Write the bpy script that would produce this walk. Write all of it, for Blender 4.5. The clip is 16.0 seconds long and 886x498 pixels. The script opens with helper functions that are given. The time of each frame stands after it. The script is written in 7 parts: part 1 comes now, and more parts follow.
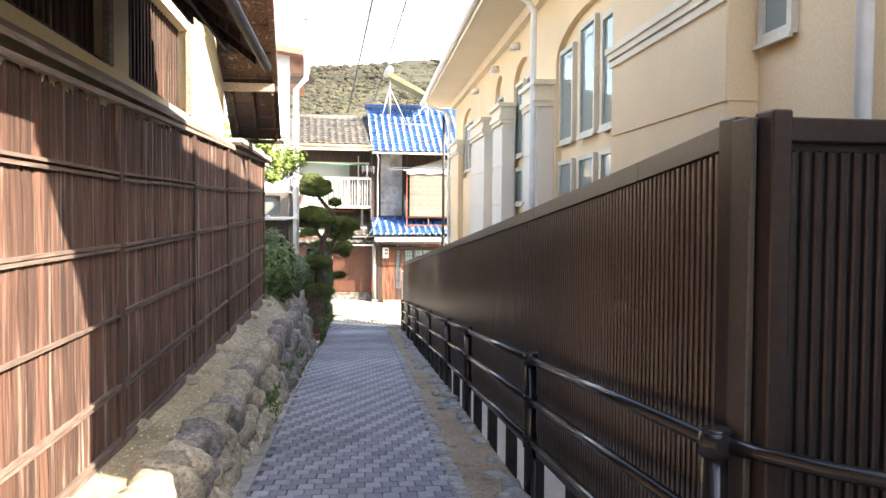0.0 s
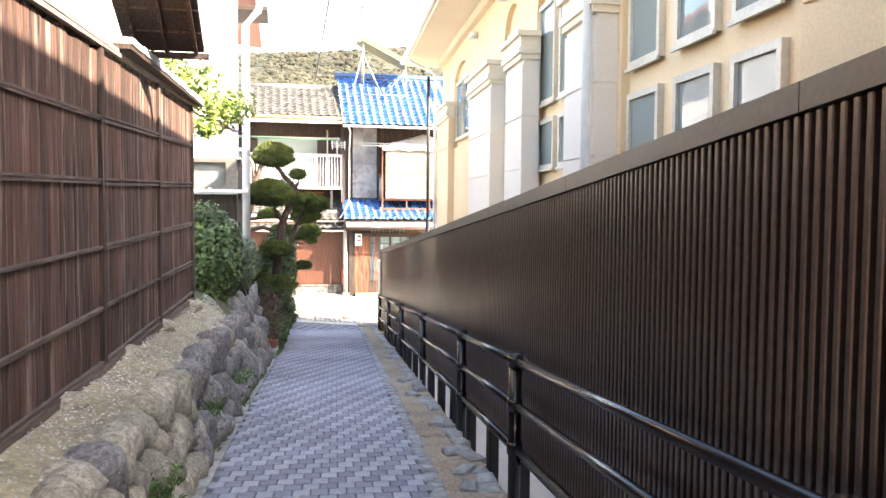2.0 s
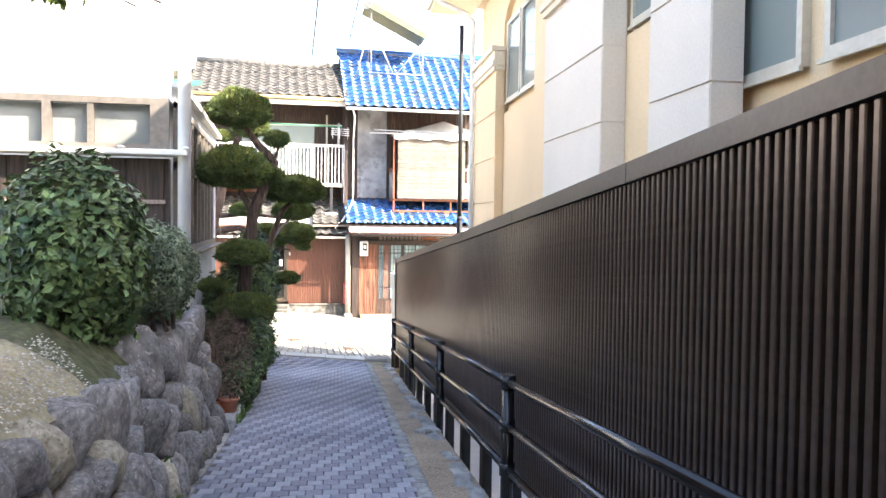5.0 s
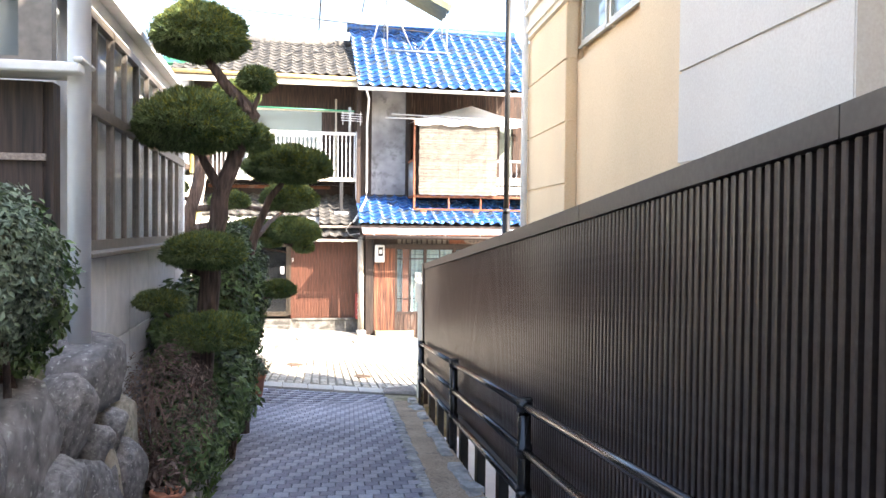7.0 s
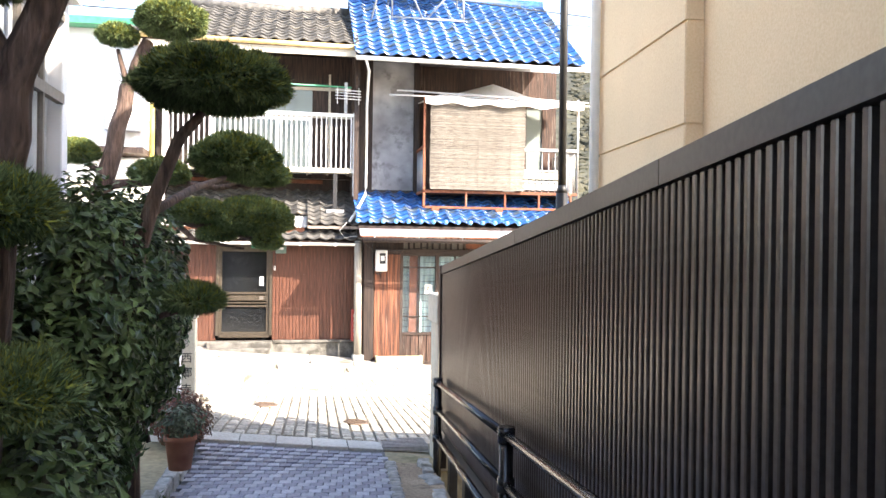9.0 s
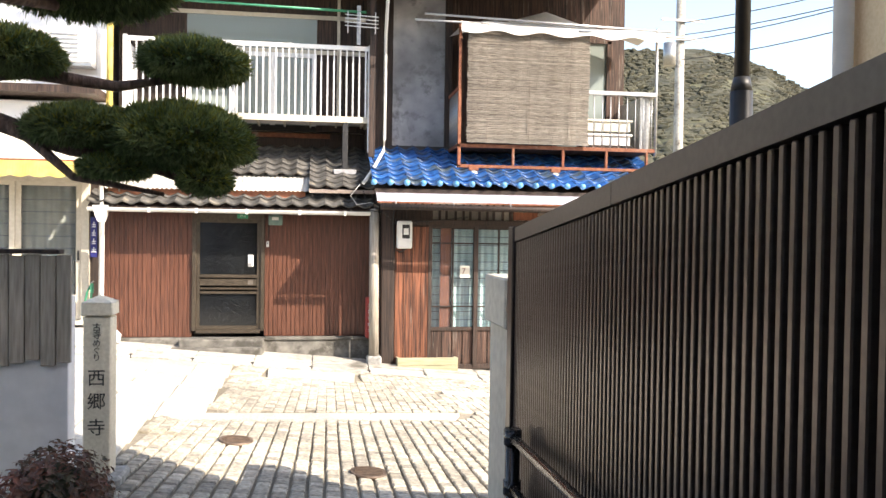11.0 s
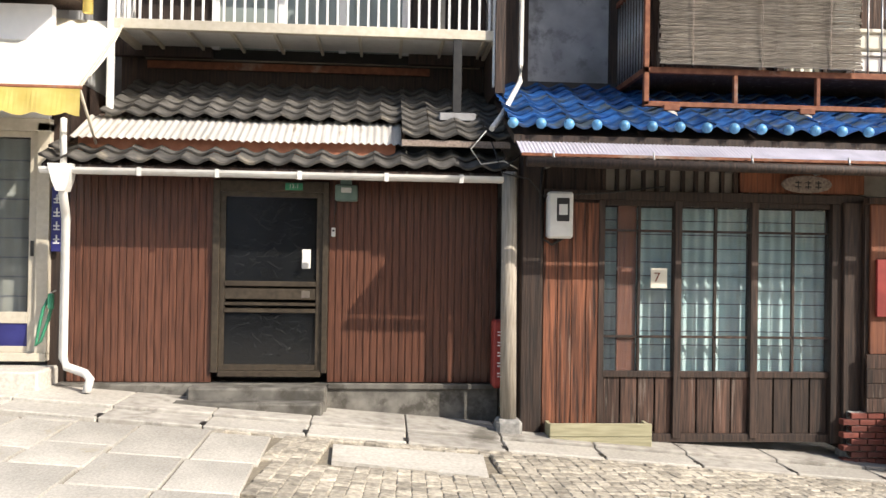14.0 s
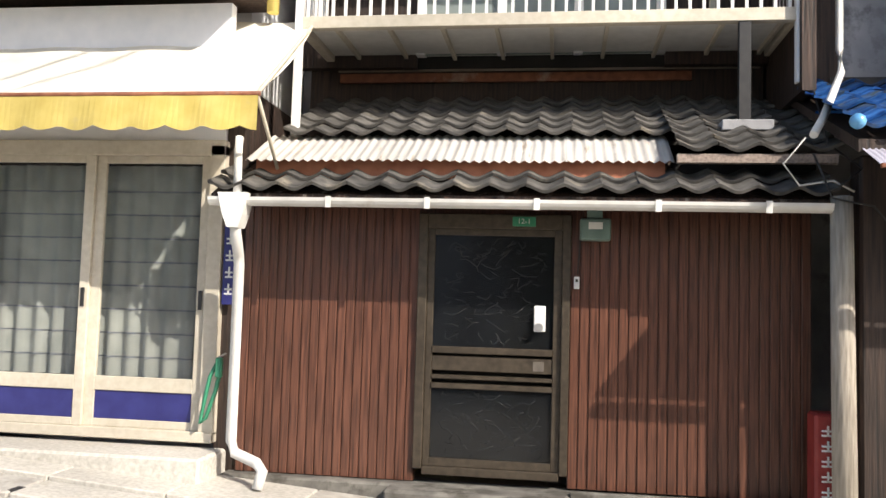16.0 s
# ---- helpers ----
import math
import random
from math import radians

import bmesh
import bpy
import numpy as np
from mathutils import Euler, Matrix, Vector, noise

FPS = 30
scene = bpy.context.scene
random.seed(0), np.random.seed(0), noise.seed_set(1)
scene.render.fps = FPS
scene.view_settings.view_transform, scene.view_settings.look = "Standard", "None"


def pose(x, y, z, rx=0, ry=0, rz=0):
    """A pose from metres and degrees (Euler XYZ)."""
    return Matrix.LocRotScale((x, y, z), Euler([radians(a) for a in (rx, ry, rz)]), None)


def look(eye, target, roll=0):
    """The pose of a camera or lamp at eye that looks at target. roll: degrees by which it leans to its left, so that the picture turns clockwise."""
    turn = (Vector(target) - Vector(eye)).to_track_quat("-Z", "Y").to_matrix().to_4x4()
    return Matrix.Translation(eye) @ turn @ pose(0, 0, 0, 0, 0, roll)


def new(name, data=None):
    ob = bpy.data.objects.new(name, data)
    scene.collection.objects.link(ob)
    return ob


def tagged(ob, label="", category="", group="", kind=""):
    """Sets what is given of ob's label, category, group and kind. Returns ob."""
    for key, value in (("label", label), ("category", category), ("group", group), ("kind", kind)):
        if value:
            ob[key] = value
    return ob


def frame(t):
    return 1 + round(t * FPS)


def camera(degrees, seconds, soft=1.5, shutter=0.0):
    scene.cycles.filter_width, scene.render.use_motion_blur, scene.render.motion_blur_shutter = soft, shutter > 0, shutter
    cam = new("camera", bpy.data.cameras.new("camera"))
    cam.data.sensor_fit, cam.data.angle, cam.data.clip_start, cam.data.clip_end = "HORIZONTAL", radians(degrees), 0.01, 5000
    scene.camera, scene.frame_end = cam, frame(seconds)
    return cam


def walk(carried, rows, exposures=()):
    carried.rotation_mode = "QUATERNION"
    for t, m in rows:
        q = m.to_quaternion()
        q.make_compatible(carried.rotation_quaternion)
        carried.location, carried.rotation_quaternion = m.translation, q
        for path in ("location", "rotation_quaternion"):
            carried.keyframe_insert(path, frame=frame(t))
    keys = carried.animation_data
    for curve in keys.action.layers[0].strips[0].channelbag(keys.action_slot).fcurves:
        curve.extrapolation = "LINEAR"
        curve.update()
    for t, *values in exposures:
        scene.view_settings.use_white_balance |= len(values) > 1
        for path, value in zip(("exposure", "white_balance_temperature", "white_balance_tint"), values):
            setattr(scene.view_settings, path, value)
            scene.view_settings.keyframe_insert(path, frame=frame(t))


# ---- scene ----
cam = camera(56.0, 16.0)
METRES, EYE, TILT, LEAN, TURN = 29.0, 1.5, 0.0, 0.0, -9.2
ROWS = [
    (0.0, 0.0, 0.0, 0.0, 0.01, -2.34, -0.36),
    (0.5, -0.0032, 0.0353, -0.0031, -0.91, -2.66, -0.32),
    (1.0, -0.0074, 0.0683, -0.0058, -1.48, -2.99, -0.28),
    (1.5, -0.0097, 0.1012, -0.0073, -1.85, -3.1, -0.32),
    (2.0, -0.0133, 0.1357, -0.01, -2.06, -3.02, -0.48),
    (2.5, -0.0138, 0.1682, -0.0122, -2.15, -2.89, -0.41),
    (3.0, -0.0161, 0.1993, -0.0142, -2.18, -2.69, -0.46),
    (3.5, -0.0196, 0.2319, -0.0173, -2.25, -2.46, -0.49),
    (4.0, -0.0232, 0.2656, -0.0201, -2.24, -2.24, -0.59),
    (6.5, -0.0387, 0.4285, -0.0322, -1.34, -1.53, -0.64),
    (7.0, -0.0416, 0.4598, -0.0338, -1.18, -1.28, -0.57),
    (7.5, -0.044, 0.491, -0.0359, -0.96, -0.59, -0.75),
    (8.0, -0.0453, 0.5248, -0.0383, -0.94, -0.04, -0.75),
    (8.5, -0.0458, 0.5583, -0.0414, -0.86, 0.01, -0.66),
    (9.0, -0.0463, 0.5953, -0.045, -0.8, -0.06, -0.76),
    (11.5, -0.0605, 0.7607, -0.0544, 0.94, -1.23, -0.73),
    (12.0, -0.0668, 0.7921, -0.0564, 1.27, -1.03, -0.65),
    (12.5, -0.0742, 0.8237, -0.06, 1.76, -0.87, -0.76),
    (13.0, -0.0818, 0.853, -0.0627, 2.48, -0.49, -0.83),
    (13.5, -0.09, 0.8828, -0.0672, 3.63, 0.29, -1.03),
    (14.0, -0.0948, 0.9109, -0.0687, 5.16, 0.54, -0.92),
    (14.5, -0.1018, 0.9347, -0.0703, 6.81, 0.72, -0.97),
    (15.0, -0.1077, 0.956, -0.0705, 9.74, 1.44, -1.31),
    (15.5, -0.1147, 0.9705, -0.0699, 13.31, 2.82, -1.53),
    (16.0, -0.1275, 0.9805, -0.0677, 17.25, 3.92, -1.71),
]
walk(cam, [(t, pose(0, 0, EYE, TILT, LEAN, TURN) @ pose(METRES * x, METRES * y, METRES * z, 90 + pitch, roll, yaw)) for t, x, y, z, yaw, pitch, roll in ROWS],
     exposures=((0.0, 2.8, 7500, 12), (1.5, 3.3, 7600, 13), (4.0, 3.1, 7100, 13), (9.0, 2.65, 7000, 13), (11.5, 1.5, 7100, 12), (12.5, 1.1, 7000, 12), (13.2, 0.72, 6900, 11), (14.5, 0.92, 6900, 11), (16.0, 0.85, 6800, 11)))

# ---- light ----
SUN = Vector((1.35, -1.06, 1.30)).normalized()
world = bpy.data.worlds.new("sky")
scene.world = world
world.use_nodes = True
wn = world.node_tree.nodes
sky = wn.new("ShaderNodeTexSky")
sky.sky_type = 'NISHITA'
sky.sun_disc = False
sky.sun_elevation = math.asin(SUN.z)
sky.sun_rotation = math.atan2(SUN.x, SUN.y)
sky.air_density, sky.dust_density = 1.0, 1.5
wn["Background"].inputs[1].default_value = 0.135
world.node_tree.links.new(sky.outputs[0], wn["Background"].inputs[0])
sun = new("sun", bpy.data.lights.new("sun", 'SUN'))
sun.data.energy, sun.data.angle, sun.data.color = 3.6, radians(0.5), (1.0, 0.94, 0.85)
sun.matrix_world = look((20, -20, 25), Vector((20, -20, 25)) - SUN)


# ---- helpers of this scene ----
def mat(name, c1, c2, scale=8.0, rough=0.7, bump=0.2, metal=0.0, stretch=(1, 1, 1), big=0.25, bigscale=0.7, rand=0.0,
        island=0.0, spec=0.5, stain=None, stain_at=0.62, detail=6.0, bdist=0.01):
    """A worn surface: fine grain from c1 to c2, a slow drift in lightness, stains, relief."""
    m = bpy.data.materials.new(name)
    m.use_nodes = True
    nt = m.node_tree
    n, l = nt.nodes, nt.links
    b = n["Principled BSDF"]
    b.inputs["Roughness"].default_value = rough
    b.inputs["Metallic"].default_value = metal
    b.inputs["Specular IOR Level"].default_value = spec
    tc = n.new("ShaderNodeTexCoord")
    mp = n.new("ShaderNodeMapping")
    mp.inputs["Scale"].default_value = stretch
    l.new(tc.outputs["Object"], mp.inputs[0])
    if rand:
        oi = n.new("ShaderNodeObjectInfo")
        add = n.new("ShaderNodeVectorMath")
        add.operation = 'MULTIPLY_ADD'
        add.inputs[1].default_value = (37, 23, 51)
        l.new(oi.outputs["Random"], add.inputs[0])
        l.new(tc.outputs["Object"], add.inputs[2])
        l.new(add.outputs[0], mp.inputs[0])
    fine = n.new("ShaderNodeTexNoise")
    fine.inputs["Scale"].default_value, fine.inputs["Detail"].default_value = scale, detail
    l.new(mp.outputs[0], fine.inputs["Vector"])
    slow = n.new("ShaderNodeTexNoise")
    slow.inputs["Scale"].default_value, slow.inputs["Detail"].default_value = bigscale, 4.0
    l.new(tc.outputs["Object"], slow.inputs["Vector"])
    rp = n.new("ShaderNodeValToRGB")
    rp.color_ramp.elements[0].position, rp.color_ramp.elements[1].position = 0.32, 0.68
    rp.color_ramp.elements[0].color, rp.color_ramp.elements[1].color = (*c1, 1), (*c2, 1)
    l.new(fine.outputs["Fac"], rp.inputs[0])
    col = rp.outputs[0]
    mr = n.new("ShaderNodeMapRange")
    mr.inputs[1].default_value, mr.inputs[2].default_value = 0.3, 0.7
    mr.inputs[3].default_value, mr.inputs[4].default_value = 1 - big, 1 + big
    l.new(slow.outputs["Fac"], mr.inputs[0])
    val = mr.outputs[0]
    for amount, node, out in ((rand, "ShaderNodeObjectInfo", "Random"), (island, "ShaderNodeNewGeometry", "Random Per Island")):
        if amount:
            src = n.new(node)
            m2 = n.new("ShaderNodeMapRange")
            m2.inputs[3].default_value, m2.inputs[4].default_value = 1 - amount, 1 + amount
            l.new(src.outputs[out], m2.inputs[0])
            mu = n.new("ShaderNodeMath")
            mu.operation = 'MULTIPLY'
            l.new(val, mu.inputs[0])
            l.new(m2.outputs[0], mu.inputs[1])
            val = mu.outputs[0]
    hsv = n.new("ShaderNodeHueSaturation")
    l.new(col, hsv.inputs["Color"])
    l.new(val, hsv.inputs["Value"])
    col = hsv.outputs[0]
    if stain:
        st = n.new("ShaderNodeTexNoise")
        st.inputs["Scale"].default_value, st.inputs["Detail"].default_value = bigscale * 2.7, 8.0
        st.inputs["Roughness"].default_value = 0.65
        l.new(mp.outputs[0], st.inputs["Vector"])
        r2 = n.new("ShaderNodeValToRGB")
        r2.color_ramp.elements[0].position, r2.color_ramp.elements[1].position = stain_at - 0.06, stain_at + 0.06
        l.new(st.outputs["Fac"], r2.inputs[0])
        mx = n.new("ShaderNodeMix")
        mx.data_type = 'RGBA'
        l.new(r2.outputs[0], mx.inputs[0])
        l.new(col, mx.inputs[6])
        mx.inputs[7].default_value = (*stain, 1)
        col = mx.outputs[2]
    l.new(col, b.inputs["Base Color"])
    if bump:
        bp = n.new("ShaderNodeBump")
        bp.inputs["Strength"].default_value, bp.inputs["Distance"].default_value = bump, bdist
        l.new(fine.outputs["Fac"], bp.inputs["Height"])
        l.new(bp.outputs[0], b.inputs["Normal"])
    return m


def glass_mat(name, tint, rough=0.02, alpha=0.25):
    m = bpy.data.materials.new(name)
    m.use_nodes = True
    n, l = m.node_tree.nodes, m.node_tree.links
    b = n["Principled BSDF"]
    b.inputs["Base Color"].default_value = (*tint, 1)
    b.inputs["Roughness"].default_value = rough
    b.inputs["IOR"].default_value = 1.5
    b.inputs["Alpha"].default_value = alpha
    ns = n.new("ShaderNodeTexNoise")
    ns.inputs["Scale"].default_value = 1.5
    bp = n.new("ShaderNodeBump")
    bp.inputs["Strength"].default_value, bp.inputs["Distance"].default_value = 0.05, 0.02
    l.new(ns.outputs["Fac"], bp.inputs["Height"])
    l.new(bp.outputs[0], b.inputs["Normal"])
    return m


def box(bm, x0, x1, y0, y1, z0, z1, m=None, bevel=0.0):
    """Adds a box; m places it, bevel rounds its edges."""
    r = bmesh.ops.create_cube(bm, size=1.0)
    bmesh.ops.scale(bm, vec=(x1 - x0, y1 - y0, z1 - z0), verts=r["verts"])
    bmesh.ops.translate(bm, vec=((x0 + x1) / 2, (y0 + y1) / 2, (z0 + z1) / 2), verts=r["verts"])
    if bevel:
        es = {e for v in r["verts"] for e in v.link_edges}
        r = bmesh.ops.bevel(bm, geom=list(es), offset=bevel, segments=1, affect='EDGES')
    if m is not None:
        bmesh.ops.transform(bm, matrix=m, verts=r["verts"])
    return r["verts"]


def boxes(*specs, bevel=0.0, m=None):
    bm = bmesh.new()
    for s in specs:
        box(bm, *s, m=m, bevel=bevel)
    return bm


def prism(poly, axis, a, b):
    """A solid from an outline, drawn out along an axis from a to b. The outline is in the two other axes, in order."""
    bm = bmesh.new()
    def put(p, k):
        return {"x": (k, p[0], p[1]), "y": (p[0], k, p[1]), "z": (p[0], p[1], k)}[axis]
    v0 = [bm.verts.new(put(p, a)) for p in poly]
    v1 = [bm.verts.new(put(p, b)) for p in poly]
    bm.faces.new(v0)
    bm.faces.new(v1[::-1])
    for i in range(len(poly)):
        j = (i + 1) % len(poly)
        bm.faces.new((v0[i], v1[i], v1[j], v0[j]))
    bmesh.ops.recalc_face_normals(bm, faces=bm.faces[:])
    return bm


def tube(bm, pts, r, seg=10, r1=None):
    """A round bar along a line of points, tapering from r to r1."""
    pts = [Vector(p) for p in pts]
    r1 = r if r1 is None else r1
    rings = []
    up = Vector((0.13, 0.27, 0.95))
    for i, p in enumerate(pts):
        d = (pts[min(i + 1, len(pts) - 1)] - pts[max(i - 1, 0)]).normalized()
        u = d.cross(up)
        if u.length < 0.1:
            u = d.cross(Vector((1, 0, 0)))
        u.normalize()
        w = d.cross(u)
        rad = r + (r1 - r) * i / max(1, len(pts) - 1)
        rings.append([bm.verts.new(p + rad * (math.cos(2 * math.pi * k / seg) * u + math.sin(2 * math.pi * k / seg) * w)) for k in range(seg)])
    for a, b in zip(rings, rings[1:]):
        for k in range(seg):
            f = bm.faces.new((a[k], a[(k + 1) % seg], b[(k + 1) % seg], b[k]))
            f.smooth = True
    bm.faces.new(rings[0][::-1])
    bm.faces.new(rings[-1])


def tubes(*lines, r=0.02, seg=8):
    bm = bmesh.new()
    for pts in lines:
        tube(bm, pts, r, seg)
    return bm


def mesh_of(name, bm, material):
    bmesh.ops.recalc_face_normals(bm, faces=bm.faces[:])
    me = bpy.data.meshes.new(name)
    bm.to_mesh(me)
    bm.free()
    me.materials.append(material)
    return me


def thing(name, at, label, category, group="", kind=""):
    """An Empty at the base of a thing, to parent its parts."""
    e = new(name)
    e.empty_display_size = 0.1
    e.location = at
    return tagged(e, label, category, group, kind)


def part(name, bm, material, parent, label=""):
    me = bm if isinstance(bm, bpy.types.Mesh) else mesh_of(name, bm, material)
    ob = new(name, me)
    adopt(ob, parent)
    return tagged(ob, label)


def adopt(ob, parent):
    ob.parent = parent
    base = Matrix.Identity(4)
    p = parent
    while p is not None:
        base = p.matrix_basis @ base if p.parent is None else base
        p = p.parent
    ob.matrix_parent_inverse = base.inverted() if parent.parent is None else Matrix.Identity(4)


def solid(name, bm, material, label="", category="", kind="", group=""):
    return tagged(new(name, mesh_of(name, bm, material)), label, category, group, kind)


def structure(name, bm, material, label="", category=""):
    return solid(name, bm, material, label, category, "structure")


def raw_mesh(name, verts, faces, material, smooth=False):
    me = bpy.data.meshes.new(name)
    me.from_pydata([tuple(v) for v in verts], [], [tuple(f) for f in faces])
    me.materials.append(material)
    if smooth:
        me.polygons.foreach_set("use_smooth", [True] * len(me.polygons))
    me.update()
    return me


def lerp(y, ys, vs):
    return float(np.interp(y, ys, vs))


def alley_z(y):
    return lerp(y, (-40, 0, 14, 26), (3.0, 0, -1.08, -2.1))


def street_z(x):
    return -1.955 - 0.08 * max(-14.0, min(14.0, x))


def ground_z(x, y):
    w = min(1, max(0, (y - 25.0) / 2.0))
    w = w * w * (3 - 2 * w)
    return alley_z(y) * (1 - w) + street_z(x) * w


def slant(u, y):
    """x of a line that runs along the alley, u to the right of its left side."""
    return u + 0.068 * y


def path_left(y):
    return lerp(y, (-6, 5.8, 14, 20, 27), (-1.06, -0.38, 0.02, 0.34, 0.47))


def path_right(y):
    return 0.99 + 0.0685 * (y - 5.5)


# ---- materials ----
EARTH = mat("packed_earth", (0.22, 0.18, 0.11), (0.36, 0.30, 0.18), 14, 0.95, 0.5, stain=(0.14, 0.13, 0.06))
SAND = mat("yellow_sandy_soil", (0.29, 0.245, 0.145), (0.46, 0.39, 0.25), 26, 0.95, 0.8, bigscale=1.3, stain=(0.22, 0.205, 0.13), stain_at=0.6)
GRAVEL = mat("grit", (0.22, 0.16, 0.105), (0.44, 0.345, 0.25), 45, 0.95, 0.8, bigscale=1.5, stain=(0.15, 0.115, 0.08), stain_at=0.63)
PAVER_LIGHT = mat("light_grey_paver", (0.31, 0.31, 0.35), (0.42, 0.42, 0.46), 30, 0.8, 0.25, rand=0.10, island=0.10)
PAVER_DARK = mat("dark_grey_paver", (0.185, 0.185, 0.22), (0.27, 0.265, 0.305), 30, 0.8, 0.25, rand=0.14, island=0.14)
JOINT = mat("joint_sand", (0.10, 0.10, 0.10), (0.16, 0.15, 0.15), 30, 0.95, 0.3)
STREET_JOINT = mat("sandy_street_joint", (0.16, 0.14, 0.11), (0.24, 0.21, 0.16), 30, 0.95, 0.3)
SETT = mat("granite_sett", (0.22, 0.20, 0.165), (0.44, 0.40, 0.33), 25, 0.85, 0.5, rand=0.25, island=0.3, stain=(0.24, 0.20, 0.13), stain_at=0.66)
SLAB = mat("granite_slab", (0.38, 0.36, 0.32), (0.52, 0.495, 0.45), 30, 0.8, 0.3, rand=0.1, island=0.12, stain=(0.38, 0.33, 0.24), stain_at=0.68)
KERB = mat("rough_granite", (0.22, 0.22, 0.21), (0.42, 0.41, 0.39), 18, 0.9, 0.8, rand=0.2, island=0.25)
CONCRETE = mat("old_concrete", (0.30, 0.28, 0.25), (0.45, 0.43, 0.39), 9, 0.9, 0.3, stain=(0.14, 0.13, 0.11), stain_at=0.6)
# Stained concrete, darkened further to paint in shade on the plinth and steps.
DARK_CONCRETE = mat("shaded_stained_concrete", (0.085, 0.080, 0.072), (0.19, 0.18, 0.16), 7, 0.9, 0.4, stain=(0.065, 0.06, 0.05), stain_at=0.56, bigscale=2.0)
PALE_CONCRETE = mat("pale_concrete", (0.52, 0.46, 0.37), (0.62, 0.56, 0.46), 14, 0.9, 0.5, stain=(0.42, 0.37, 0.30), stain_at=0.66)
BOULDER_TAN = mat("tan_boulder", (0.26, 0.22, 0.16), (0.46, 0.41, 0.32), 5, 0.9, 0.6, rand=0.25, bigscale=3, stain=(0.12, 0.13, 0.07), stain_at=0.6)
BOULDER_GREY = mat("lichened_grey_boulder", (0.115, 0.105, 0.10), (0.27, 0.25, 0.235), 5, 0.9, 0.7, rand=0.2, bigscale=4, stain=(0.50, 0.49, 0.44), stain_at=0.63)
BARK_BOARD = mat("weathered_cedar_bark", (0.030, 0.016, 0.012), (0.150, 0.072, 0.050), 5, 0.85, 1.0, stretch=(7, 7, 0.30), big=0.35, rand=0.38, stain=(0.27, 0.20, 0.165), stain_at=0.60, bdist=0.02)
FENCE_BATTEN = mat("dark_bamboo_batten", (0.075, 0.052, 0.043), (0.17, 0.125, 0.105), 8, 0.8, 0.5, stretch=(6, 0.5, 6), rand=0.15)
BATTEN = mat("split_bamboo_batten", (0.17, 0.13, 0.11), (0.32, 0.26, 0.22), 8, 0.8, 0.5, stretch=(6, 0.5, 6), rand=0.15)
DARK_WOOD = mat("dark_stained_wood", (0.010, 0.007, 0.006), (0.062, 0.036, 0.026), 6, 0.7, 0.7, stretch=(8, 8, 0.45), rand=0.25)
OLD_WOOD = mat("weathered_brown_boards", (0.014, 0.009, 0.007), (0.105, 0.056, 0.040), 6, 0.8, 0.8, stretch=(8, 8, 0.4), rand=0.3, stain=(0.25, 0.21, 0.18), stain_at=0.63)
RED_WOOD = mat("red_brown_boards", (0.13, 0.040, 0.020), (0.27, 0.095, 0.045), 6, 0.7, 0.5, stretch=(7, 7, 0.4), rand=0.2, stain=(0.09, 0.05, 0.035), stain_at=0.63)
SIDING = mat("wood_print_metal_siding", (0.050, 0.021, 0.014), (0.165, 0.068, 0.043), 9, 0.34, 0.1, stretch=(9, 9, 0.35), big=0.15, rand=0.1)
PLASTER = mat("cream_plaster_wall", (0.74, 0.62, 0.40), (0.80, 0.69, 0.47), 20, 0.9, 0.15, big=0.06)
CREAM = mat("cream_render", (0.70, 0.515, 0.315), (0.78, 0.60, 0.39), 60, 0.9, 0.35, big=0.07, bdist=0.006)
PALE_RENDER = mat("pale_grey_render", (0.66, 0.58, 0.50), (0.73, 0.66, 0.58), 60, 0.9, 0.3, big=0.06, bdist=0.006)
WHITE = mat("white_paint", (0.74, 0.74, 0.74), (0.82, 0.82, 0.82), 10, 0.5, 0.05, big=0.06, stain=(0.62, 0.58, 0.50), stain_at=0.72)
MOULDING = mat("cream_white_moulding", (0.70, 0.60, 0.46), (0.77, 0.68, 0.54), 40, 0.85, 0.15, big=0.06)
WORN_RED = mat("sun_worn_red_boards", (0.030, 0.013, 0.009), (0.27, 0.098, 0.050), 5, 0.8, 0.9, stretch=(8, 8, 0.35), rand=0.25, stain=(0.30, 0.25, 0.21), stain_at=0.66, bdist=0.015)
WHITE_WALL = mat("white_sheet_wall", (0.72, 0.73, 0.76), (0.80, 0.80, 0.82), 6, 0.6, 0.1, big=0.06, stain=(0.60, 0.60, 0.60), stain_at=0.7)
CLAD = mat("grey_white_panel", (0.52, 0.53, 0.54), (0.62, 0.62, 0.62), 8, 0.7, 0.15, big=0.1, stain=(0.42, 0.40, 0.37), stain_at=0.68)
PLASTIC_WHITE = mat("off_white_plastic", (0.66, 0.65, 0.62), (0.74, 0.73, 0.70), 12, 0.45, 0.05, stain=(0.45, 0.40, 0.33), stain_at=0.7)
SLAT_METAL = mat("satin_bronze_slat", (0.125, 0.098, 0.084), (0.160, 0.126, 0.108), 40, 0.33, 0.03, metal=0.75, big=0.08)
FENCE_METAL = mat("dark_brown_aluminium", (0.040, 0.030, 0.027), (0.056, 0.042, 0.038), 40, 0.35, 0.03, metal=0.5, big=0.08)
CAP_METAL = mat("bronze_cap", (0.085, 0.070, 0.059), (0.110, 0.092, 0.078), 40, 0.4, 0.03, metal=0.5, big=0.08)
RAIL_METAL = mat("black_enamelled_rail", (0.012, 0.011, 0.011), (0.022, 0.020, 0.019), 30, 0.22, 0.04, metal=0.2, spec=0.7)
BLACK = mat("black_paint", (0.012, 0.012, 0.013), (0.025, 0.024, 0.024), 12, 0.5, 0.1)
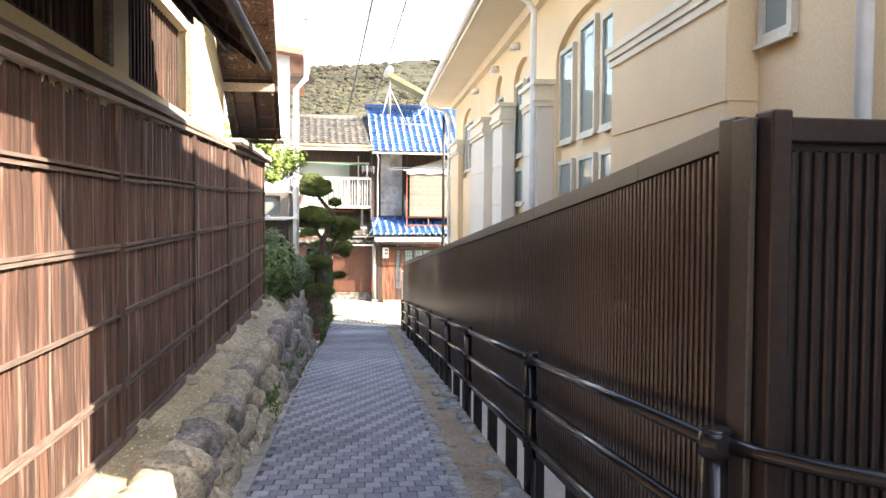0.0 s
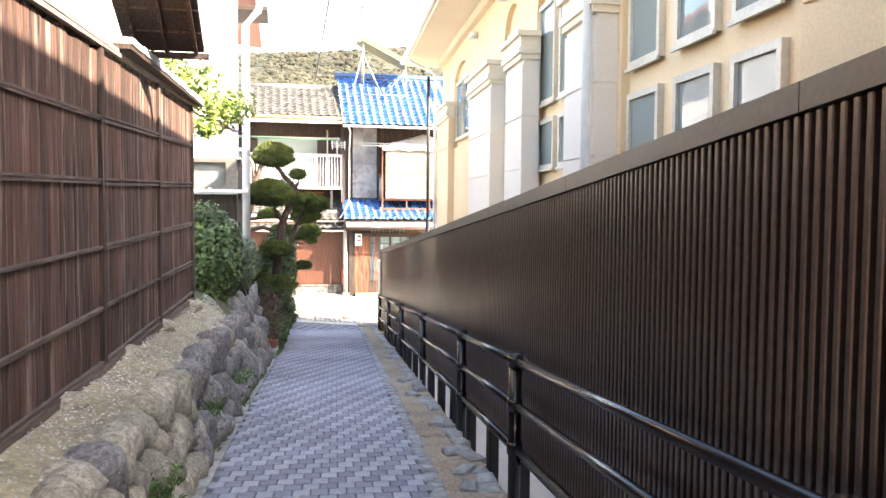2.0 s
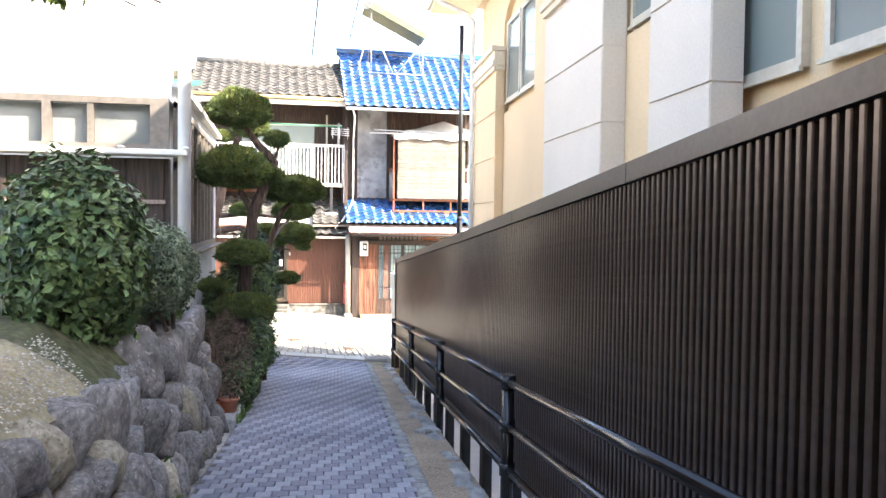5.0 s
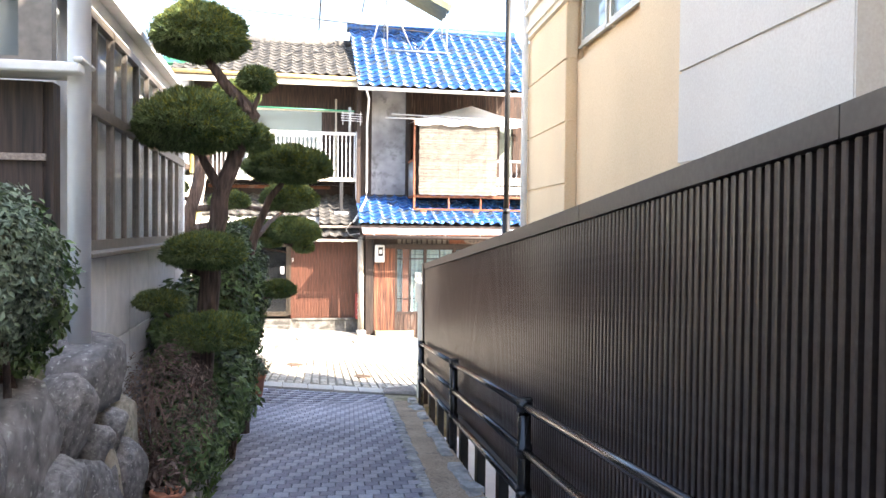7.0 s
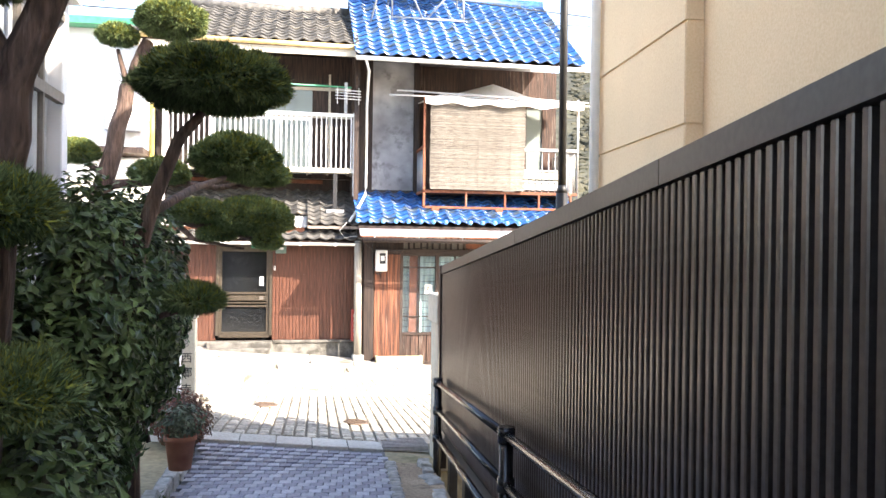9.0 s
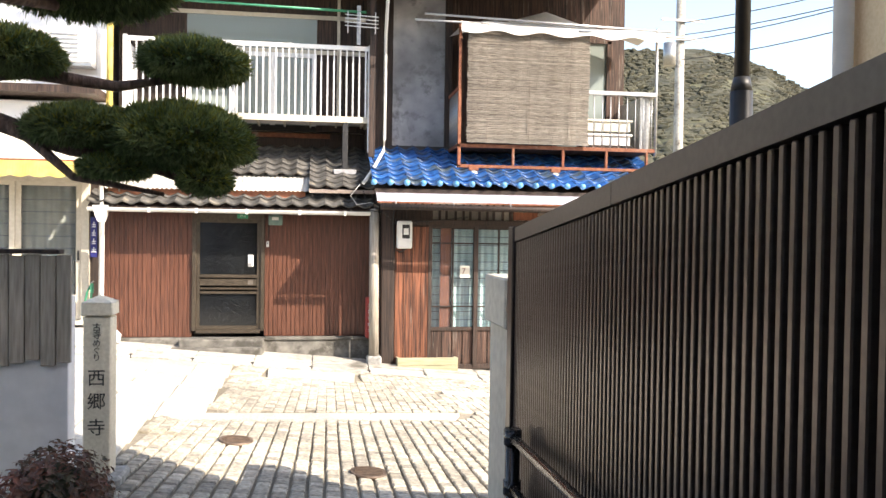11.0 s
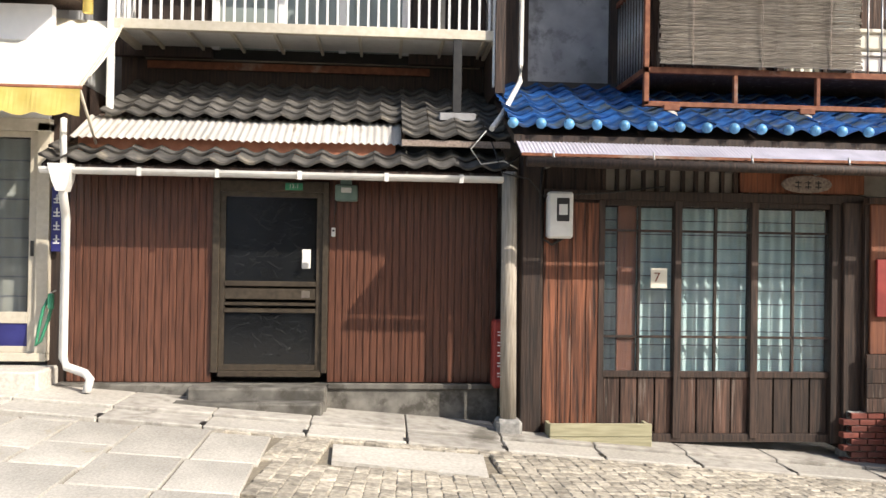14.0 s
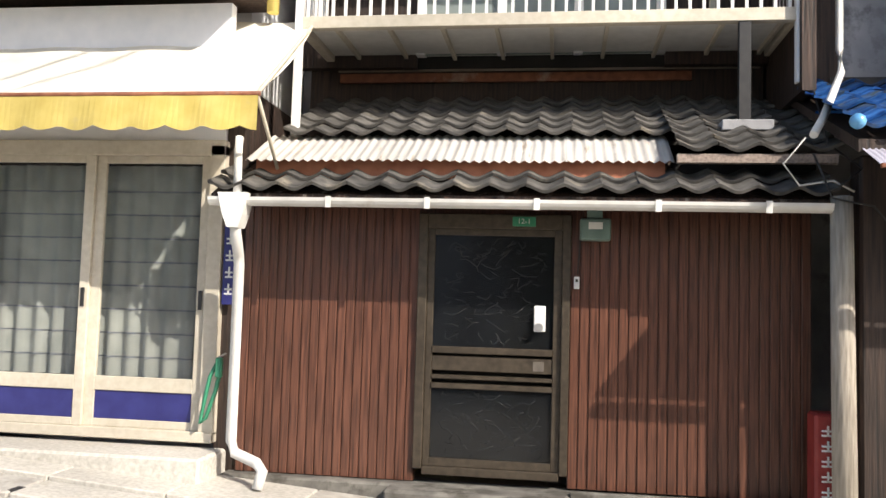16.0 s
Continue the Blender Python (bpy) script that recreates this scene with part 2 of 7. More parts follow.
# Near-black colour for sheets that stand in for shade in rooms and gaps.
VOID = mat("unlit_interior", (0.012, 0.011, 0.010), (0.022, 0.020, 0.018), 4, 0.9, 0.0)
BLUE_TILE = mat("glazed_blue_tile", (0.008, 0.040, 0.16), (0.030, 0.125, 0.36), 9, 0.2, 0.15, rand=0.35, island=0.45, spec=0.6, stain=(0.05, 0.07, 0.09), stain_at=0.55)
GREY_TILE = mat("weathered_grey_tile", (0.034, 0.032, 0.030), (0.105, 0.098, 0.088), 9, 0.75, 0.4, rand=0.25, island=0.35, stain=(0.24, 0.21, 0.16), stain_at=0.66)
ALU = mat("brown_grey_aluminium", (0.16, 0.14, 0.12), (0.22, 0.19, 0.16), 20, 0.45, 0.05, metal=0.4)
BRONZE = mat("gold_brown_aluminium", (0.06, 0.047, 0.035), (0.10, 0.08, 0.058), 20, 0.4, 0.05, metal=0.4)
CREAM_ALU = mat("cream_aluminium", (0.50, 0.45, 0.36), (0.58, 0.53, 0.44), 20, 0.45, 0.05)
STEEL = mat("galvanised_steel", (0.34, 0.34, 0.34), (0.48, 0.48, 0.48), 20, 0.4, 0.1, metal=0.7, stain=(0.24, 0.13, 0.07), stain_at=0.68)
RUST = mat("rusty_red_steel", (0.15, 0.045, 0.022), (0.26, 0.10, 0.05), 14, 0.75, 0.3, stain=(0.30, 0.24, 0.20), stain_at=0.64)
CORRUGATED = mat("rust_streaked_sheet", (0.52, 0.50, 0.47), (0.68, 0.65, 0.61), 5, 0.5, 0.1, metal=0.3, stretch=(5, 0.6, 0.6), stain=(0.36, 0.25, 0.16), stain_at=0.64)
POLY = mat("clear_violet_polycarbonate", (0.42, 0.41, 0.48), (0.54, 0.52, 0.60), 6, 0.25, 0.05, stain=(0.36, 0.33, 0.33), stain_at=0.66)
MORTAR = mat("grey_cement_wall", (0.27, 0.27, 0.28), (0.42, 0.42, 0.43), 3, 0.85, 0.2, bigscale=1.2, big=0.3, stain=(0.20, 0.20, 0.20), stain_at=0.6)
CLOTH_WHITE = mat("white_sheeting", (0.74, 0.72, 0.69), (0.82, 0.80, 0.77), 6, 0.8, 0.2)
CLOTH_YELLOW = mat("faded_yellow_canvas", (0.52, 0.40, 0.10), (0.64, 0.51, 0.16), 6, 0.85, 0.3, stain=(0.42, 0.34, 0.16), stain_at=0.66)
CANVAS = mat("sun_bleached_canvas", (0.70, 0.66, 0.55), (0.80, 0.76, 0.66), 6, 0.85, 0.2, stain=(0.58, 0.52, 0.38), stain_at=0.68)
CURTAIN_BLUE = mat("pale_blue_curtain", (0.36, 0.54, 0.56), (0.50, 0.66, 0.67), 5, 0.9, 0.1)
CURTAIN_GREY = mat("grey_check_curtain", (0.22, 0.24, 0.22), (0.31, 0.33, 0.30), 5, 0.9, 0.1)
PALE_BLIND = mat("pale_grey_blind", (0.46, 0.49, 0.50), (0.58, 0.61, 0.62), 5, 0.9, 0.1, bigscale=1.5)
CURTAIN_LINE = mat("dark_curtain_stripe", (0.10, 0.11, 0.14), (0.15, 0.16, 0.19), 8, 0.9, 0.0)
BLUE_PANEL = mat("dark_blue_panel", (0.020, 0.020, 0.13), (0.030, 0.032, 0.17), 8, 0.4, 0.0)
RED_PAINT = mat("faded_red_paint", (0.20, 0.020, 0.018), (0.28, 0.034, 0.028), 8, 0.55, 0.1, stain=(0.24, 0.07, 0.05), stain_at=0.66)
GREEN_PLASTIC = mat("green_plastic", (0.03, 0.20, 0.11), (0.05, 0.28, 0.16), 8, 0.45, 0.05)
TEAL_BOX = mat("grey_green_meter", (0.12, 0.19, 0.17), (0.18, 0.26, 0.23), 10, 0.4, 0.05)
BLIND = mat("woven_reed", (0.17, 0.15, 0.13), (0.42, 0.38, 0.33), 30, 0.9, 0.4, stretch=(0.25, 1, 4), big=0.2, bigscale=1.6, rand=0.25)
BRICK = mat("dark_red_brick", (0.10, 0.025, 0.018), (0.19, 0.05, 0.035), 20, 0.6, 0.3, rand=0.25)
POT_GLAZE = mat("brown_glazed_pot", (0.095, 0.055, 0.040), (0.16, 0.095, 0.07), 5, 0.35, 0.1, stain=(0.22, 0.16, 0.12), stain_at=0.66)
TERRACOTTA = mat("terracotta", (0.33, 0.12, 0.065), (0.45, 0.19, 0.11), 10, 0.8, 0.2)
TRUNK = mat("flaking_bark", (0.055, 0.034, 0.026), (0.17, 0.11, 0.085), 9, 0.9, 1.0, stretch=(4, 4, 0.6), bdist=0.03, stain=(0.24, 0.19, 0.16), stain_at=0.66)
NEEDLE = mat("juniper_needles", (0.072, 0.112, 0.042), (0.18, 0.225, 0.088), 6, 0.75, 0.0, island=0.5, spec=0.25)
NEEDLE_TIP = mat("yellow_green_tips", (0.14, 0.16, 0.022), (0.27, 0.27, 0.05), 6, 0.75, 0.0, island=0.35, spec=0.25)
# Dark core colour paints in the shade deep inside pads and shrubs.
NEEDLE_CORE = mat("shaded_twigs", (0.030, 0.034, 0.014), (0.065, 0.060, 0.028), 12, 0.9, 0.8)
LEAF = mat("camellia_leaf", (0.030, 0.062, 0.022), (0.145, 0.205, 0.072), 5, 0.42, 0.0, island=0.55, spec=0.3)
LEAF_LIGHT = mat("fresh_leaf", (0.12, 0.19, 0.03), (0.24, 0.31, 0.07), 5, 0.5, 0.0, island=0.4)
LEAF_GREY = mat("grey_green_leaf", (0.065, 0.095, 0.055), (0.18, 0.22, 0.13), 5, 0.5, 0.0, island=0.45)
DRY_TWIG = mat("dry_twigs", (0.10, 0.065, 0.05), (0.20, 0.14, 0.11), 8, 0.9, 0.0, island=0.3)
GRASS = mat("grass_blades", (0.06, 0.12, 0.025), (0.15, 0.23, 0.06), 5, 0.7, 0.0, island=0.4)
INK = mat("black_lettering", (0.02, 0.02, 0.02), (0.035, 0.035, 0.035), 20, 0.7, 0.0)
PAPER = mat("white_label", (0.70, 0.70, 0.68), (0.78, 0.78, 0.76), 20, 0.6, 0.0)
STONE_POST = mat("cream_granite_post", (0.60, 0.54, 0.42), (0.72, 0.66, 0.53), 40, 0.85, 0.3, stain=(0.50, 0.43, 0.32), stain_at=0.66)
ROOF_RED = mat("red_brown_roof", (0.24, 0.10, 0.07), (0.33, 0.15, 0.11), 8, 0.7, 0.2)
GLASS = glass_mat("window_glass", (0.12, 0.13, 0.14), 0.03, 0.14)
DARK_GLASS = glass_mat("dark_patterned_glass", (0.010, 0.011, 0.012), 0.12, 0.9)
# Pale tint paints in sky reflections and the blinds behind these panes.
SKY_GLASS = glass_mat("reflection_tinted_glass", (0.26, 0.30, 0.285), 0.02, 0.85)
RIB_GLASS = glass_mat("pressed_glass_rib", (0.026, 0.028, 0.029), 0.15, 1.0)
BLEACHED = mat("sun_bleached_timber", (0.24, 0.21, 0.175), (0.40, 0.36, 0.30), 8, 0.85, 0.5, stretch=(6, 6, 0.5), stain=(0.15, 0.12, 0.095), stain_at=0.66)
GREEN_TIMBER = mat("pale_green_timber", (0.32, 0.30, 0.19), (0.45, 0.42, 0.28), 8, 0.85, 0.3, stretch=(0.5, 6, 6), stain=(0.22, 0.20, 0.13), stain_at=0.66)
HILL = mat("wooded_hill", (0.027, 0.029, 0.017), (0.060, 0.056, 0.034), 0.10, 0.95, 1.0, big=0.3, bigscale=0.015, stain=(0.09, 0.09, 0.045), stain_at=0.58, bdist=4.0)

# ---- ground, road and alley ----
us = (-900, -300, -60, -30, -15, -8, -4, -2.2, -1.5, -0.75, 0.0, 0.6, 1.13, 1.17, 2.0, 3.0, 5.0, 8.0, 15.0, 30.0, 60.0, 300, 900)
ys = (-900, -200, -40, -20, -10, -5, 0, 3, 6, 9, 12, 14, 16, 18, 20, 22, 24, 25, 25.5, 26, 26.5, 27, 29, 32, 34, 36, 40, 50, 80, 200, 900)
gv, gf = [], []
for y in ys:
    for u in us:
        x = u + 0.068 * max(0, min(27, y))
        z = ground_z(x, y) - 0.05
        if u > 1.15 and y < 26.3:
            z -= 0.62
        if y > 40 or abs(u) > 40:
            z -= 0.02 * min(100, max(0, y - 40) + max(0, abs(u) - 40) * 0.5)
        gv.append((x, y, z))
for j in range(len(ys) - 1):
    for i in range(len(us) - 1):
        a = j * len(us) + i
        gf.append((a, a + 1, a + len(us) + 1, a + len(us)))
tagged(new("ground", raw_mesh("ground", gv, gf, EARTH)), "packed brown earth under the lane and street", "ground", kind="structure")


def strip(name, edge_a, edge_b, y0, y1, lift, material, label, category="pavement", step=0.6, fn=ground_z, thick=0.05):
    """A sheet with thickness that follows the ground between two lines."""
    vs, fs = [], []
    n = int((y1 - y0) / step) + 1
    for k in range(n + 1):
        y = y0 + (y1 - y0) * k / n
        for x in (edge_a(y), edge_b(y)):
            z = fn(x, y) + lift
            vs += [(x, y, z), (x, y, z - thick)]
    for k in range(n):
        a = 4 * k
        fs += [(a, a + 2, a + 6, a + 4), (a, a + 4, a + 5, a + 1), (a + 2, a + 3, a + 7, a + 6)]
    fs += [(0, 1, 3, 2), (4 * n, 4 * n + 2, 4 * n + 3, 4 * n + 1)]
    return tagged(new(name, raw_mesh(name, vs, fs, material)), label, category, kind="structure")


lane = strip("pavement", lambda y: path_left(y) - 0.25, lambda y: path_right(y) + 0.02, -6, 27.0, -0.02, JOINT, "sloping lane paved with light and dark grey blocks")
verge = strip("pavement_edge", lambda y: path_right(y) + 0.02, lambda y: slant(1.13, y), -6, 26.3, -0.015, GRAVEL, "gritty brown verge between the paving and the rail", thick=0.7)
street = strip("road", lambda y: -14, lambda y: 30, 27.0, 34.2, -0.03, JOINT, "sunlit sloping street laid with granite", "road")


def street_grid(name, material, x0, x1, y0, y1):
    vs, fs = [], []
    xs = np.arange(x0, x1 + 0.01, 1.0)
    for y in (y0, y1):
        for x in xs:
            vs.append((x, y, street_z(x) - 0.03))
    n = len(xs)
    for i in range(n - 1):
        fs.append((i, i + 1, n + i + 1, n + i))
    return raw_mesh(name, vs, fs, material)


street.data = street_grid("road", STREET_JOINT, -15, 30, 27.0, 36.0)

# ---- dark metal screen fence along the lane ----
FU0 = 3.03 - 0.0664 * 26.2


def fence_x(y):
    return FU0 + 0.0664 * y


def fence_top(y):
    return lerp(y, (2.7, 6.0, 10.6, 17.5, 24.0, 26.3), (1.825, 1.56, 1.20, 0.66, 0.165, -0.012))


fence = thing("metal_screen_fence", (fence_x(3), 3, -0.3), "tall dark brown ribbed aluminium screen fence beside the lane", "fence")
FH = 1.80
PITCH = 0.0538
slat_bm = bmesh.new()
box(slat_bm, -0.018, 0.020, -0.0135, 0.0135, 0.0, FH - 0.05, bevel=0.004)
slat_me = mesh_of("slat", slat_bm, SLAT_METAL)
y = 2.82
fv, ff = [], []
while y < 26.17:
    m = pose(fence_x(y) - 0.005, y, fence_top(y) - FH - 0.04, 0, 0, -math.degrees(math.atan(0.0664)))
    if y > 10.3:
        ob = new("slat", slat_me)
        ob.matrix_world = m
        adopt(ob, fence)
    else:
        o = len(fv)
        fv += [m @ v.co for v in slat_me.vertices]
        ff += [tuple(q + o for q in f.vertices) for f in slat_me.polygons]
    y += PITCH
tagged(part("slat_field", raw_mesh("slat_field", fv, ff, SLAT_METAL), SLAT_METAL, fence), kind="stuff")
def sheared(x_in, x_out, z_hi, z_lo, y0, y1, bevel=0.004):
    """A long bar that keeps below the fence's sloping top line."""
    bm = bmesh.new()
    vs = box(bm, x_in, x_out, 0, 1, z_lo, z_hi)
    for v in vs:
        yy = y0 + (y1 - y0) * v.co.y
        v.co = Vector((fence_x(yy) + v.co.x, yy, fence_top(yy) + v.co.z))
    return bm
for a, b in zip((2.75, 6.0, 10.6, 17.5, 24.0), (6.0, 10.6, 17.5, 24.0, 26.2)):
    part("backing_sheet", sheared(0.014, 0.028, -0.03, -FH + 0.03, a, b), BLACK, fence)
seams = [2.75, 3.66, 6.02, 8.33, 10.62, 12.94, 15.2, 17.5, 19.75, 22.1, 24.1, 26.21]
for a, b in zip(seams, seams[1:]):
    part("cap", sheared(-0.034, 0.06, 0.0, -0.085, a + 0.003, b - 0.003), CAP_METAL, fence, "bronze-brown top cap")
for a, b in zip((2.75, 6.0, 10.6, 17.5, 24.0), (6.0, 10.6, 17.5, 24.0, 26.2)):
    part("bottom_rail", sheared(-0.035, 0.05, -FH + 0.05, -FH - 0.03, a, b), FENCE_METAL, fence)
for yp in (2.68, 26.24):
    part("end_post", boxes((fence_x(yp) - 0.05, fence_x(yp) + 0.045, yp - 0.06, yp + 0.06, fence_top(yp) - 2.2, fence_top(yp) + 0.012), bevel=0.006), FENCE_METAL, fence)
yb = 4.0
while yb < 26:
    part("support_post", boxes((fence_x(yb) + 0.035, fence_x(yb) + 0.12, yb - 0.06, yb + 0.06, fence_top(yb) - 2.6, fence_top(yb) - 0.2), bevel=0.005), BLACK, fence)
    yb += 1.15
# the stretch that turns away from the lane
fence2 = thing("metal_screen_fence", (2.6, 2.4, -0.2), "dark brown ribbed aluminium screen fence that turns away from the lane", "fence")
xx = 1.505
thin = bmesh.new()
box(thin, -0.014, 0.014, -0.013, 0.013, 0.0, FH - 0.05, bevel=0.006)
thin_me = mesh_of("slat", thin, FENCE_METAL)
while xx < 2.68:
    ob = new("slat", thin_me)
    ob.matrix_world = pose(xx, 2.428, 1.80 - FH - 0.04, 0, 0, 90)
    adopt(ob, fence2)
    xx += 0.045
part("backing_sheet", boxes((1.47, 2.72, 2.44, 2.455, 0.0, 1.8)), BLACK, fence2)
part("cap", boxes((1.47, 2.72, 2.385, 2.475, 1.735, 1.81), bevel=0.005), FENCE_METAL, fence2)
part("bottom_rail", boxes((1.5, 2.72, 2.38, 2.47, -0.05, 0.03)), FENCE_METAL, fence2)
part("end_post", boxes((1.40, 1.468, 2.36, 2.47, -0.7, 1.83), bevel=0.006), FENCE_METAL, fence2)
part("cover_strip", boxes((1.372, 1.396, 2.44, 2.56, -0.7, 1.815), bevel=0.004), CAP_METAL, fence2)

# pale concrete yard below the fence
strip("pavement_yard", lambda y: slant(1.16, y), lambda y: slant(2.75, y), 2.6, 25.0, -0.42, WHITE_WALL, "pale concrete yard below the screen fence", fn=lambda x, y: alley_z(y), thick=0.1)

# ---- black tubular guard rail ----
def rail_x(y):
    return 1.93 + 0.068 * (y - 11.5)


POSTS = (2.53, 5.58, 9.12, 11.42, 14.85, 18.4, 21.9, 25.75)
guard = thing("guard_rail", (rail_x(9), 9, alley_z(9)), "glossy black tubular guard rail with three bars", "railing")


def rail_h(y):
    return 0.5 - 0.0842 * (y - 5.58)


for yp in POSTS:
    bm = bmesh.new()
    x, zt = rail_x(yp), rail_h(yp)
    tube(bm, [(x, yp, zt - 1.2), (x, yp, zt + 0.035)], 0.042, 14)
    tube(bm, [(x, yp, zt + 0.035), (x, yp, zt + 0.05)], 0.048, 14)
    p = part("post", bm, RAIL_METAL, guard)
    for dz in (0.0, -0.285, -0.57):
        bm = bmesh.new()
        tube(bm, [(x, yp, zt + dz - 0.04), (x, yp, zt + dz + 0.04)], 0.052, 14)
        tube(bm, [(x, yp - 0.07, zt + dz + 0.006), (x, yp + 0.07, zt + dz - 0.006)], 0.034, 12)
        part("collar", bm, RAIL_METAL, guard)
for dz in (0.0, -0.285, -0.57):
    for a, b in zip(POSTS, POSTS[1:]):
        bm = bmesh.new()
        tube(bm, [(rail_x(a), a + 0.03, rail_h(a) + dz), (rail_x(b), b - 0.03, rail_h(b) + dz)], 0.027, 12)
        part("bar", bm, RAIL_METAL, guard)
bm = bmesh.new()
z0 = rail_h(2.53)
tube(bm, [(1.32, 2.53, z0), (1.5, 2.2, z0 + 0.005), (1.72, 1.95, z0 + 0.005), (1.78, 1.90, z0 - 0.02), (1.82, 1.87, z0 - 0.1), (1.83, 1.86, z0 - 1.2)], 0.027, 12)
part("end_bar", bm, RAIL_METAL, guard)

# ---- concrete pillar at the foot of the lane ----
pil = thing("gate_pillar", (3.15, 26.65, -2.15), "pale rough-rendered concrete gate pillar with a thicker cap", "pillar")
part("shaft", boxes((3.02, 3.32, 26.42, 26.98, -2.3, -0.66), bevel=0.012), PALE_CONCRETE, pil)
part("cap", boxes((2.985, 3.34, 26.38, 27.02, -0.66, -0.33), bevel=0.012), PALE_CONCRETE, pil)

# ---- soil bank behind the stone wall ----
def wall_top_x(y):
    return lerp(y, (-4, 3, 6, 11.5, 15, 19), (-1.15, -0.84, -0.68, -0.48, -0.36, -0.2))


def wall_top_z(y):
    return lerp(y, (-4, 3, 6, 9, 11.5, 15, 19), (0.55, 0.2, 0.05, 0.0, -0.08, -0.25, -0.35))


def bark_x(y):
    return -1.106 + 0.047 * (y - 6.65)


bv, bf = [], []
MOSS = mat("mossy_dark_soil", (0.045, 0.055, 0.022), (0.12, 0.125, 0.055), 18, 0.95, 0.8, bigscale=2.0, stain=(0.15, 0.125, 0.075), stain_at=0.6)
offs = (0.0, 0.25, 0.5, 0.75, 1.0, 3.0)


def bank(name, y0, y1, material, label):
    vs, fs = [], []
    yy = np.linspace(y0, y1, int((y1 - y0) / 0.4) + 1)
    for y in yy:
        for o in offs:
            xa, xb = wall_top_x(y) + 0.03, bark_x(y) - 0.1
            x = xa + (xb - xa) * o
            z = wall_top_z(y) - 0.03 + (0.10 - wall_top_z(y)) * min(1, o) ** 0.8
            vs.append((x, y, z + 0.03 * noise.noise((x * 2, y * 2, 0))))
    n = len(offs)
    for j in range(len(yy) - 1):
        for i in range(n - 1):
            fs.append((j * n + i, j * n + i + 1, (j + 1) * n + i + 1, (j + 1) * n + i))
    tagged(new(name, raw_mesh(name, vs, fs, material, True)), label, "ground", kind="structure")


bank("ground_bank", -4, 14.7, SAND, "yellow sandy soil bank behind the boulder wall")
bank("ground_planting", 14.7, 19.0, MOSS, "dark mossy soil under the shrubs")
pv, pf = [], []
rng = random.Random(14)
for k in range(5200):
    y = rng.uniform(8.0, 14.8) if rng.random() < 0.8 else rng.uniform(3, 8)
    xa, xb = wall_top_x(y) + 0.0, bark_x(y) + 0.08
    o = rng.random()
    c = Vector((xa + (xb - xa) * o, y, wall_top_z(y) - 0.03 + (0.10 - wall_top_z(y)) * min(1, o) ** 0.8 + 0.004))
    c.z += 0.03 * noise.noise((c.x * 2, y * 2, 0))
    q = rng.uniform(0.004, 0.011)
    i = len(pv)
    pv += [c + Vector(d) * q * rng.uniform(0.7, 1.3) for d in ((1, 0, 0), (0, 1, 0), (-1, 0, 0), (0, -1, 0), (0, 0, 0.8))]
    pf += [(i, i + 1, i + 4), (i + 1, i + 2, i + 4), (i + 2, i + 3, i + 4), (i + 3, i, i + 4)]
PEBBLE = mat("pale_pebbles", (0.34, 0.31, 0.26), (0.62, 0.58, 0.51), 20, 0.85, 0.2, island=0.4)
tagged(new("gravel", raw_mesh("gravel", pv, pf, PEBBLE)), "pale pebbles scattered over the sandy bank", "gravel", kind="stuff")

# ---- boulder retaining wall ----
def boulder_mesh(seed, material, sub=2, rough=0.22, angular=False):
    """A field stone: a ball cut by planes, worn round or left angular."""
    bm = bmesh.new()
    r2 = random.Random(seed + 100)
    cuts = []
    for axis in ((1, 0, 0), (-1, 0, 0), (0, 1, 0), (0, -1, 0), (0, 0, 1), (0, 0, -1)):
        cuts.append(((Vector(axis) + Vector((r2.uniform(-0.3, 0.3), r2.uniform(-0.3, 0.3), r2.uniform(-0.3, 0.3)))).normalized(), r2.uniform(0.80, 0.98)))
    for k in range(5):
        cuts.append((Vector((r2.gauss(0, 1), r2.gauss(0, 1), r2.gauss(0, 1))).normalized(), r2.uniform(0.85, 1.05)))
    bmesh.ops.create_icosphere(bm, subdivisions=sub, radius=1.0)
    for v in bm.verts:
        d = v.co.normalized()
        p = d * 1.1 + Vector((seed * 7.1, seed * 3.3, 0))
        k = min([1.25] + [h / d.dot(n) for n, h in cuts if d.dot(n) > 0.2])
        v.co = d * k * (1 + rough * 0.35 * noise.noise(p) + 0.05 * noise.noise(p * 4.1))
    for f in bm.faces:
        f.smooth = not angular
    return mesh_of("boulder", bm, material)


TAN = [boulder_mesh(s, BOULDER_TAN) for s in range(8)]
DARK = [boulder_mesh(s + 20, BOULDER_GREY, 3, 0.3) for s in range(6)]
rng = random.Random(4)
stone_wall = thing("boulder_wall", (-0.35, 10, -0.8), "low retaining wall of tan and grey boulders", "wall", kind="structure")


def wall_base_x(y):
    return lerp(y, (-4, 6, 9, 12.8, 14.3, 17, 19), (-1.1, -0.60, -0.38, -0.22, -0.05, 0.05, 0.12))


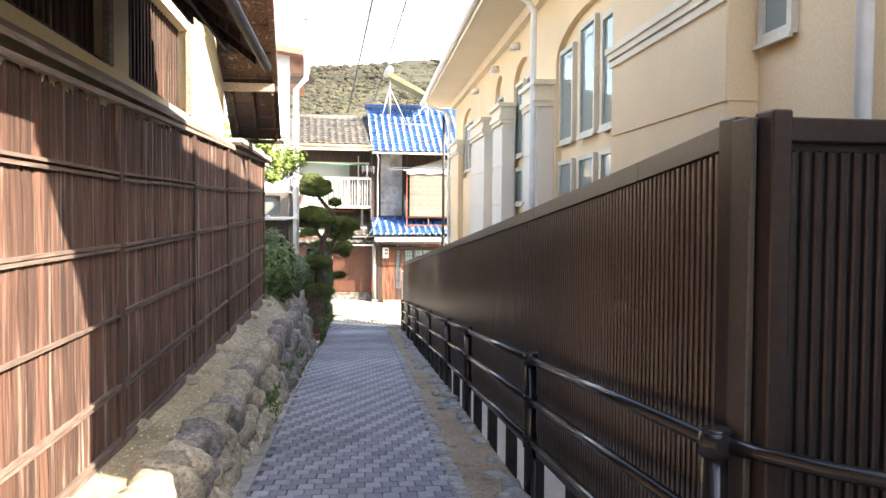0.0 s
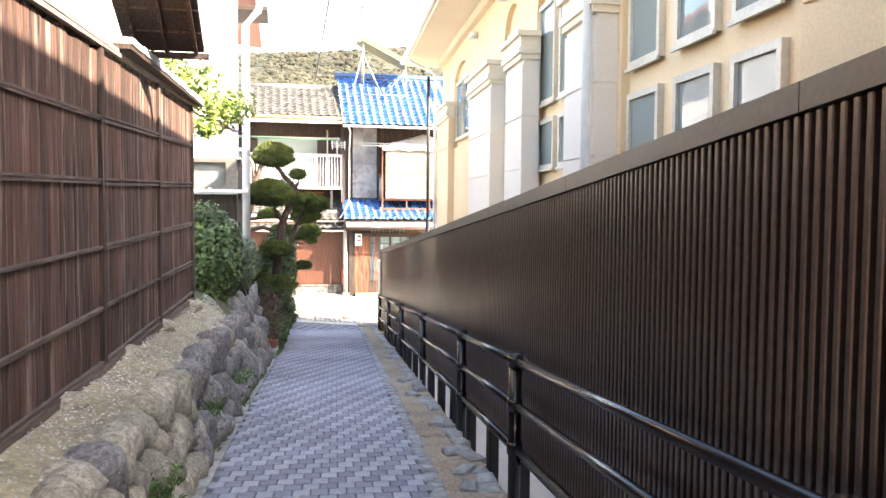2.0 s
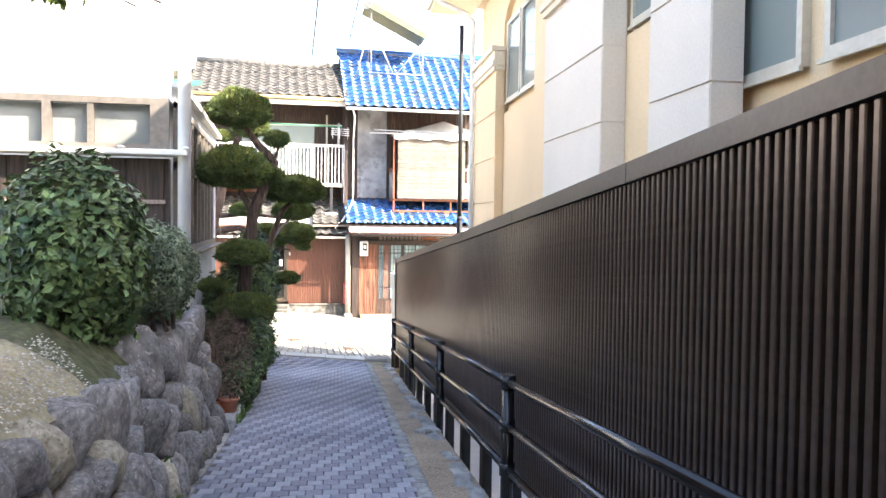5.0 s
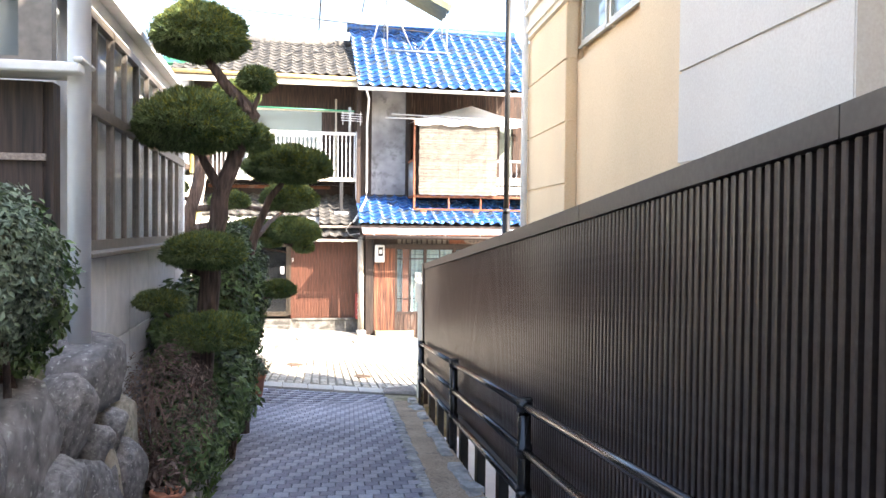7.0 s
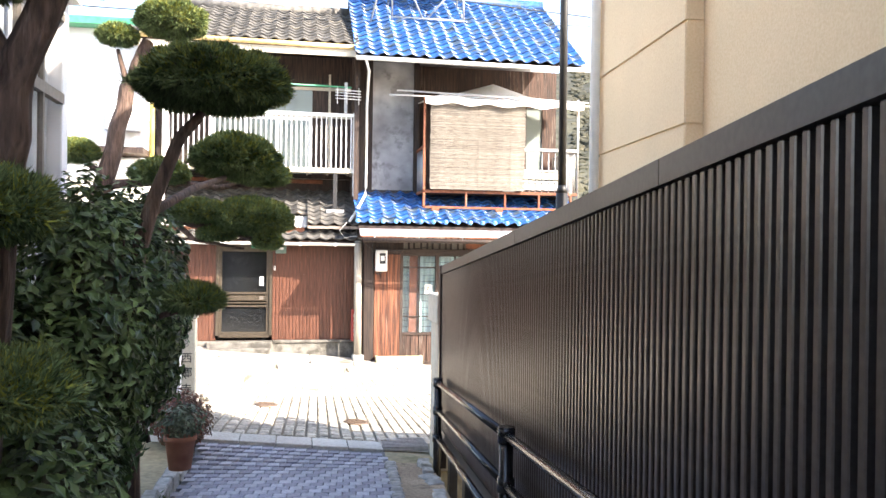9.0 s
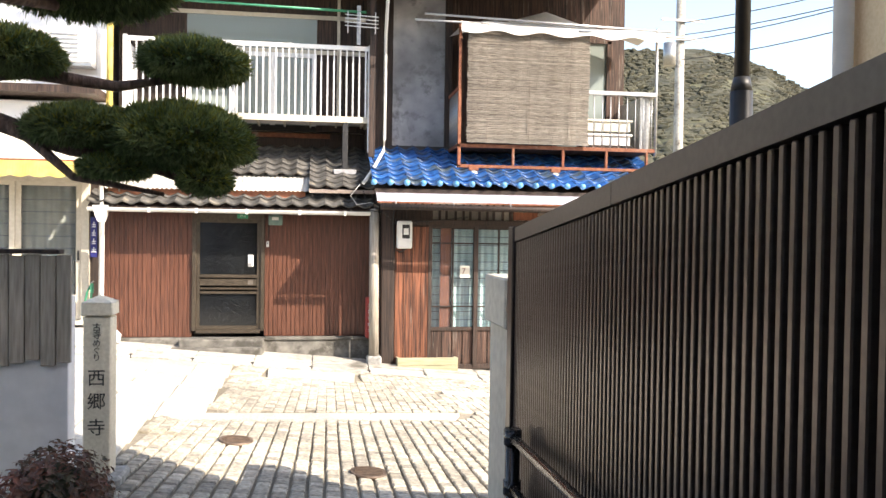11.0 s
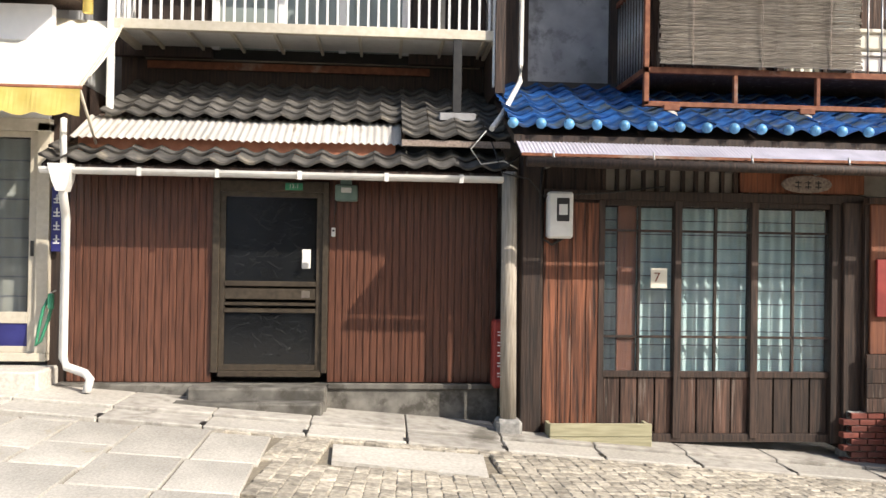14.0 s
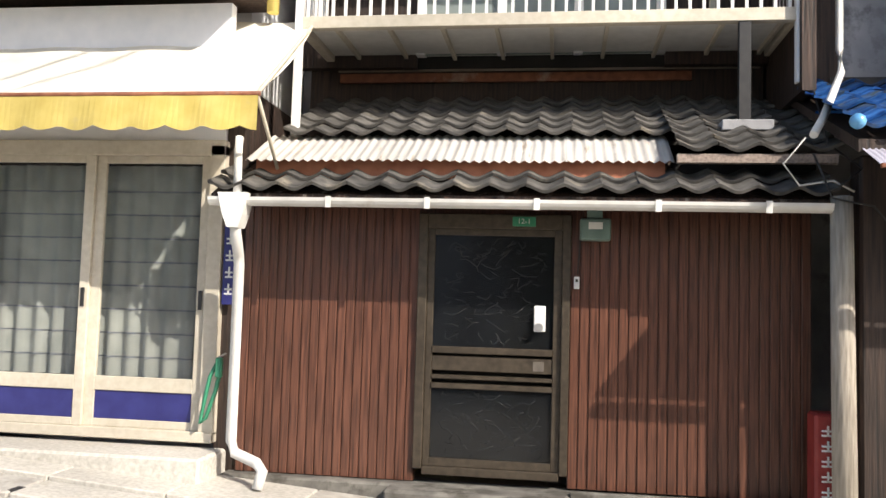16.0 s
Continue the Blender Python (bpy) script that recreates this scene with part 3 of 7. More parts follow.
y = 2.0
while y < 18.6:
    near_part = y < 10.4
    w = rng.uniform(0.15, 0.29) if near_part else rng.uniform(0.24, 0.42)
    zb, zt = alley_z(y) - 0.05, wall_top_z(y) + rng.uniform(-0.01, 0.05)
    cuts = [0.0]
    step_h = 0.23 if near_part else 0.34
    while cuts[-1] < zt - zb - 0.10:
        cuts.append(cuts[-1] + step_h * rng.uniform(0.65, 1.4))
    cuts = [c * (zt - zb) / cuts[-1] for c in cuts]
    for r, (c0, c1) in enumerate(zip(cuts, cuts[1:])):
        f, h = (c0 + c1) / 2 / (zt - zb), c1 - c0
        x = wall_base_x(y) * (1 - f) + wall_top_x(y) * f - 0.04 + rng.uniform(-0.025, 0.025)
        me = rng.choice(DARK if rng.random() < (0.12 if near_part else 0.85) else TAN)
        ob = new("boulder", me)
        ob.matrix_world = Matrix.LocRotScale((x, y + rng.uniform(-0.05, 0.05) + (0.09 if r % 2 else 0), zb + (c0 + c1) / 2),
                                             Euler((rng.uniform(-0.5, 0.5), rng.uniform(-0.35, 0.35), rng.uniform(-0.5, 0.5))),
                                             (rng.uniform(0.12, 0.17), w * rng.uniform(0.50, 0.60), h * rng.uniform(0.52, 0.62)))
        adopt(ob, stone_wall)
    y += w * 0.94
strip("pavement_footing", lambda y: wall_base_x(y) - 0.02, lambda y: path_left(y) - 0.04, 2.0, 18.4, 0.012, CONCRETE, "grey mortar footing between the boulders and the paving")
# backing of earth behind the stones
ev, ef = [], []
for y in np.arange(1.5, 19.0, 0.5):
    ev += [(wall_base_x(y) - 0.12, y, alley_z(y) - 0.2), (wall_top_x(y) - 0.10, y, wall_top_z(y) - 0.04), (wall_top_x(y) - 0.4, y, alley_z(y) - 0.3)]
for k in range(len(ev) // 3 - 1):
    a = 3 * k
    ef += [(a, a + 3, a + 4, a + 1), (a + 1, a + 4, a + 5, a + 2)]
tagged(new("ground_fill", raw_mesh("ground_fill", ev, ef, EARTH)), "dark earth packed between the boulders", "ground", kind="structure")
for k, (kind, c, sc) in enumerate(((0, (-0.44, 16.1, -0.52), (0.28, 0.58, 0.46)), (0, (-0.38, 17.2, -0.62), (0.30, 0.62, 0.48)), (0, (-0.33, 18.5, -0.36), (0.28, 0.72, 0.25)),
                                   (1, (-0.18, 18.35, -0.88), (0.17, 0.28, 0.27)), (1, (-0.16, 18.95, -0.78), (0.15, 0.30, 0.20)), (0, (-0.12, 18.8, -1.20), (0.16, 0.30, 0.26)), (1, (-0.08, 18.2, -1.25), (0.15, 0.25, 0.20)))):
    ob = new("boulder", (TAN if kind else DARK)[(k * 2 + 1) % (8 if kind else 6)])
    ob.matrix_world = Matrix.LocRotScale(c, Euler((0.08 * k - 0.2, 0.1 * (k % 3) - 0.1, 0.06 + 0.1 * (k % 2))), sc)
    adopt(ob, stone_wall)

# ---- bark-boarded fence on the bank ----
bark = thing("bark_fence", (bark_x(8), 8, 0.1), "high fence of weathered brown cedar bark boards with thin battens", "fence")
rng = random.Random(9)
variants = []
for w in (0.10, 0.13, 0.16, 0.2):
    for k in range(3):
        bm = bmesh.new()
        r2 = random.Random(w * 100 + k)
        n = 10
        rows = []
        for j in range(n + 1):
            zz = j / n
            row = []
            for (dx, dy) in ((0.0, -0.5), (0.016, -0.44), (0.018, 0.0), (0.014, 0.44), (0.0, 0.5)):
                row.append(bm.verts.new((dx + r2.uniform(-0.004, 0.004), dy * w + r2.uniform(-0.004, 0.004), zz * (2.2 + (r2.uniform(-0.03, 0.03) if j == n else 0)))))
            rows.append(row)
        for a, b in zip(rows, rows[1:]):
            for i in range(4):
                bm.faces.new((a[i], a[i + 1], b[i + 1], b[i]))
        variants.append((w, mesh_of("board", bm, BARK_BOARD)))
y = -3.0
while y < 14.15:
    w, me = rng.choice(variants)
    ob = new("board", me)
    top = lerp(y, (0, 5.4, 14.4), (2.10, 2.16, 2.36)) - 0.02
    ob.matrix_world = Matrix.LocRotScale((bark_x(y + w / 2), y + w / 2, 0.06), Euler((0, 0, -0.047)), (1, 1.02, (top - 0.06) / 2.2))
    adopt(ob, bark)
    y += w - 0.004
def along(y0, y1, dx0, dx1, z0, z1, xf=bark_x, rise=0.0):
    bm = bmesh.new()
    vs = box(bm, dx0, dx1, 0, 1, z0, z1)
    for v in vs:
        yy = y0 + (y1 - y0) * v.co.y
        v.co = Vector((xf(yy) + v.co.x, yy, v.co.z + rise * (yy - y0)))
    return bm
FP = (-2.9, -1.2, 0.9, 3.2, 5.36, 7.84, 9.98, 12.05, 14.12)
for zs in ((0.11, 0.11, 0.17), (0.43, 0.49, 0.51), (0.87, 0.91, 0.97), (1.29, 1.35, 1.43), (1.73, 1.79, 1.88)):
    for a, b in zip(FP, FP[1:]):
        z = lerp(a, (5.4, 10.0, 14.1), zs)
        rs = (lerp(b, (5.4, 10.0, 14.1), zs) - z) / (b - a)
        for k in (0, 1):
            j = rng.uniform(-0.012, 0.012)
            part("batten", along(a + 0.03, b - 0.03, 0.016, 0.036 + 0.006 * k, z + 0.022 * k - 0.022 + j, z + 0.02 * k - 0.003 + j, rise=rs), FENCE_BATTEN, bark)
for yp in FP:
    part("post", along(yp - 0.04, yp + 0.04, -0.03, 0.045, 0.0, lerp(yp, (0, 5.4, 14.4), (2.10, 2.16, 2.36))), OLD_WOOD, bark)
part("backing", along(-3, 14.15, -0.05, -0.02, 0.06, 2.1), DARK_WOOD, bark)
part("sill", along(-3, 14.2, -0.05, 0.05, 0.02, 0.10), FENCE_BATTEN, bark)
part("top_pole", along(3.3, 14.2, 0.02, 0.055, 2.12, 2.15, rise=0.021), BATTEN, bark, "pale bamboo pole along the top")
part("coping", along(10.45, 14.35, -0.2, 0.13, 2.335, 2.37, rise=0.006), DARK_WOOD, bark)
for k in range(9):
    yk = 10.45 + k * 0.435
    part("coping_stone", along(yk, yk + 0.42, -0.19, 0.14, 2.372 + 0.006 * (k % 2), 2.42 + 0.012 * (k % 3)), KERB, bark)
for k in range(9):
    yk = 1 + 1.6 * k
    ob = new("boulder", TAN[k % 8])
    ob.matrix_world = Matrix.LocRotScale((bark_x(yk) + 0.02, yk, 0.05), Euler((0.1, 0.2, k)), (0.10, 0.16, 0.07))
    tagged(ob, "rounded footing stone under the bark fence", "stone", "footing stones under the bark fence")

# ---- plastered house behind the bark fence ----
def hw_x(y):
    return bark_x(y) - 0.07


house_a = thing("plastered_house", (-3.5, 4, 0.1), "old house with cream plaster, slatted windows and low brown eaves", "house")
def hw(y0, y1, dx0, dx1, z0, z1):
    return along(y0, y1, dx0, dx1, z0, z1, xf=hw_x)
for a, b, z0, z1 in ((-6, 10.4, 0.0, 2.42), (-6, 1.2, 2.42, 3.6), (5.52, 6.0, 2.42, 3.6), (8.18, 10.4, 2.42, 3.6), (1.2, 5.52, 3.2, 3.6), (6.0, 8.18, 3.2, 3.6)):
    part("wall", hw(a, b, -0.2, 0, z0, z1), PLASTER, house_a)
part("end_wall", boxes((-7.0, hw_x(10.4) - 0.2, 10.2, 10.4, 0, 3.6)), PLASTER, house_a)
part("back_room", hw(1.0, 8.4, -0.7, -0.6, 2.2, 3.4), VOID, house_a)
part("room_floor", hw(1.0, 8.4, -0.6, -0.2, 2.3, 2.34), DARK_WOOD, house_a)
for a, b in ((1.2, 5.52), (6.0, 8.18)):
    wdw = part("slatted_window", hw(a, b, -0.16, -0.04, 2.42, 2.46), OLD_WOOD, house_a)
    y = a + 0.05
    while y < b - 0.04:
        part("slat", hw(y, y + 0.04, -0.12, -0.08, 2.46, 3.2), OLD_WOOD, wdw)
        y += 0.105
part("window_post", hw(5.46, 5.56, -0.02, 0.02, 2.42, 3.4), BATTEN, house_a)
part("window_post", hw(8.12, 8.22, -0.02, 0.02, 2.42, 3.4), BATTEN, house_a)
sk = part("skirt_board", prism([(-0.0, 0.03), (0.13, -0.07), (0.13, -0.10), (-0.0, -0.02)], "y", -5, 10.4), BATTEN, house_a, "grey weathered skirt board")
for v in sk.data.vertices:
    v.co = Vector((hw_x(v.co.y) + v.co.x, v.co.y, v.co.z + lerp(v.co.y, (-5, 3.9, 10.4), (2.2, 2.26, 2.39))))
# low eave over the windows
EDGE = 0.82
def eave_z(dx):
    return 3.28 - 0.76 * dx
ev2 = part("eave", along(-6, 6.8, 0.0, EDGE, 0, 0.05, xf=hw_x), OLD_WOOD, house_a, "brown boarded eave")
for v in ev2.data.vertices:
    v.co.z += eave_z(v.co.x - hw_x(v.co.y))
for k in range(17):
    yk = -5.6 + 0.75 * k
    rf = part("rafter", along(yk, yk + 0.05, 0.0, EDGE - 0.02, -0.06, 0.0, xf=hw_x), OLD_WOOD, house_a)
    for v in rf.data.vertices:
        v.co.z += eave_z(v.co.x - hw_x(v.co.y))
for dx in (0.25, 0.52):
    pu = part("purlin", along(-6, 6.75, dx, dx + 0.05, -0.10, -0.04, xf=hw_x), OLD_WOOD, house_a)
    for v in pu.data.vertices:
        v.co.z += eave_z(v.co.x - hw_x(v.co.y))
bm = bmesh.new()
tube(bm, [(hw_x(-6) + EDGE + 0.03, -6, eave_z(EDGE) + 0.02), (hw_x(6.8) + EDGE + 0.03, 6.8, eave_z(EDGE) + 0.0)], 0.035, 10)
part("eave_gutter", bm, BLACK, house_a)
et = part("eave_tiles", along(-6, 6.85, -0.05, EDGE + 0.02, 0.06, 0.11, xf=hw_x), GREY_TILE, house_a)
for v in et.data.vertices:
    v.co.z += eave_z(v.co.x - hw_x(v.co.y))
# gable end with its boarded soffit and hood
sf2 = part("gable_soffit", prism([(8.7, 3.92), (10.42, 3.06), (10.42, 3.10), (8.7, 3.98)], "x", hw_x(10) + 0.0, -0.42), OLD_WOOD, house_a, "red-brown boarded soffit")
for k in range(4):
    f = 0.15 + 0.25 * k
    yk, zk = 8.7 + 1.72 * f, 3.92 - 0.86 * f
    part("soffit_batten", boxes((hw_x(10) + 0.0, -0.43, yk, yk + 0.03, zk - 0.04, zk - 0.012)), DARK_WOOD, house_a)
part("verge_board", prism([(8.5, 3.95), (10.46, 2.98), (10.46, 3.14), (8.5, 4.12)], "x", -0.42, -0.36), OLD_WOOD, house_a)
part("hood", prism([(10.32, 2.98), (11.45, 2.50), (11.45, 2.55), (10.32, 3.05)], "x", -1.0, -0.36), DARK_WOOD, house_a, "dark boarded hood over the end wall")
part("hood_fascia", boxes((-1.02, -0.40, 10.24, 10.31, 2.96, 3.06), bevel=0.006), BATTEN, house_a, "pale weathered fascia board")
part("hood_bar", boxes((-1.0, -0.32, 11.42, 11.47, 2.44, 2.49)), DARK_WOOD, house_a)
for k in range(3):
    part("hood_rafter", prism([(10.34, 2.93), (11.42, 2.47), (11.42, 2.50), (10.34, 2.98)], "x", -0.92 + k * 0.24, -0.89 + k * 0.24), OLD_WOOD, house_a)
for k in range(3):
    f = 0.25 + 0.25 * k
    part("hood_batten", boxes((-1.0, -0.37, 10.32 + 1.13 * f, 10.35 + 1.13 * f, 2.965 - 0.48 * f, 2.98 - 0.48 * f)), OLD_WOOD, house_a)
part("roof", prism([(-0.36, 4.1), (-0.36, 4.18), (-3.4, 5.6), (-7, 4.0), (-7, 3.9), (-3.4, 5.5)], "y", -6, 8.6), GREY_TILE, house_a)

# ---- white building beyond the shrubs ----
white = thing("white_building", (-2.5, 21, -0.4), "white two-storey building with dark window frames and a boarded base", "house")
part("front_wall", boxes((-5, -0.40, 18.6, 18.75, 1.95, 5.0)), WHITE_WALL, white)
part("side_wall", boxes((-0.55, -0.38, 18.75, 24.2, 1.98, 2.10)), WHITE_WALL, white)
part("upper_side_wall", boxes((-1.5, -1.35, 18.75, 24.2, 2.1, 5.0)), WHITE_WALL, white)
part("cladding", boxes((-0.55, -0.38, 18.75, 24.2, -1.9, 0.36)), CLAD, white, "grey-white cladding panels")
for k in range(6):
    for j in range(2):
        part("panel", boxes((-0.385, -0.355, 18.76 + 0.9 * k, 19.64 + 0.9 * k, -1.0 + 0.68 * j, -0.33 + 0.68 * j), bevel=0.004), CLAD, white)
part("base_board", boxes((-5, -0.42, 18.55, 18.7, -0.6, 1.36)), DARK_WOOD, white, "dark weathered boards")
for k in range(12):
    part("board", boxes((-4.9 + 0.37 * k, -4.54 + 0.37 * k, 18.53, 18.552, -0.6, 1.36), bevel=0.004), DARK_WOOD, white)
for z in (0.3, 0.9):
    part("batten", boxes((-5, -0.45, 18.50, 18.53, z, z + 0.04)), BATTEN, white)
part("ledge", boxes((-5, -0.22, 18.32, 18.62, 1.38, 1.44), bevel=0.01), PLASTIC_WHITE, white, "pale sheet-metal ledge")
for k in range(8):
    part("ledge_roll", boxes((-4.6 + 0.62 * k, -4.54 + 0.62 * k, 18.31, 18.62, 1.44, 1.47), bevel=0.01), PLASTIC_WHITE, white)
win = part("front_window", boxes((-5, -0.42, 18.52, 18.62, 1.44, 1.5), (-5, -0.42, 18.52, 18.62, 1.9, 1.97), (-0.6, -0.42, 18.52, 18.62, 1.5, 1.9), (-1.2, -1.14, 18.53, 18.6, 1.5, 1.9), (-1.62, -1.54, 18.52, 18.62, 1.5, 1.9), (-5, -2.4, 18.52, 18.62, 1.5, 1.9)), ALU, white)
part("pane", boxes((-2.4, -0.6, 18.575, 18.58, 1.5, 1.9)), GLASS, win)
part("curtain", boxes((-2.4, -0.6, 18.64, 18.65, 1.5, 1.9)), CURTAIN_GREY, win)
y0 = 18.9
for k in range(5):
    a, b = y0 + 1.06 * k, y0 + 1.06 * k + 1.06
    w2 = part("side_window", boxes((-0.42, -0.366, a, a + 0.05, 0.38, 1.98), (-0.42, -0.366, a, b, 0.36, 0.43), (-0.42, -0.366, a, b, 1.28, 1.36), (-0.42, -0.366, a, b, 1.92, 1.98), (-0.41, -0.37, a + 0.52, a + 0.56, 0.43, 1.92)), ALU, white)
    part("pane", boxes((-0.395, -0.39, a + 0.05, b, 0.43, 1.92)), GLASS, w2)
part("blind", boxes((-0.5, -0.49, 18.9, 24.2, 0.38, 2.0)), PALE_BLIND, white)
part("sill", boxes((-0.42, -0.26, 18.8, 24.2, 0.32, 0.36), bevel=0.008), ALU, white)
part("end_wall", boxes((-5, -0.38, 24.2, 24.35, -1.9, 2.1)), WHITE_WALL, white)
part("roof_deck", boxes((-1.5, -0.28, 18.62, 24.35, 2.1, 2.16)), PLASTIC_WHITE, white)
part("upper_end_wall", boxes((-5, -1.35, 24.2, 24.35, 2.1, 5.0)), WHITE_WALL, white)
part("roof", prism([(-5.2, 5.6), (-0.1, 4.9), (-0.1, 5.02), (-5.2, 5.9)], "y", 18.2, 24.5), ROOF_RED, white, "red-brown sheet roof")
part("balcony_eave", boxes((-0.45, 0.1, 18.9, 20.0, 4.55, 4.62)), DARK_WOOD, white)
bm = bmesh.new()
tube(bm, [(-0.26, 18.48, -0.7), (-0.26, 18.48, 4.2), (-0.05, 18.48, 4.45), (-0.03, 18.48, 4.6), (-0.03, 18.48, 5.7)], 0.065, 14)
tube(bm, [(-0.03, 18.48, 5.7), (-0.03, 18.48, 5.78)], 0.09, 14)
solid("drain_pipe", bm, WHITE_WALL, "tall pale plastic vent pipe with a bend near the top", "pipe")

# ---- cream building on the other side ----
def cw_x(y):
    return 3.70 + 0.068 * (y - 15)


cream = thing("cream_building", (8, 14, -2), "cream rendered building with pale pilasters, arched windows and white eaves", "house")
def cw(y0, y1, dx0, dx1, z0, z1, bevel=0.0):
    bm = bmesh.new()
    vs = box(bm, dx0, dx1, 0, 1, z0, z1)
    for v in vs:
        yy = y0 + (y1 - y0) * v.co.y
        v.co = Vector((cw_x(yy) + v.co.x, yy, v.co.z))
    return bm
def arched(y0, y1, z0, z1, spring, dx0, dx1, zbot, ztop, oy0, oy1):
    """A wall piece oy0..oy1, zbot..ztop, with an arched opening y0..y1 from z0 up to z1."""
    bm = bmesh.new()
    n = 10
    c, hw_, rise = (y0 + y1) / 2, (y1 - y0) / 2, z1 - spring
    arch = [(c - hw_ * math.cos(math.pi * k / n), spring + rise * math.sin(math.pi * k / n)) for k in range(n + 1)]
    def slab(poly):
        v0 = [bm.verts.new((cw_x(p[0]) + dx0, p[0], p[1])) for p in poly]
        v1 = [bm.verts.new((cw_x(p[0]) + dx1, p[0], p[1])) for p in poly]
        bm.faces.new(v0)
        bm.faces.new(v1[::-1])
        for i in range(len(poly)):
            j = (i + 1) % len(poly)
            bm.faces.new((v0[i], v1[i], v1[j], v0[j]))
    slab([(oy0, zbot), (y0, zbot), (y0, ztop), (oy0, ztop)])
    slab([(y1, zbot), (oy1, zbot), (oy1, ztop), (y1, ztop)])
    slab([(y0, zbot), (y1, zbot), (y1, z0), (y0, z0)])
    for a, b in zip(arch, arch[1:]):
        slab([a, b, (b[0], ztop), (a[0], ztop)])
    bmesh.ops.remove_doubles(bm, verts=bm.verts[:], dist=0.001)
    return bm
ZT = 5.3
bays = ((19.1, 22.8, 22.72, 20.6, 2.62, 4.3), (15.8, 17.15, 17.0, 15.95, 2.62, 4.3), (12.65, 14.93, 14.85, 13.2, 1.4, 4.2), (8.05, 11.53, 11.45, 8.3, 1.4, 4.08))
part("wall", cw(20.3, 24.75, 0.02, 0.28, -3, -2), CREAM, cream)
last = 24.75
for oy0, oy1, wy1, wy0, z0, z1 in bays:
    part("wall", cw(oy1, last, 0, 0.3, -3, ZT), CREAM, cream)
    part("arched_wall", arched(wy0, wy1, z0 - 0.12, z1, z1 - 0.42, 0, 0.084, -3, ZT, oy0, oy1), CREAM, cream)
    part("reveal", cw(wy0 - 0.2, wy1 + 0.2, 0.085, 0.125, -3, 4.6), CREAM, cream)
    last = oy0
part("wall", cw(1.65, 8.05, 0, 0.3, -3, ZT), CREAM, cream)
part("end_wall", boxes((cw_x(24.75) + 0.01, cw_x(24.75) + 0.72, 24.5, 24.748, -3, ZT)), CREAM, cream)
part("end_wall", boxes((cw_x(17) + 0.72, 12, 16.7, 17.0, -3, ZT)), CREAM, cream)
part("back_wall", cw(17.0, 24.5, 0.6, 0.72, -3, ZT), CREAM, cream)
part("end_wall", boxes((cw_x(1.65) + 0.01, 12, 1.652, 1.9, -3, ZT)), CREAM, cream)
part("core", boxes((cw_x(17) + 0.4, 11.9, 2.0, 16.6, -2.9, ZT)), VOID, cream)
def pilaster(y0, y1, ztop, dx, material, zs, cap=True):
    p = part("pilaster", cw(y0, y1, -dx + 0.02, 0.002, -3, ztop), material, cream, "pale rendered pilaster")
    for a, b in zip(zs, zs[1:]):
        part("block", cw(y0, y1, -dx, -dx + 0.02, a + 0.012, b - 0.012), material, p)
        part("block_side", cw(y0 - 0.012, y0, -dx + 0.006, -0.004, a + 0.012, b - 0.012), material, p)
    if cap:
        for k, (h0, h1, o) in enumerate(((0.0, 0.07, 0.03), (0.07, 0.15, 0.06), (0.15, 0.30, 0.03), (0.30, 0.37, 0.08))):
            part("cap_moulding", cw(y0 - o, y1 + o, -dx - o, 0.003, ztop + h0 - 0.3, ztop + h1 - 0.3), MOULDING, p)
JZ = (-3, -1.6, -0.95, -0.3, 0.35, 1.02, 1.69, 2.39, 3.1)
pilaster(16.95, 19.08, 3.45, 0.24, PALE_RENDER, JZ)
pilaster(14.68, 15.75, 3.45, 0.24, PALE_RENDER, JZ)
pilaster(11.56, 12.6, 3.36, 0.24, PALE_RENDER, JZ[:-1] + (3.02,))
pilaster(22.68, 24.74, 3.50, 0.14, CREAM, (-3, -1.6, -0.95, -0.3, 0.35, 1.08, 1.80, 2.53, 3.16))
pilaster(5.33, 7.97, ZT - 0.002, 0.24, CREAM, (-3, 0.35, 1.3, 2.28, 2.98, 5.28), cap=False)
for k, z in enumerate((2.96, 3.03, 3.09)):
    part("cornice", cw(5.33 - 0.01 - 0.02 * k, 7.98 + 0.02 * k, -0.265 - 0.02 * k, -0.2, z, z + 0.06), MOULDING, cream)
def cream_window(y0, y1, z0, z1, dx=0.055):
    fr = bmesh.new()
    for q in ((y0, y0 + 0.06, z0, z1), (y1 - 0.06, y1, z0, z1), (y0 + 0.06, y1 - 0.06, z0, z0 + 0.06), (y0 + 0.06, y1 - 0.06, z1 - 0.06, z1)):
        vs = box(fr, dx - 0.03, dx + 0.03, 0, 1, q[2], q[3])
        for v in vs:
            yy = q[0] + (q[1] - q[0]) * v.co.y
            v.co = Vector((cw_x(yy) + v.co.x, yy, v.co.z))
    w = part("window", fr, CREAM_ALU, cream, "cream-framed window")
    part("pane", cw(y0 + 0.05, y1 - 0.05, dx, dx + 0.006, z0 + 0.05, z1 - 0.05), SKY_GLASS, w)
    part("sill", cw(y0 - 0.02, y1 + 0.02, dx - 0.055, dx - 0.028, z0 - 0.03, z0), CREAM_ALU, w)
for y0, y1, zt in ((10.60, 11.36, 3.78), (9.55, 10.28, 3.90), (8.62, 9.29, 3.80)):
    cream_window(y0, y1, 2.49, zt)
    cream_window(y0, y1, 1.62, 2.26)
for y0, y1 in ((14.03, 14.88), (13.05, 13.81)):
    cream_window(y0, y1, 2.54, 3.86)
    cream_window(y0, y1, 1.69, 2.35)
cream_window(21.66, 22.62, 2.67, 3.95)
cream_window(20.62, 21.58, 2.67, 3.95)
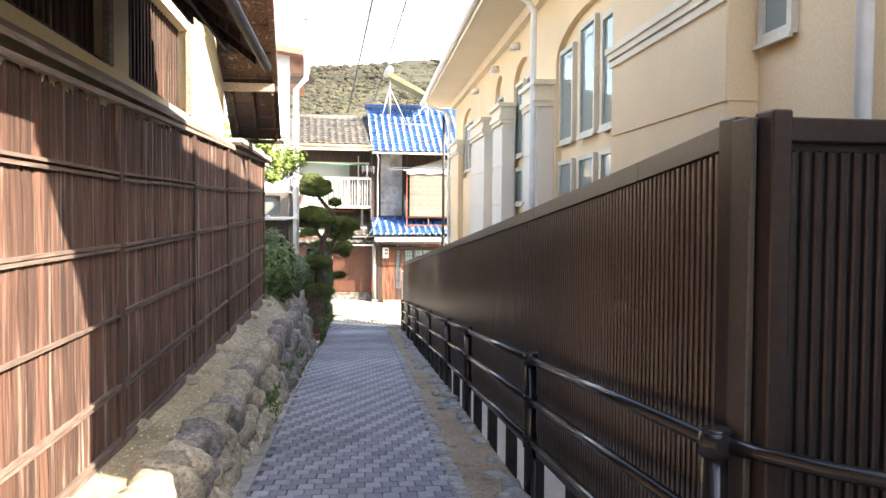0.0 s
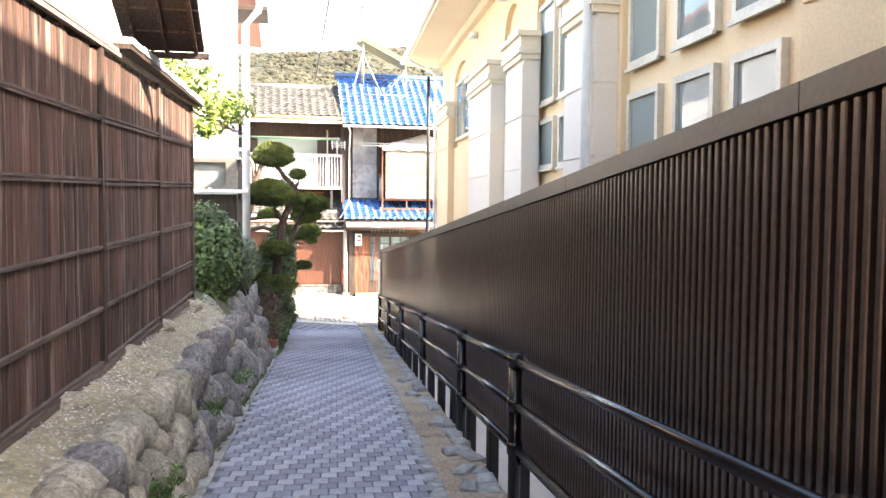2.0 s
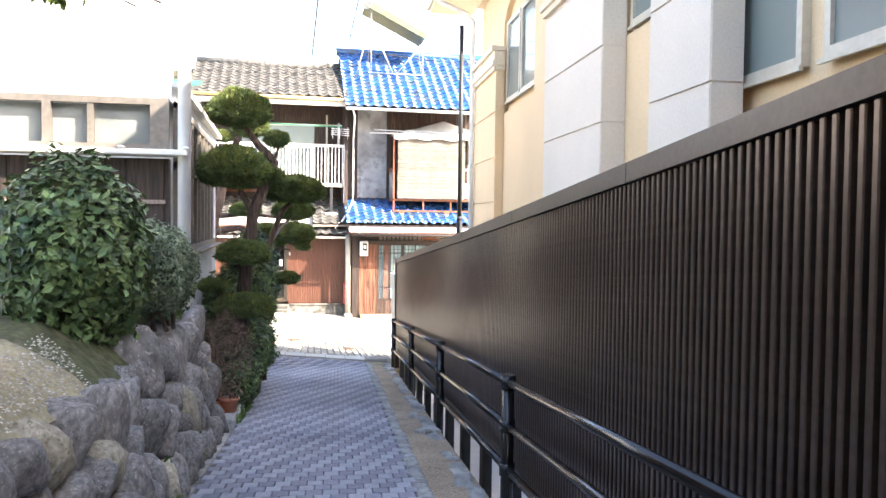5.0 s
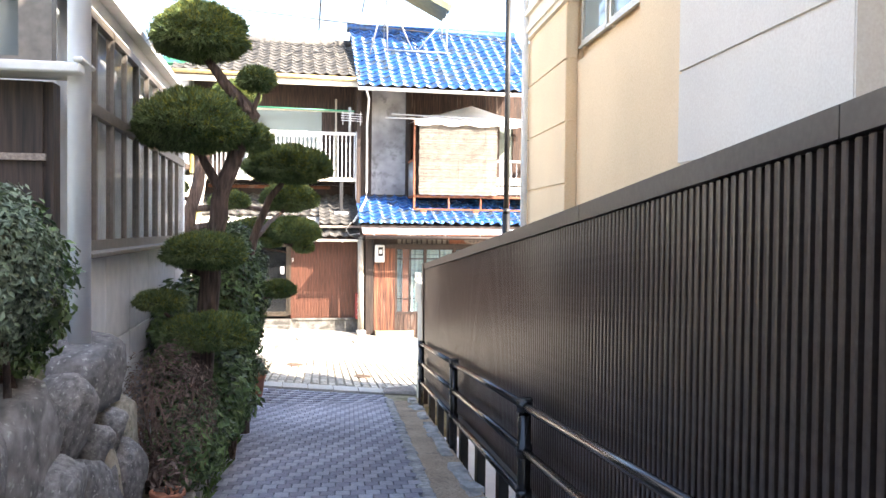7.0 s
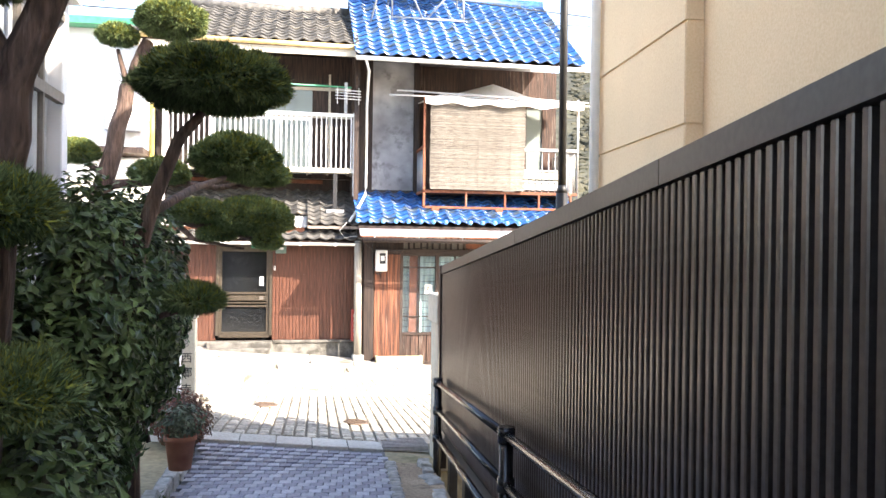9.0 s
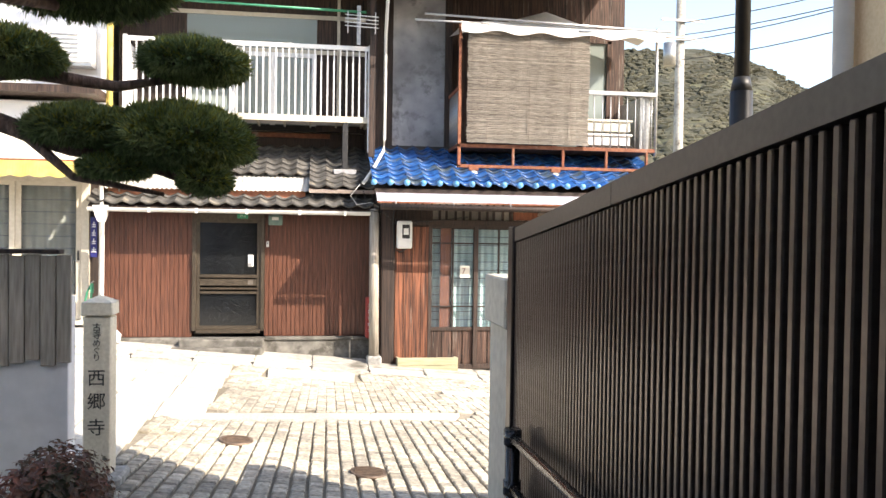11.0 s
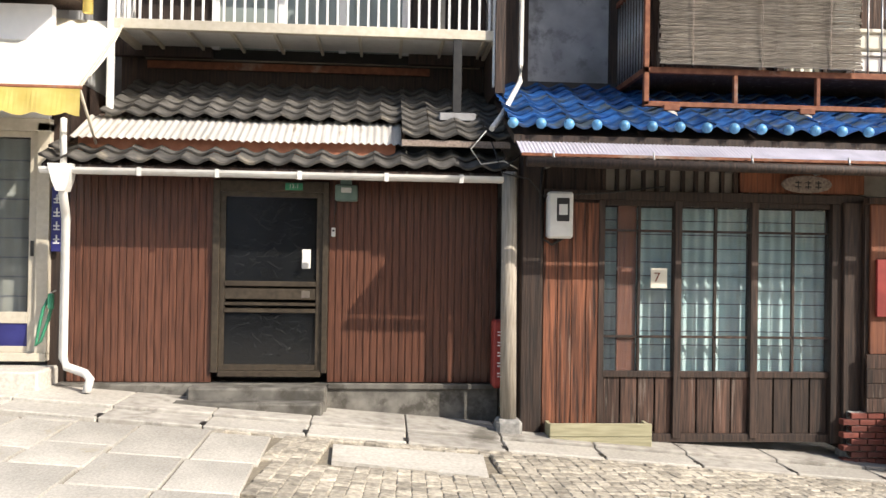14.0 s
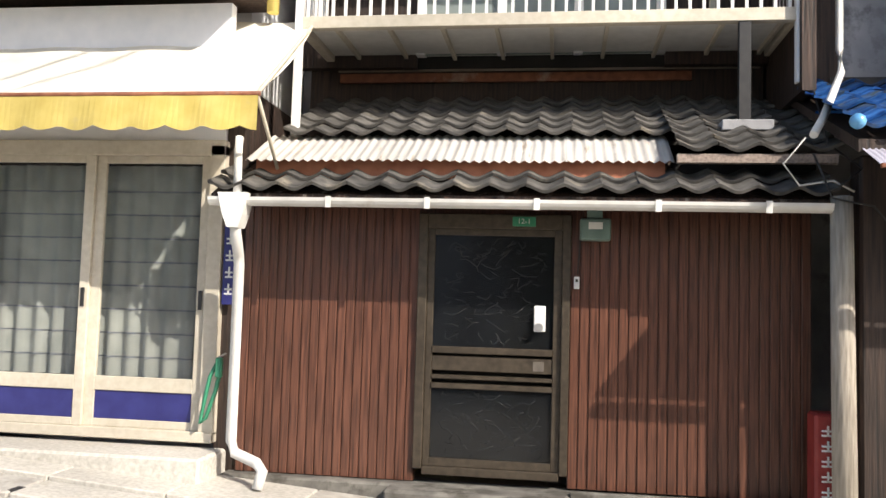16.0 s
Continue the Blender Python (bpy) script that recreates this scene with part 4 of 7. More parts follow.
cream_window(16.02, 16.92, 2.57, 3.9)
cream_window(4.81, 5.26, 2.65, 3.5, dx=-0.02)
part("soffit", cw(1.55, 26.0, -0.84, 0.0, 4.86, 4.91), MOULDING, cream, "cream-white boarded eave soffit")
part("soffit_step", cw(1.65, 24.75, -0.12, -0.002, 4.68, 4.858), MOULDING, cream)
part("fascia", cw(1.55, 26.0, -0.87, -0.84, 4.84, 5.05), MOULDING, cream)
for outline, y0, y1 in (([(-0.9, 5.05), (-0.9, 5.11), (5.0, 7.8), (9.2, 5.6), (9.2, 5.5)], 1.55, 17.2), ([(-0.9, 5.05), (-0.9, 5.11), (0.85, 5.9), (0.85, 5.05)], 17.2, 26.0)):
    rf = prism(outline, "y", y0, y1)
    for v in rf.verts:
        v.co.x += cw_x(v.co.y)
    part("roof", rf, ROOF_RED, cream)
bm = bmesh.new()
tube(bm, [(cw_x(1.55) - 0.93, 1.55, 4.98), (cw_x(26.0) - 0.93, 26.0, 4.96)], 0.065, 12)
part("gutter", bm, WHITE, cream)
for yp, d in ((11.62, 0.30), (4.0, 0.07), (24.66, 0.2)):
    bm = bmesh.new()
    tube(bm, [(cw_x(yp) - 0.92, yp, 4.93), (cw_x(yp) - 0.84, yp, 4.76), (cw_x(yp) - d - 0.1, yp, 4.55), (cw_x(yp) - d, yp, 4.42), (cw_x(yp) - d, yp, -2.4)], 0.045, 12)
    part("downpipe", bm, WHITE, cream, "white downpipe")
for yk in (19.6, 16.6, 14.3):
    bm = bmesh.new()
    tube(bm, [(cw_x(yk) - 0.01, yk, 4.45), (cw_x(yk) - 0.12, yk, 4.45), (cw_x(yk) - 0.14, yk, 4.38)], 0.07, 12)
    part("vent_cowl", bm, WHITE, cream)

structure("wall_garden", boxes((3.45, 9, 26.0, 26.2, -3.2, -0.1)), CONCRETE, "plain grey garden wall beside the street", "wall")
# Unseen wall, added to keep the sun off the turned stretch of fence.
structure("wall_right", boxes((3.4, 3.6, -8, 1.64, -1, 4.0)), OLD_WOOD, "unseen weathered wooden wall added to shade the turned fence", "wall")
# Unseen wall added behind the start; its height trims the sky light.
structure("wall_back", boxes((-1.3, 3.4, -8.2, -8, -0.5, 1.9)), OLD_WOOD, "unseen weathered wooden wall added behind to limit sky light", "wall")

# ---- roofs of curved tiles ----
def tile_mesh(name, w, l, h, material, nose=True):
    """A wavy pantile: w across, l down the slope (towards -y), with a rounded nose at the eave end."""
    bm = bmesh.new()
    prof = []
    n = 7
    for k in range(n + 1):
        f = k / n
        prof.append(((f - 0.5) * w, h * (0.5 + 0.5 * math.cos(2 * math.pi * (f * 0.9 + 0.05)))))
    top, bot = [], []
    for yy, lift in ((0.0, 0.02), (l, 0.0)):
        top.append([bm.verts.new((x, yy, z + lift)) for x, z in prof])
        bot.append([bm.verts.new((x, yy, z + lift - 0.022)) for x, z in prof])
    for k in range(n):
        f = bm.faces.new((top[0][k], top[0][k + 1], top[1][k + 1], top[1][k]))
        f.smooth = True
        bm.faces.new((bot[0][k], top[0][k], top[0][k + 1], bot[0][k + 1]))
    me = bpy.data.meshes.new(name)
    bmesh.ops.recalc_face_normals(bm, faces=bm.faces[:])
    bm.to_mesh(me)
    bm.free()
    me.materials.append(material)
    return me


def tile_roof(parent, x0, x1, y0, z0, y1, z1, w, l, h, material, name="tile", limit=400):
    """Courses of tiles from the eave (y0, z0) to the top (y1, z1)."""
    me = tile_mesh(name, w * 1.06, l * 1.15, h, material)
    slope = math.atan2(z1 - z0, y1 - y0)
    run = math.hypot(y1 - y0, z1 - z0)
    rows, cols = int(run / l + 0.5), int((x1 - x0) / w)
    r = random.Random(3)
    for j in range(rows):
        d = j * run / rows
        for i in range(cols):
            ob = new(name, me)
            ob.matrix_world = Matrix.LocRotScale((x0 + (i + 0.5) * (x1 - x0) / cols + r.uniform(-0.004, 0.004), y0 + d * math.cos(slope), z0 + d * math.sin(slope) + 0.012 + r.uniform(-0.004, 0.006)),
                                                 Euler((slope - 0.03, r.uniform(-0.015, 0.015), r.uniform(-0.015, 0.015))), None)
            adopt(ob, parent)


def wavy_sheet(x0, x1, ya, za, yb, zb, pitch, h, thick=0.004):
    """A corrugated sheet between two level edges."""
    bm = bmesh.new()
    n = int((x1 - x0) / pitch * 4)
    rows = []
    for (yy, zz) in ((ya, za), (yb, zb)):
        rows.append([bm.verts.new((x0 + (x1 - x0) * k / n, yy, zz + h * math.sin(k * math.pi / 2))) for k in range(n + 1)])
    for k in range(n):
        f = bm.faces.new((rows[0][k], rows[0][k + 1], rows[1][k + 1], rows[1][k]))
        f.smooth = True
    return bm


def curtain(x0, x1, y, z0, z1, fold=0.11, depth=0.025, seed=1):
    bm = bmesh.new()
    r = random.Random(seed)
    n = max(8, int((x1 - x0) / fold * 6))
    ph = [r.uniform(0.7, 1.3) for _ in range(n + 1)]
    a = [bm.verts.new((x0 + (x1 - x0) * k / n, y + depth * math.sin(k * 1.05) * ph[k], z0)) for k in range(n + 1)]
    b = [bm.verts.new((x0 + (x1 - x0) * k / n, y + depth * 0.6 * math.sin(k * 1.05) * ph[k], z1)) for k in range(n + 1)]
    for k in range(n):
        f = bm.faces.new((a[k], a[k + 1], b[k + 1], b[k]))
        f.smooth = True
    return bm


# ---- brown house: siding, door, balcony ----
brown = thing("brown_house", (0.5, 36.5, -2.0), "old house with brown ribbed siding, a balcony and grey tiles", "house")
WY = 34.85
for x0, x1, zb in ((-1.55, -0.17, -1.76), (0.96, 2.64, -1.75)):
    part("siding_sheet", boxes((x0, x1, WY, WY + 0.1, zb, 0.3)), SIDING, brown)
    n = int((x1 - x0) / 0.069)
    rib = bmesh.new()
    box(rib, -0.031, 0.031, -0.012, 0.0, 0.0, 0.3 - zb, bevel=0.004)
    rib_me = mesh_of("siding_rib", rib, SIDING)
    for k in range(n):
        ob = new("siding_rib", rib_me)
        ob.location = (x0 + (k + 0.5) * (x1 - x0) / n, WY, zb)
        adopt(ob, brown)
part("lintel_siding", boxes((-0.17, 0.96, WY + 0.02, WY + 0.1, 0.23, 0.3)), SIDING, brown)
part("side_wall", boxes((-1.74, -1.56, WY + 0.02, 38, -2.0, 1.2)), DARK_WOOD, brown)
part("rear_volume", boxes((-1.7, 2.6, 36.6, 40, -2.1, 4.5)), MORTAR, brown)
door = part("door_frame", boxes((-0.17, -0.10, WY - 0.05, WY + 0.08, -1.66, 0.23), (0.90, 0.96, WY - 0.05, WY + 0.08, -1.66, 0.23), (-0.10, 0.90, WY - 0.05, WY + 0.08, 0.12, 0.23), (-0.10, 0.90, WY - 0.05, WY + 0.08, -1.70, -1.64), bevel=0.006), BRONZE, brown, "gold-brown aluminium door frame")
leaf = part("door_leaf", boxes((-0.10, -0.05, WY - 0.02, WY + 0.03, -1.64, 0.12), (0.84, 0.90, WY - 0.02, WY + 0.03, -1.64, 0.12), (-0.05, 0.84, WY - 0.02, WY + 0.03, 0.07, 0.12), (-0.05, 0.84, WY - 0.02, WY + 0.03, -1.64, -1.58), (-0.05, 0.84, WY - 0.03, WY + 0.03, -0.81, -0.76), (-0.05, 0.84, WY - 0.01, WY + 0.03, -0.94, -0.83), (-0.05, 0.84, WY - 0.03, WY + 0.03, -1.0, -0.97), (-0.05, 0.84, WY - 0.03, WY + 0.03, -1.07, -1.03), bevel=0.004), BRONZE, brown)
part("upper_pane", boxes((-0.05, 0.84, WY + 0.005, WY + 0.012, -0.76, 0.07)), DARK_GLASS, leaf)
part("lower_pane", boxes((-0.05, 0.84, WY + 0.005, WY + 0.012, -1.58, -1.07)), DARK_GLASS, leaf)
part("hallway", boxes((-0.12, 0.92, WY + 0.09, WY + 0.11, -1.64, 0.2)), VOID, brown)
# crackle ribs of the patterned glass
r = random.Random(8)
bm = bmesh.new()
for k in range(190):
    x, z = r.uniform(0.03, 0.78), r.uniform(-1.56, 0.03)
    if -1.07 < z < -0.76:
        continue
    pts = [(x, WY + 0.004, z)]
    for q in range(3):
        x, z = min(0.79, max(0.01, x + r.uniform(-0.07, 0.07))), z + r.uniform(-0.05, 0.05)
        if -1.08 < z < -0.74 or z > 0.06 or z < -1.57:
            break
        pts.append((x, WY + 0.004, z))
    if len(pts) > 1:
        tube(bm, pts, 0.0032, 4)
tagged(part("glass_ribs", bm, RIB_GLASS, leaf), kind="stuff")
part("lock_plate", boxes((0.70, 0.785, WY - 0.034, WY - 0.02, -0.63, -0.44), bevel=0.006), PAPER, leaf, "white card over the lock")
bm = bmesh.new()
tube(bm, [(0.735, WY - 0.07, -0.60), (0.735, WY - 0.03, -0.60)], 0.033, 14)
part("knob", bm, STEEL, leaf, "round steel knob")
part("letter_label", boxes((0.70, 0.78, WY - 0.016, WY - 0.011, -0.92, -0.85)), ALU, leaf)
number = thing("house_number_plate", (0.6, WY - 0.04, 0.2), "small green house number plate above the door", "sign")
part("plate", boxes((0.53, 0.70, WY - 0.07, WY - 0.05, 0.14, 0.21), bevel=0.002), GREEN_PLASTIC, number)
def lettering(body, size, m, material, parent=None, name="lettering", extrude=0.002):
    cu = bpy.data.curves.new(name, 'FONT')
    cu.body, cu.size, cu.extrude = body, size, extrude
    cu.align_x, cu.align_y = 'CENTER', 'CENTER'
    ob = new(name, cu)
    ob.matrix_world = m
    cu.materials.append(material)
    dg = bpy.context.evaluated_depsgraph_get()
    me = bpy.data.meshes.new_from_object(ob.evaluated_get(dg))
    bpy.data.objects.remove(ob)
    o2 = new(name, me)
    o2.matrix_world = m
    if parent is not None:
        adopt(o2, parent)
    return o2
lettering("12-1", 0.055, pose(0.615, WY - 0.074, 0.175, 90, 0, 0), PAPER, number)
# step and plinth
part("plinth", boxes((-1.62, 2.66, WY - 0.13, WY + 0.1, -2.25, -1.765), bevel=0.015), DARK_CONCRETE, brown, "stained concrete plinth")
part("step_edge", boxes((0.98, 2.66, WY - 0.16, WY - 0.12, -1.80, -1.74), bevel=0.01), DARK_CONCRETE, brown)
step = thing("door_step", (0.35, WY - 0.4, -2.0), "two worn concrete steps in front of the door", "step", kind="structure")
part("upper_step", boxes((-0.32, 0.98, WY - 0.36, WY - 0.13, -2.15, -1.76), bevel=0.02), DARK_CONCRETE, step)
part("lower_step", boxes((-0.42, 0.96, WY - 0.56, WY - 0.36, -2.15, -1.87), bevel=0.02), DARK_CONCRETE, step)
# gutter and downpipes
gut = thing("eave_gutter", (0.5, 34.33, 0.2), "long cream plastic gutter along the low eave", "gutter")
bm = bmesh.new()
n = 8
ra = []
for x in (-1.62, 2.62):
    ra.append([bm.verts.new((x, 34.33 + 0.06 * math.cos(math.pi * k / n), 0.27 - 0.06 * math.sin(math.pi * k / n))) for k in range(n + 1)])
for k in range(n):
    bm.faces.new((ra[0][k], ra[0][k + 1], ra[1][k + 1], ra[1][k]))
part("trough", bm, PLASTIC_WHITE, gut)
for x in (-0.75, -0.05, 0.7, 1.5, 2.2):
    part("joint_band", boxes((x, x + 0.04, 34.265, 34.272, 0.20, 0.28)), PLASTIC_WHITE, gut)
pipe_a = thing("downpipe", (-1.42, 34.45, -1.7), "white plastic downpipe with a hopper and a kicked-out foot", "pipe")
bm = bmesh.new()
tube(bm, [(-1.42, 34.33, 0.2), (-1.42, 34.33, 0.02), (-1.46, 34.5, -0.12), (-1.47, 34.55, -0.2), (-1.49, 34.6, -1.5), (-1.45, 34.58, -1.58), (-1.25, 34.5, -1.63), (-1.19, 34.46, -1.68), (-1.21, 34.42, -1.80)], 0.04, 12)
part("pipe", bm, PLASTIC_WHITE, pipe_a)
part("hopper", prism([(-1.54, 0.30), (-1.32, 0.30), (-1.35, 0.14), (-1.38, 0.05), (-1.46, 0.05), (-1.50, 0.14)], "y", 34.26, 34.40), PLASTIC_WHITE, pipe_a)
bm = bmesh.new()
tube(bm, [(-1.42, 34.33, 0.3), (-1.44, 34.36, 0.62), (-1.45, 34.4, 0.72)], 0.03, 10)
part("upper_pipe", bm, PLASTIC_WHITE, pipe_a)
corner = thing("corner_post", (2.70, 34.33, -2.14), "weathered grey round timber post on a stone base", "post")
bm = bmesh.new()
tube(bm, [(2.70, 34.33, -2.0), (2.69, 34.33, -0.9), (2.68, 34.33, 0.32)], 0.078, 14, 0.070)
part("shaft", bm, BLEACHED, corner)
part("base", boxes((2.58, 2.82, 34.2, 34.44, -2.25, -2.0), bevel=0.03), KERB, corner)
# low tiled eave
part("roof_boarding", prism([(34.34, 0.30), (36.2, 1.24), (36.2, 1.18), (34.34, 0.25)], "x", -1.62, 2.66), OLD_WOOD, brown)
eave1 = part("eave_tiles", boxes((-1.62, 2.66, 34.6, 34.62, 0.37, 0.4)), GREY_TILE, brown)
tile_roof(eave1, -1.62, 2.66, 34.30, 0.31, 34.75, 0.52, 0.245, 0.22, 0.05, GREY_TILE)
upper1 = part("upper_tiles", boxes((-1.5, 2.66, 35.3, 35.32, 0.85, 0.88)), GREY_TILE, brown)
tile_roof(upper1, -1.3, 1.7, 34.95, 0.84, 36.2, 1.42, 0.245, 0.22, 0.05, GREY_TILE)
tile_roof(upper1, 1.66, 2.72, 34.42, 0.62, 36.2, 1.42, 0.245, 0.22, 0.05, GREY_TILE)
part("short_eave_board", boxes((1.66, 2.7, 34.44, 34.50, 0.56, 0.62)), BATTEN, brown)
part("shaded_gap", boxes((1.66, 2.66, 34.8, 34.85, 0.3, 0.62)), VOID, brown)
part("clay_bed", prism([(34.62, 0.46), (34.8, 0.56), (34.62, 0.6)], "x", -1.4, 1.6), TERRACOTTA, brown)
sheet = thing("corrugated_sheet", (0.2, 34.8, 0.6), "rust-streaked corrugated sheets laid over the tiles", "sheet")
for k, (a, b) in enumerate(((-1.45, -0.72), (-0.74, 0.12), (0.1, 0.92), (0.9, 1.66))):
    part("sheet", wavy_sheet(a, b, 34.52 + 0.01 * k, 0.575 + 0.006 * (k % 2), 35.08, 0.87 + 0.006 * (k % 2), 0.07, 0.010), CORRUGATED, sheet)
# wall under and behind the balcony
part("under_wall", boxes((-1.5, 2.62, 36.2, 36.3, 0.9, 1.75)), DARK_WOOD, brown)
for q in ((-1.55, -0.45, 36.0, 36.1, 1.7, 4.4), (1.75, 2.72, 36.0, 36.1, 1.7, 4.4), (-0.45, 1.75, 36.0, 36.1, 3.7, 4.4)):
    part("upper_wall", boxes(q), DARK_WOOD, brown)
part("upper_side", boxes((2.62, 2.72, 35.0, 36.1, 1.2, 4.4)), DARK_WOOD, brown)
part("lattice_panel", boxes((-1.2, 2.6, 35.98, 35.998, 3.05, 3.12), (-1.2, 2.6, 35.98, 35.998, 3.66, 3.73)), CREAM_ALU, brown)
sw = part("sliding_window", boxes((-0.45, -0.37, 35.95, 36.05, 1.8, 3.05), (1.67, 1.75, 35.95, 36.05, 1.8, 3.05), (-0.37, 1.67, 35.95, 36.05, 2.98, 3.05), (0.28, 0.36, 35.95, 36.03, 1.8, 2.98), (0.96, 1.04, 35.95, 36.03, 1.8, 2.98)), WHITE, brown, "white-framed sliding windows")
part("pane", boxes((-0.37, 1.67, 35.99, 35.995, 1.8, 2.98)), SKY_GLASS, sw)
sw2 = part("upper_panes", boxes((-0.45, 1.75, 36.0, 36.005, 3.12, 3.66)), SKY_GLASS, brown)
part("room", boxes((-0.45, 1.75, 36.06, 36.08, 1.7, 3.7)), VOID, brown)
balc = part("balcony", boxes((-1.3, 2.66, 35.08, 35.16, 1.76, 1.86), (-1.3, -1.22, 35.16, 36.08, 1.76, 1.86), (2.58, 2.66, 35.16, 36.08, 1.76, 1.86), (-1.22, 2.58, 36.08, 36.16, 1.7, 1.76), bevel=0.004), CREAM_ALU, brown, "cream metal balcony with rust at the joints")
part("deck", boxes((-1.22, 2.58, 35.16, 36.1, 1.848, 1.86)), PLASTIC_WHITE, balc)
for k in range(9):
    x = -1.0 + 0.44 * k
    part("joist", prism([(x, 1.775), (x + 0.03, 1.775), (x + 0.03, 1.815), (x, 1.815)], "y", 35.16, 36.08), CREAM_ALU, balc)
part("underside_sheet", boxes((-1.22, 2.58, 35.16, 36.08, 1.815, 1.845)), PLASTIC_WHITE, balc, "pale ribbed underside sheet")
part("rusty_ledger", boxes((-1.2, 2.0, 36.14, 36.18, 1.60, 1.68)), RUST, balc)
part("top_rail", boxes((-1.3, 2.68, 35.08, 35.13, 2.96, 3.03), bevel=0.006), WHITE, balc)
bal = bmesh.new()
box(bal, -0.011, 0.011, -0.011, 0.011, 0, 1.12)
bal_me = mesh_of("baluster", bal, WHITE)
for k in range(37):
    ob = new("baluster", bal_me)
    ob.location = (-1.2 + k * 3.76 / 36, 35.105, 1.86)
    adopt(ob, balc)
for k in range(7):
    for xs_ in (-1.27, 2.63):
        ob = new("baluster", bal_me)
        ob.location = (xs_, 35.2 + 0.11 * k, 1.86)
        adopt(ob, balc)
for x in (-1.3, 2.6):
    part("corner_bar", boxes((x, x + 0.06, 35.07, 35.14, 1.28 if x > 0 else 0.75, 3.05), bevel=0.005), WHITE, balc)
part("rear_post", boxes((2.1, 2.15, 35.85, 35.9, 1.86, 4.0)), CREAM_ALU, balc)
prop = thing("steel_prop", (2.24, 35.12, 0.95), "dark steel prop on a flat foot under the balcony", "prop")
part("column", boxes((2.19, 2.28, 35.09, 35.15, 0.92, 1.76), bevel=0.004), BLACK, prop)
part("foot", boxes((2.05, 2.42, 34.98, 35.24, 0.90, 0.98), bevel=0.006), MORTAR, prop)
bm = tubes([(-1.5, 34.95, 3.62), (2.55, 34.95, 3.56)], r=0.022)
solid("laundry_pole", bm, GREEN_PLASTIC, "pale green laundry pole across the balcony", "pole")
hang = thing("laundry_hanger", (2.45, 34.95, 3.3), "white wire laundry hanger at the balcony corner", "hanger")
for k in range(4):
    part("wire", tubes([(2.2, 34.9, 3.5 - 0.06 * k), (2.75, 34.9, 3.48 - 0.06 * k)], r=0.008, seg=6), WHITE, hang)
for x in (2.25, 2.45, 2.7):
    part("cross_wire", tubes([(x, 34.9, 3.55), (x, 34.9, 3.2)], r=0.008, seg=6), WHITE, hang)
part("bracket", boxes((2.40, 2.46, 34.93, 34.99, 3.03, 3.66)), STEEL, hang)
# upper grey roof
part("roof_deck", prism([(34.55, 4.30), (37.2, 5.62), (39.8, 4.3), (39.8, 4.2), (37.2, 5.5), (34.55, 4.22)], "x", -1.9, 2.66), OLD_WOOD, brown)
part("eave_board", boxes((-1.9, 2.66, 34.5, 34.56, 4.12, 4.26)), CREAM_ALU, brown)
bm = bmesh.new()
tube(bm, [(-1.9, 34.46, 4.34), (2.62, 34.46, 4.30)], 0.05, 10)
part("bamboo_gutter", bm, mat("yellowed_plastic", (0.50, 0.36, 0.14), (0.60, 0.46, 0.22), 10, 0.6, 0.1), brown)
up_roof = part("roof_tiles", boxes((-1.9, 2.66, 36.0, 36.02, 4.98, 5.0)), GREY_TILE, brown)
tile_roof(up_roof, -1.9, 2.66, 34.5, 4.36, 37.15, 5.68, 0.27, 0.27, 0.055, GREY_TILE)
bm = bmesh.new()
tube(bm, [(-1.9, 37.2, 5.74), (2.62, 37.2, 5.74)], 0.13, 10)
part("ridge", bm, GREY_TILE, brown)

# ---- blue-tiled house ----
blue = thing("blue_tiled_house", (5, 36.5, -2.2), "weathered timber house with glazed blue tiled roofs and a rusty balcony", "house")
RY = 34.4
SB = street_z(3.0)
part("rear_volume", boxes((2.8, 7.3, 36.2, 40, -2.6, 4.6)), MORTAR, blue)
part("shop_room", boxes((3.1, 7.3, 34.9, 34.95, -2.3, 0.6)), VOID, blue)
part("corner_column", boxes((2.80, 3.02, RY - 0.05, RY + 0.15, -2.3, 0.6), bevel=0.02), DARK_WOOD, blue)
for k in range(4):
    part("board", boxes((3.03 + 0.138 * k, 3.163 + 0.138 * k, RY - 0.02, RY + 0.01, -2.22, 0.05), bevel=0.004), WORN_RED, blue)
part("wall_backing", boxes((3.02, 3.6, RY + 0.012, RY + 0.1, -2.3, 0.4)), DARK_WOOD, blue)
part("lintel", boxes((3.02, 6.2, RY - 0.06, RY + 0.08, 0.08, 0.17), bevel=0.006), DARK_WOOD, blue)
part("transom_back", boxes((3.02, 7.35, RY + 0.03, RY + 0.06, 0.17, 0.55)), mat("grimy_plaster", (0.24, 0.22, 0.19), (0.34, 0.31, 0.27), 8, 0.9, 0.2), blue)
for k in range(17):
    x = 3.05 + 0.13 * k + (0.02 if k % 3 else 0)
    part("transom_stud", boxes((x, x + 0.035, RY - 0.01, RY + 0.03, 0.17, 0.5)), DARK_WOOD, blue)
part("transom_board", boxes((4.95, 6.2, RY - 0.02, RY + 0.028, 0.18, 0.48)), RED_WOOD, blue)
SASH_BARS = [(3.56, 3.62, RY - 0.03, RY + 0.06, -2.2, 0.08), (4.30, 4.37, RY - 0.045, RY + 0.06, -2.2, 0.08), (5.06, 5.13, RY - 0.045, RY + 0.06, -2.2, 0.08), (5.86, 5.96, RY - 0.06, RY + 0.08, -2.25, 0.08), (3.62, 5.86, RY - 0.02, RY + 0.04, -1.62, -1.56), (3.62, 5.86, RY - 0.03, RY + 0.06, -2.24, -2.16), (3.62, 5.86, RY - 0.02, RY + 0.04, 0.03, 0.08)]
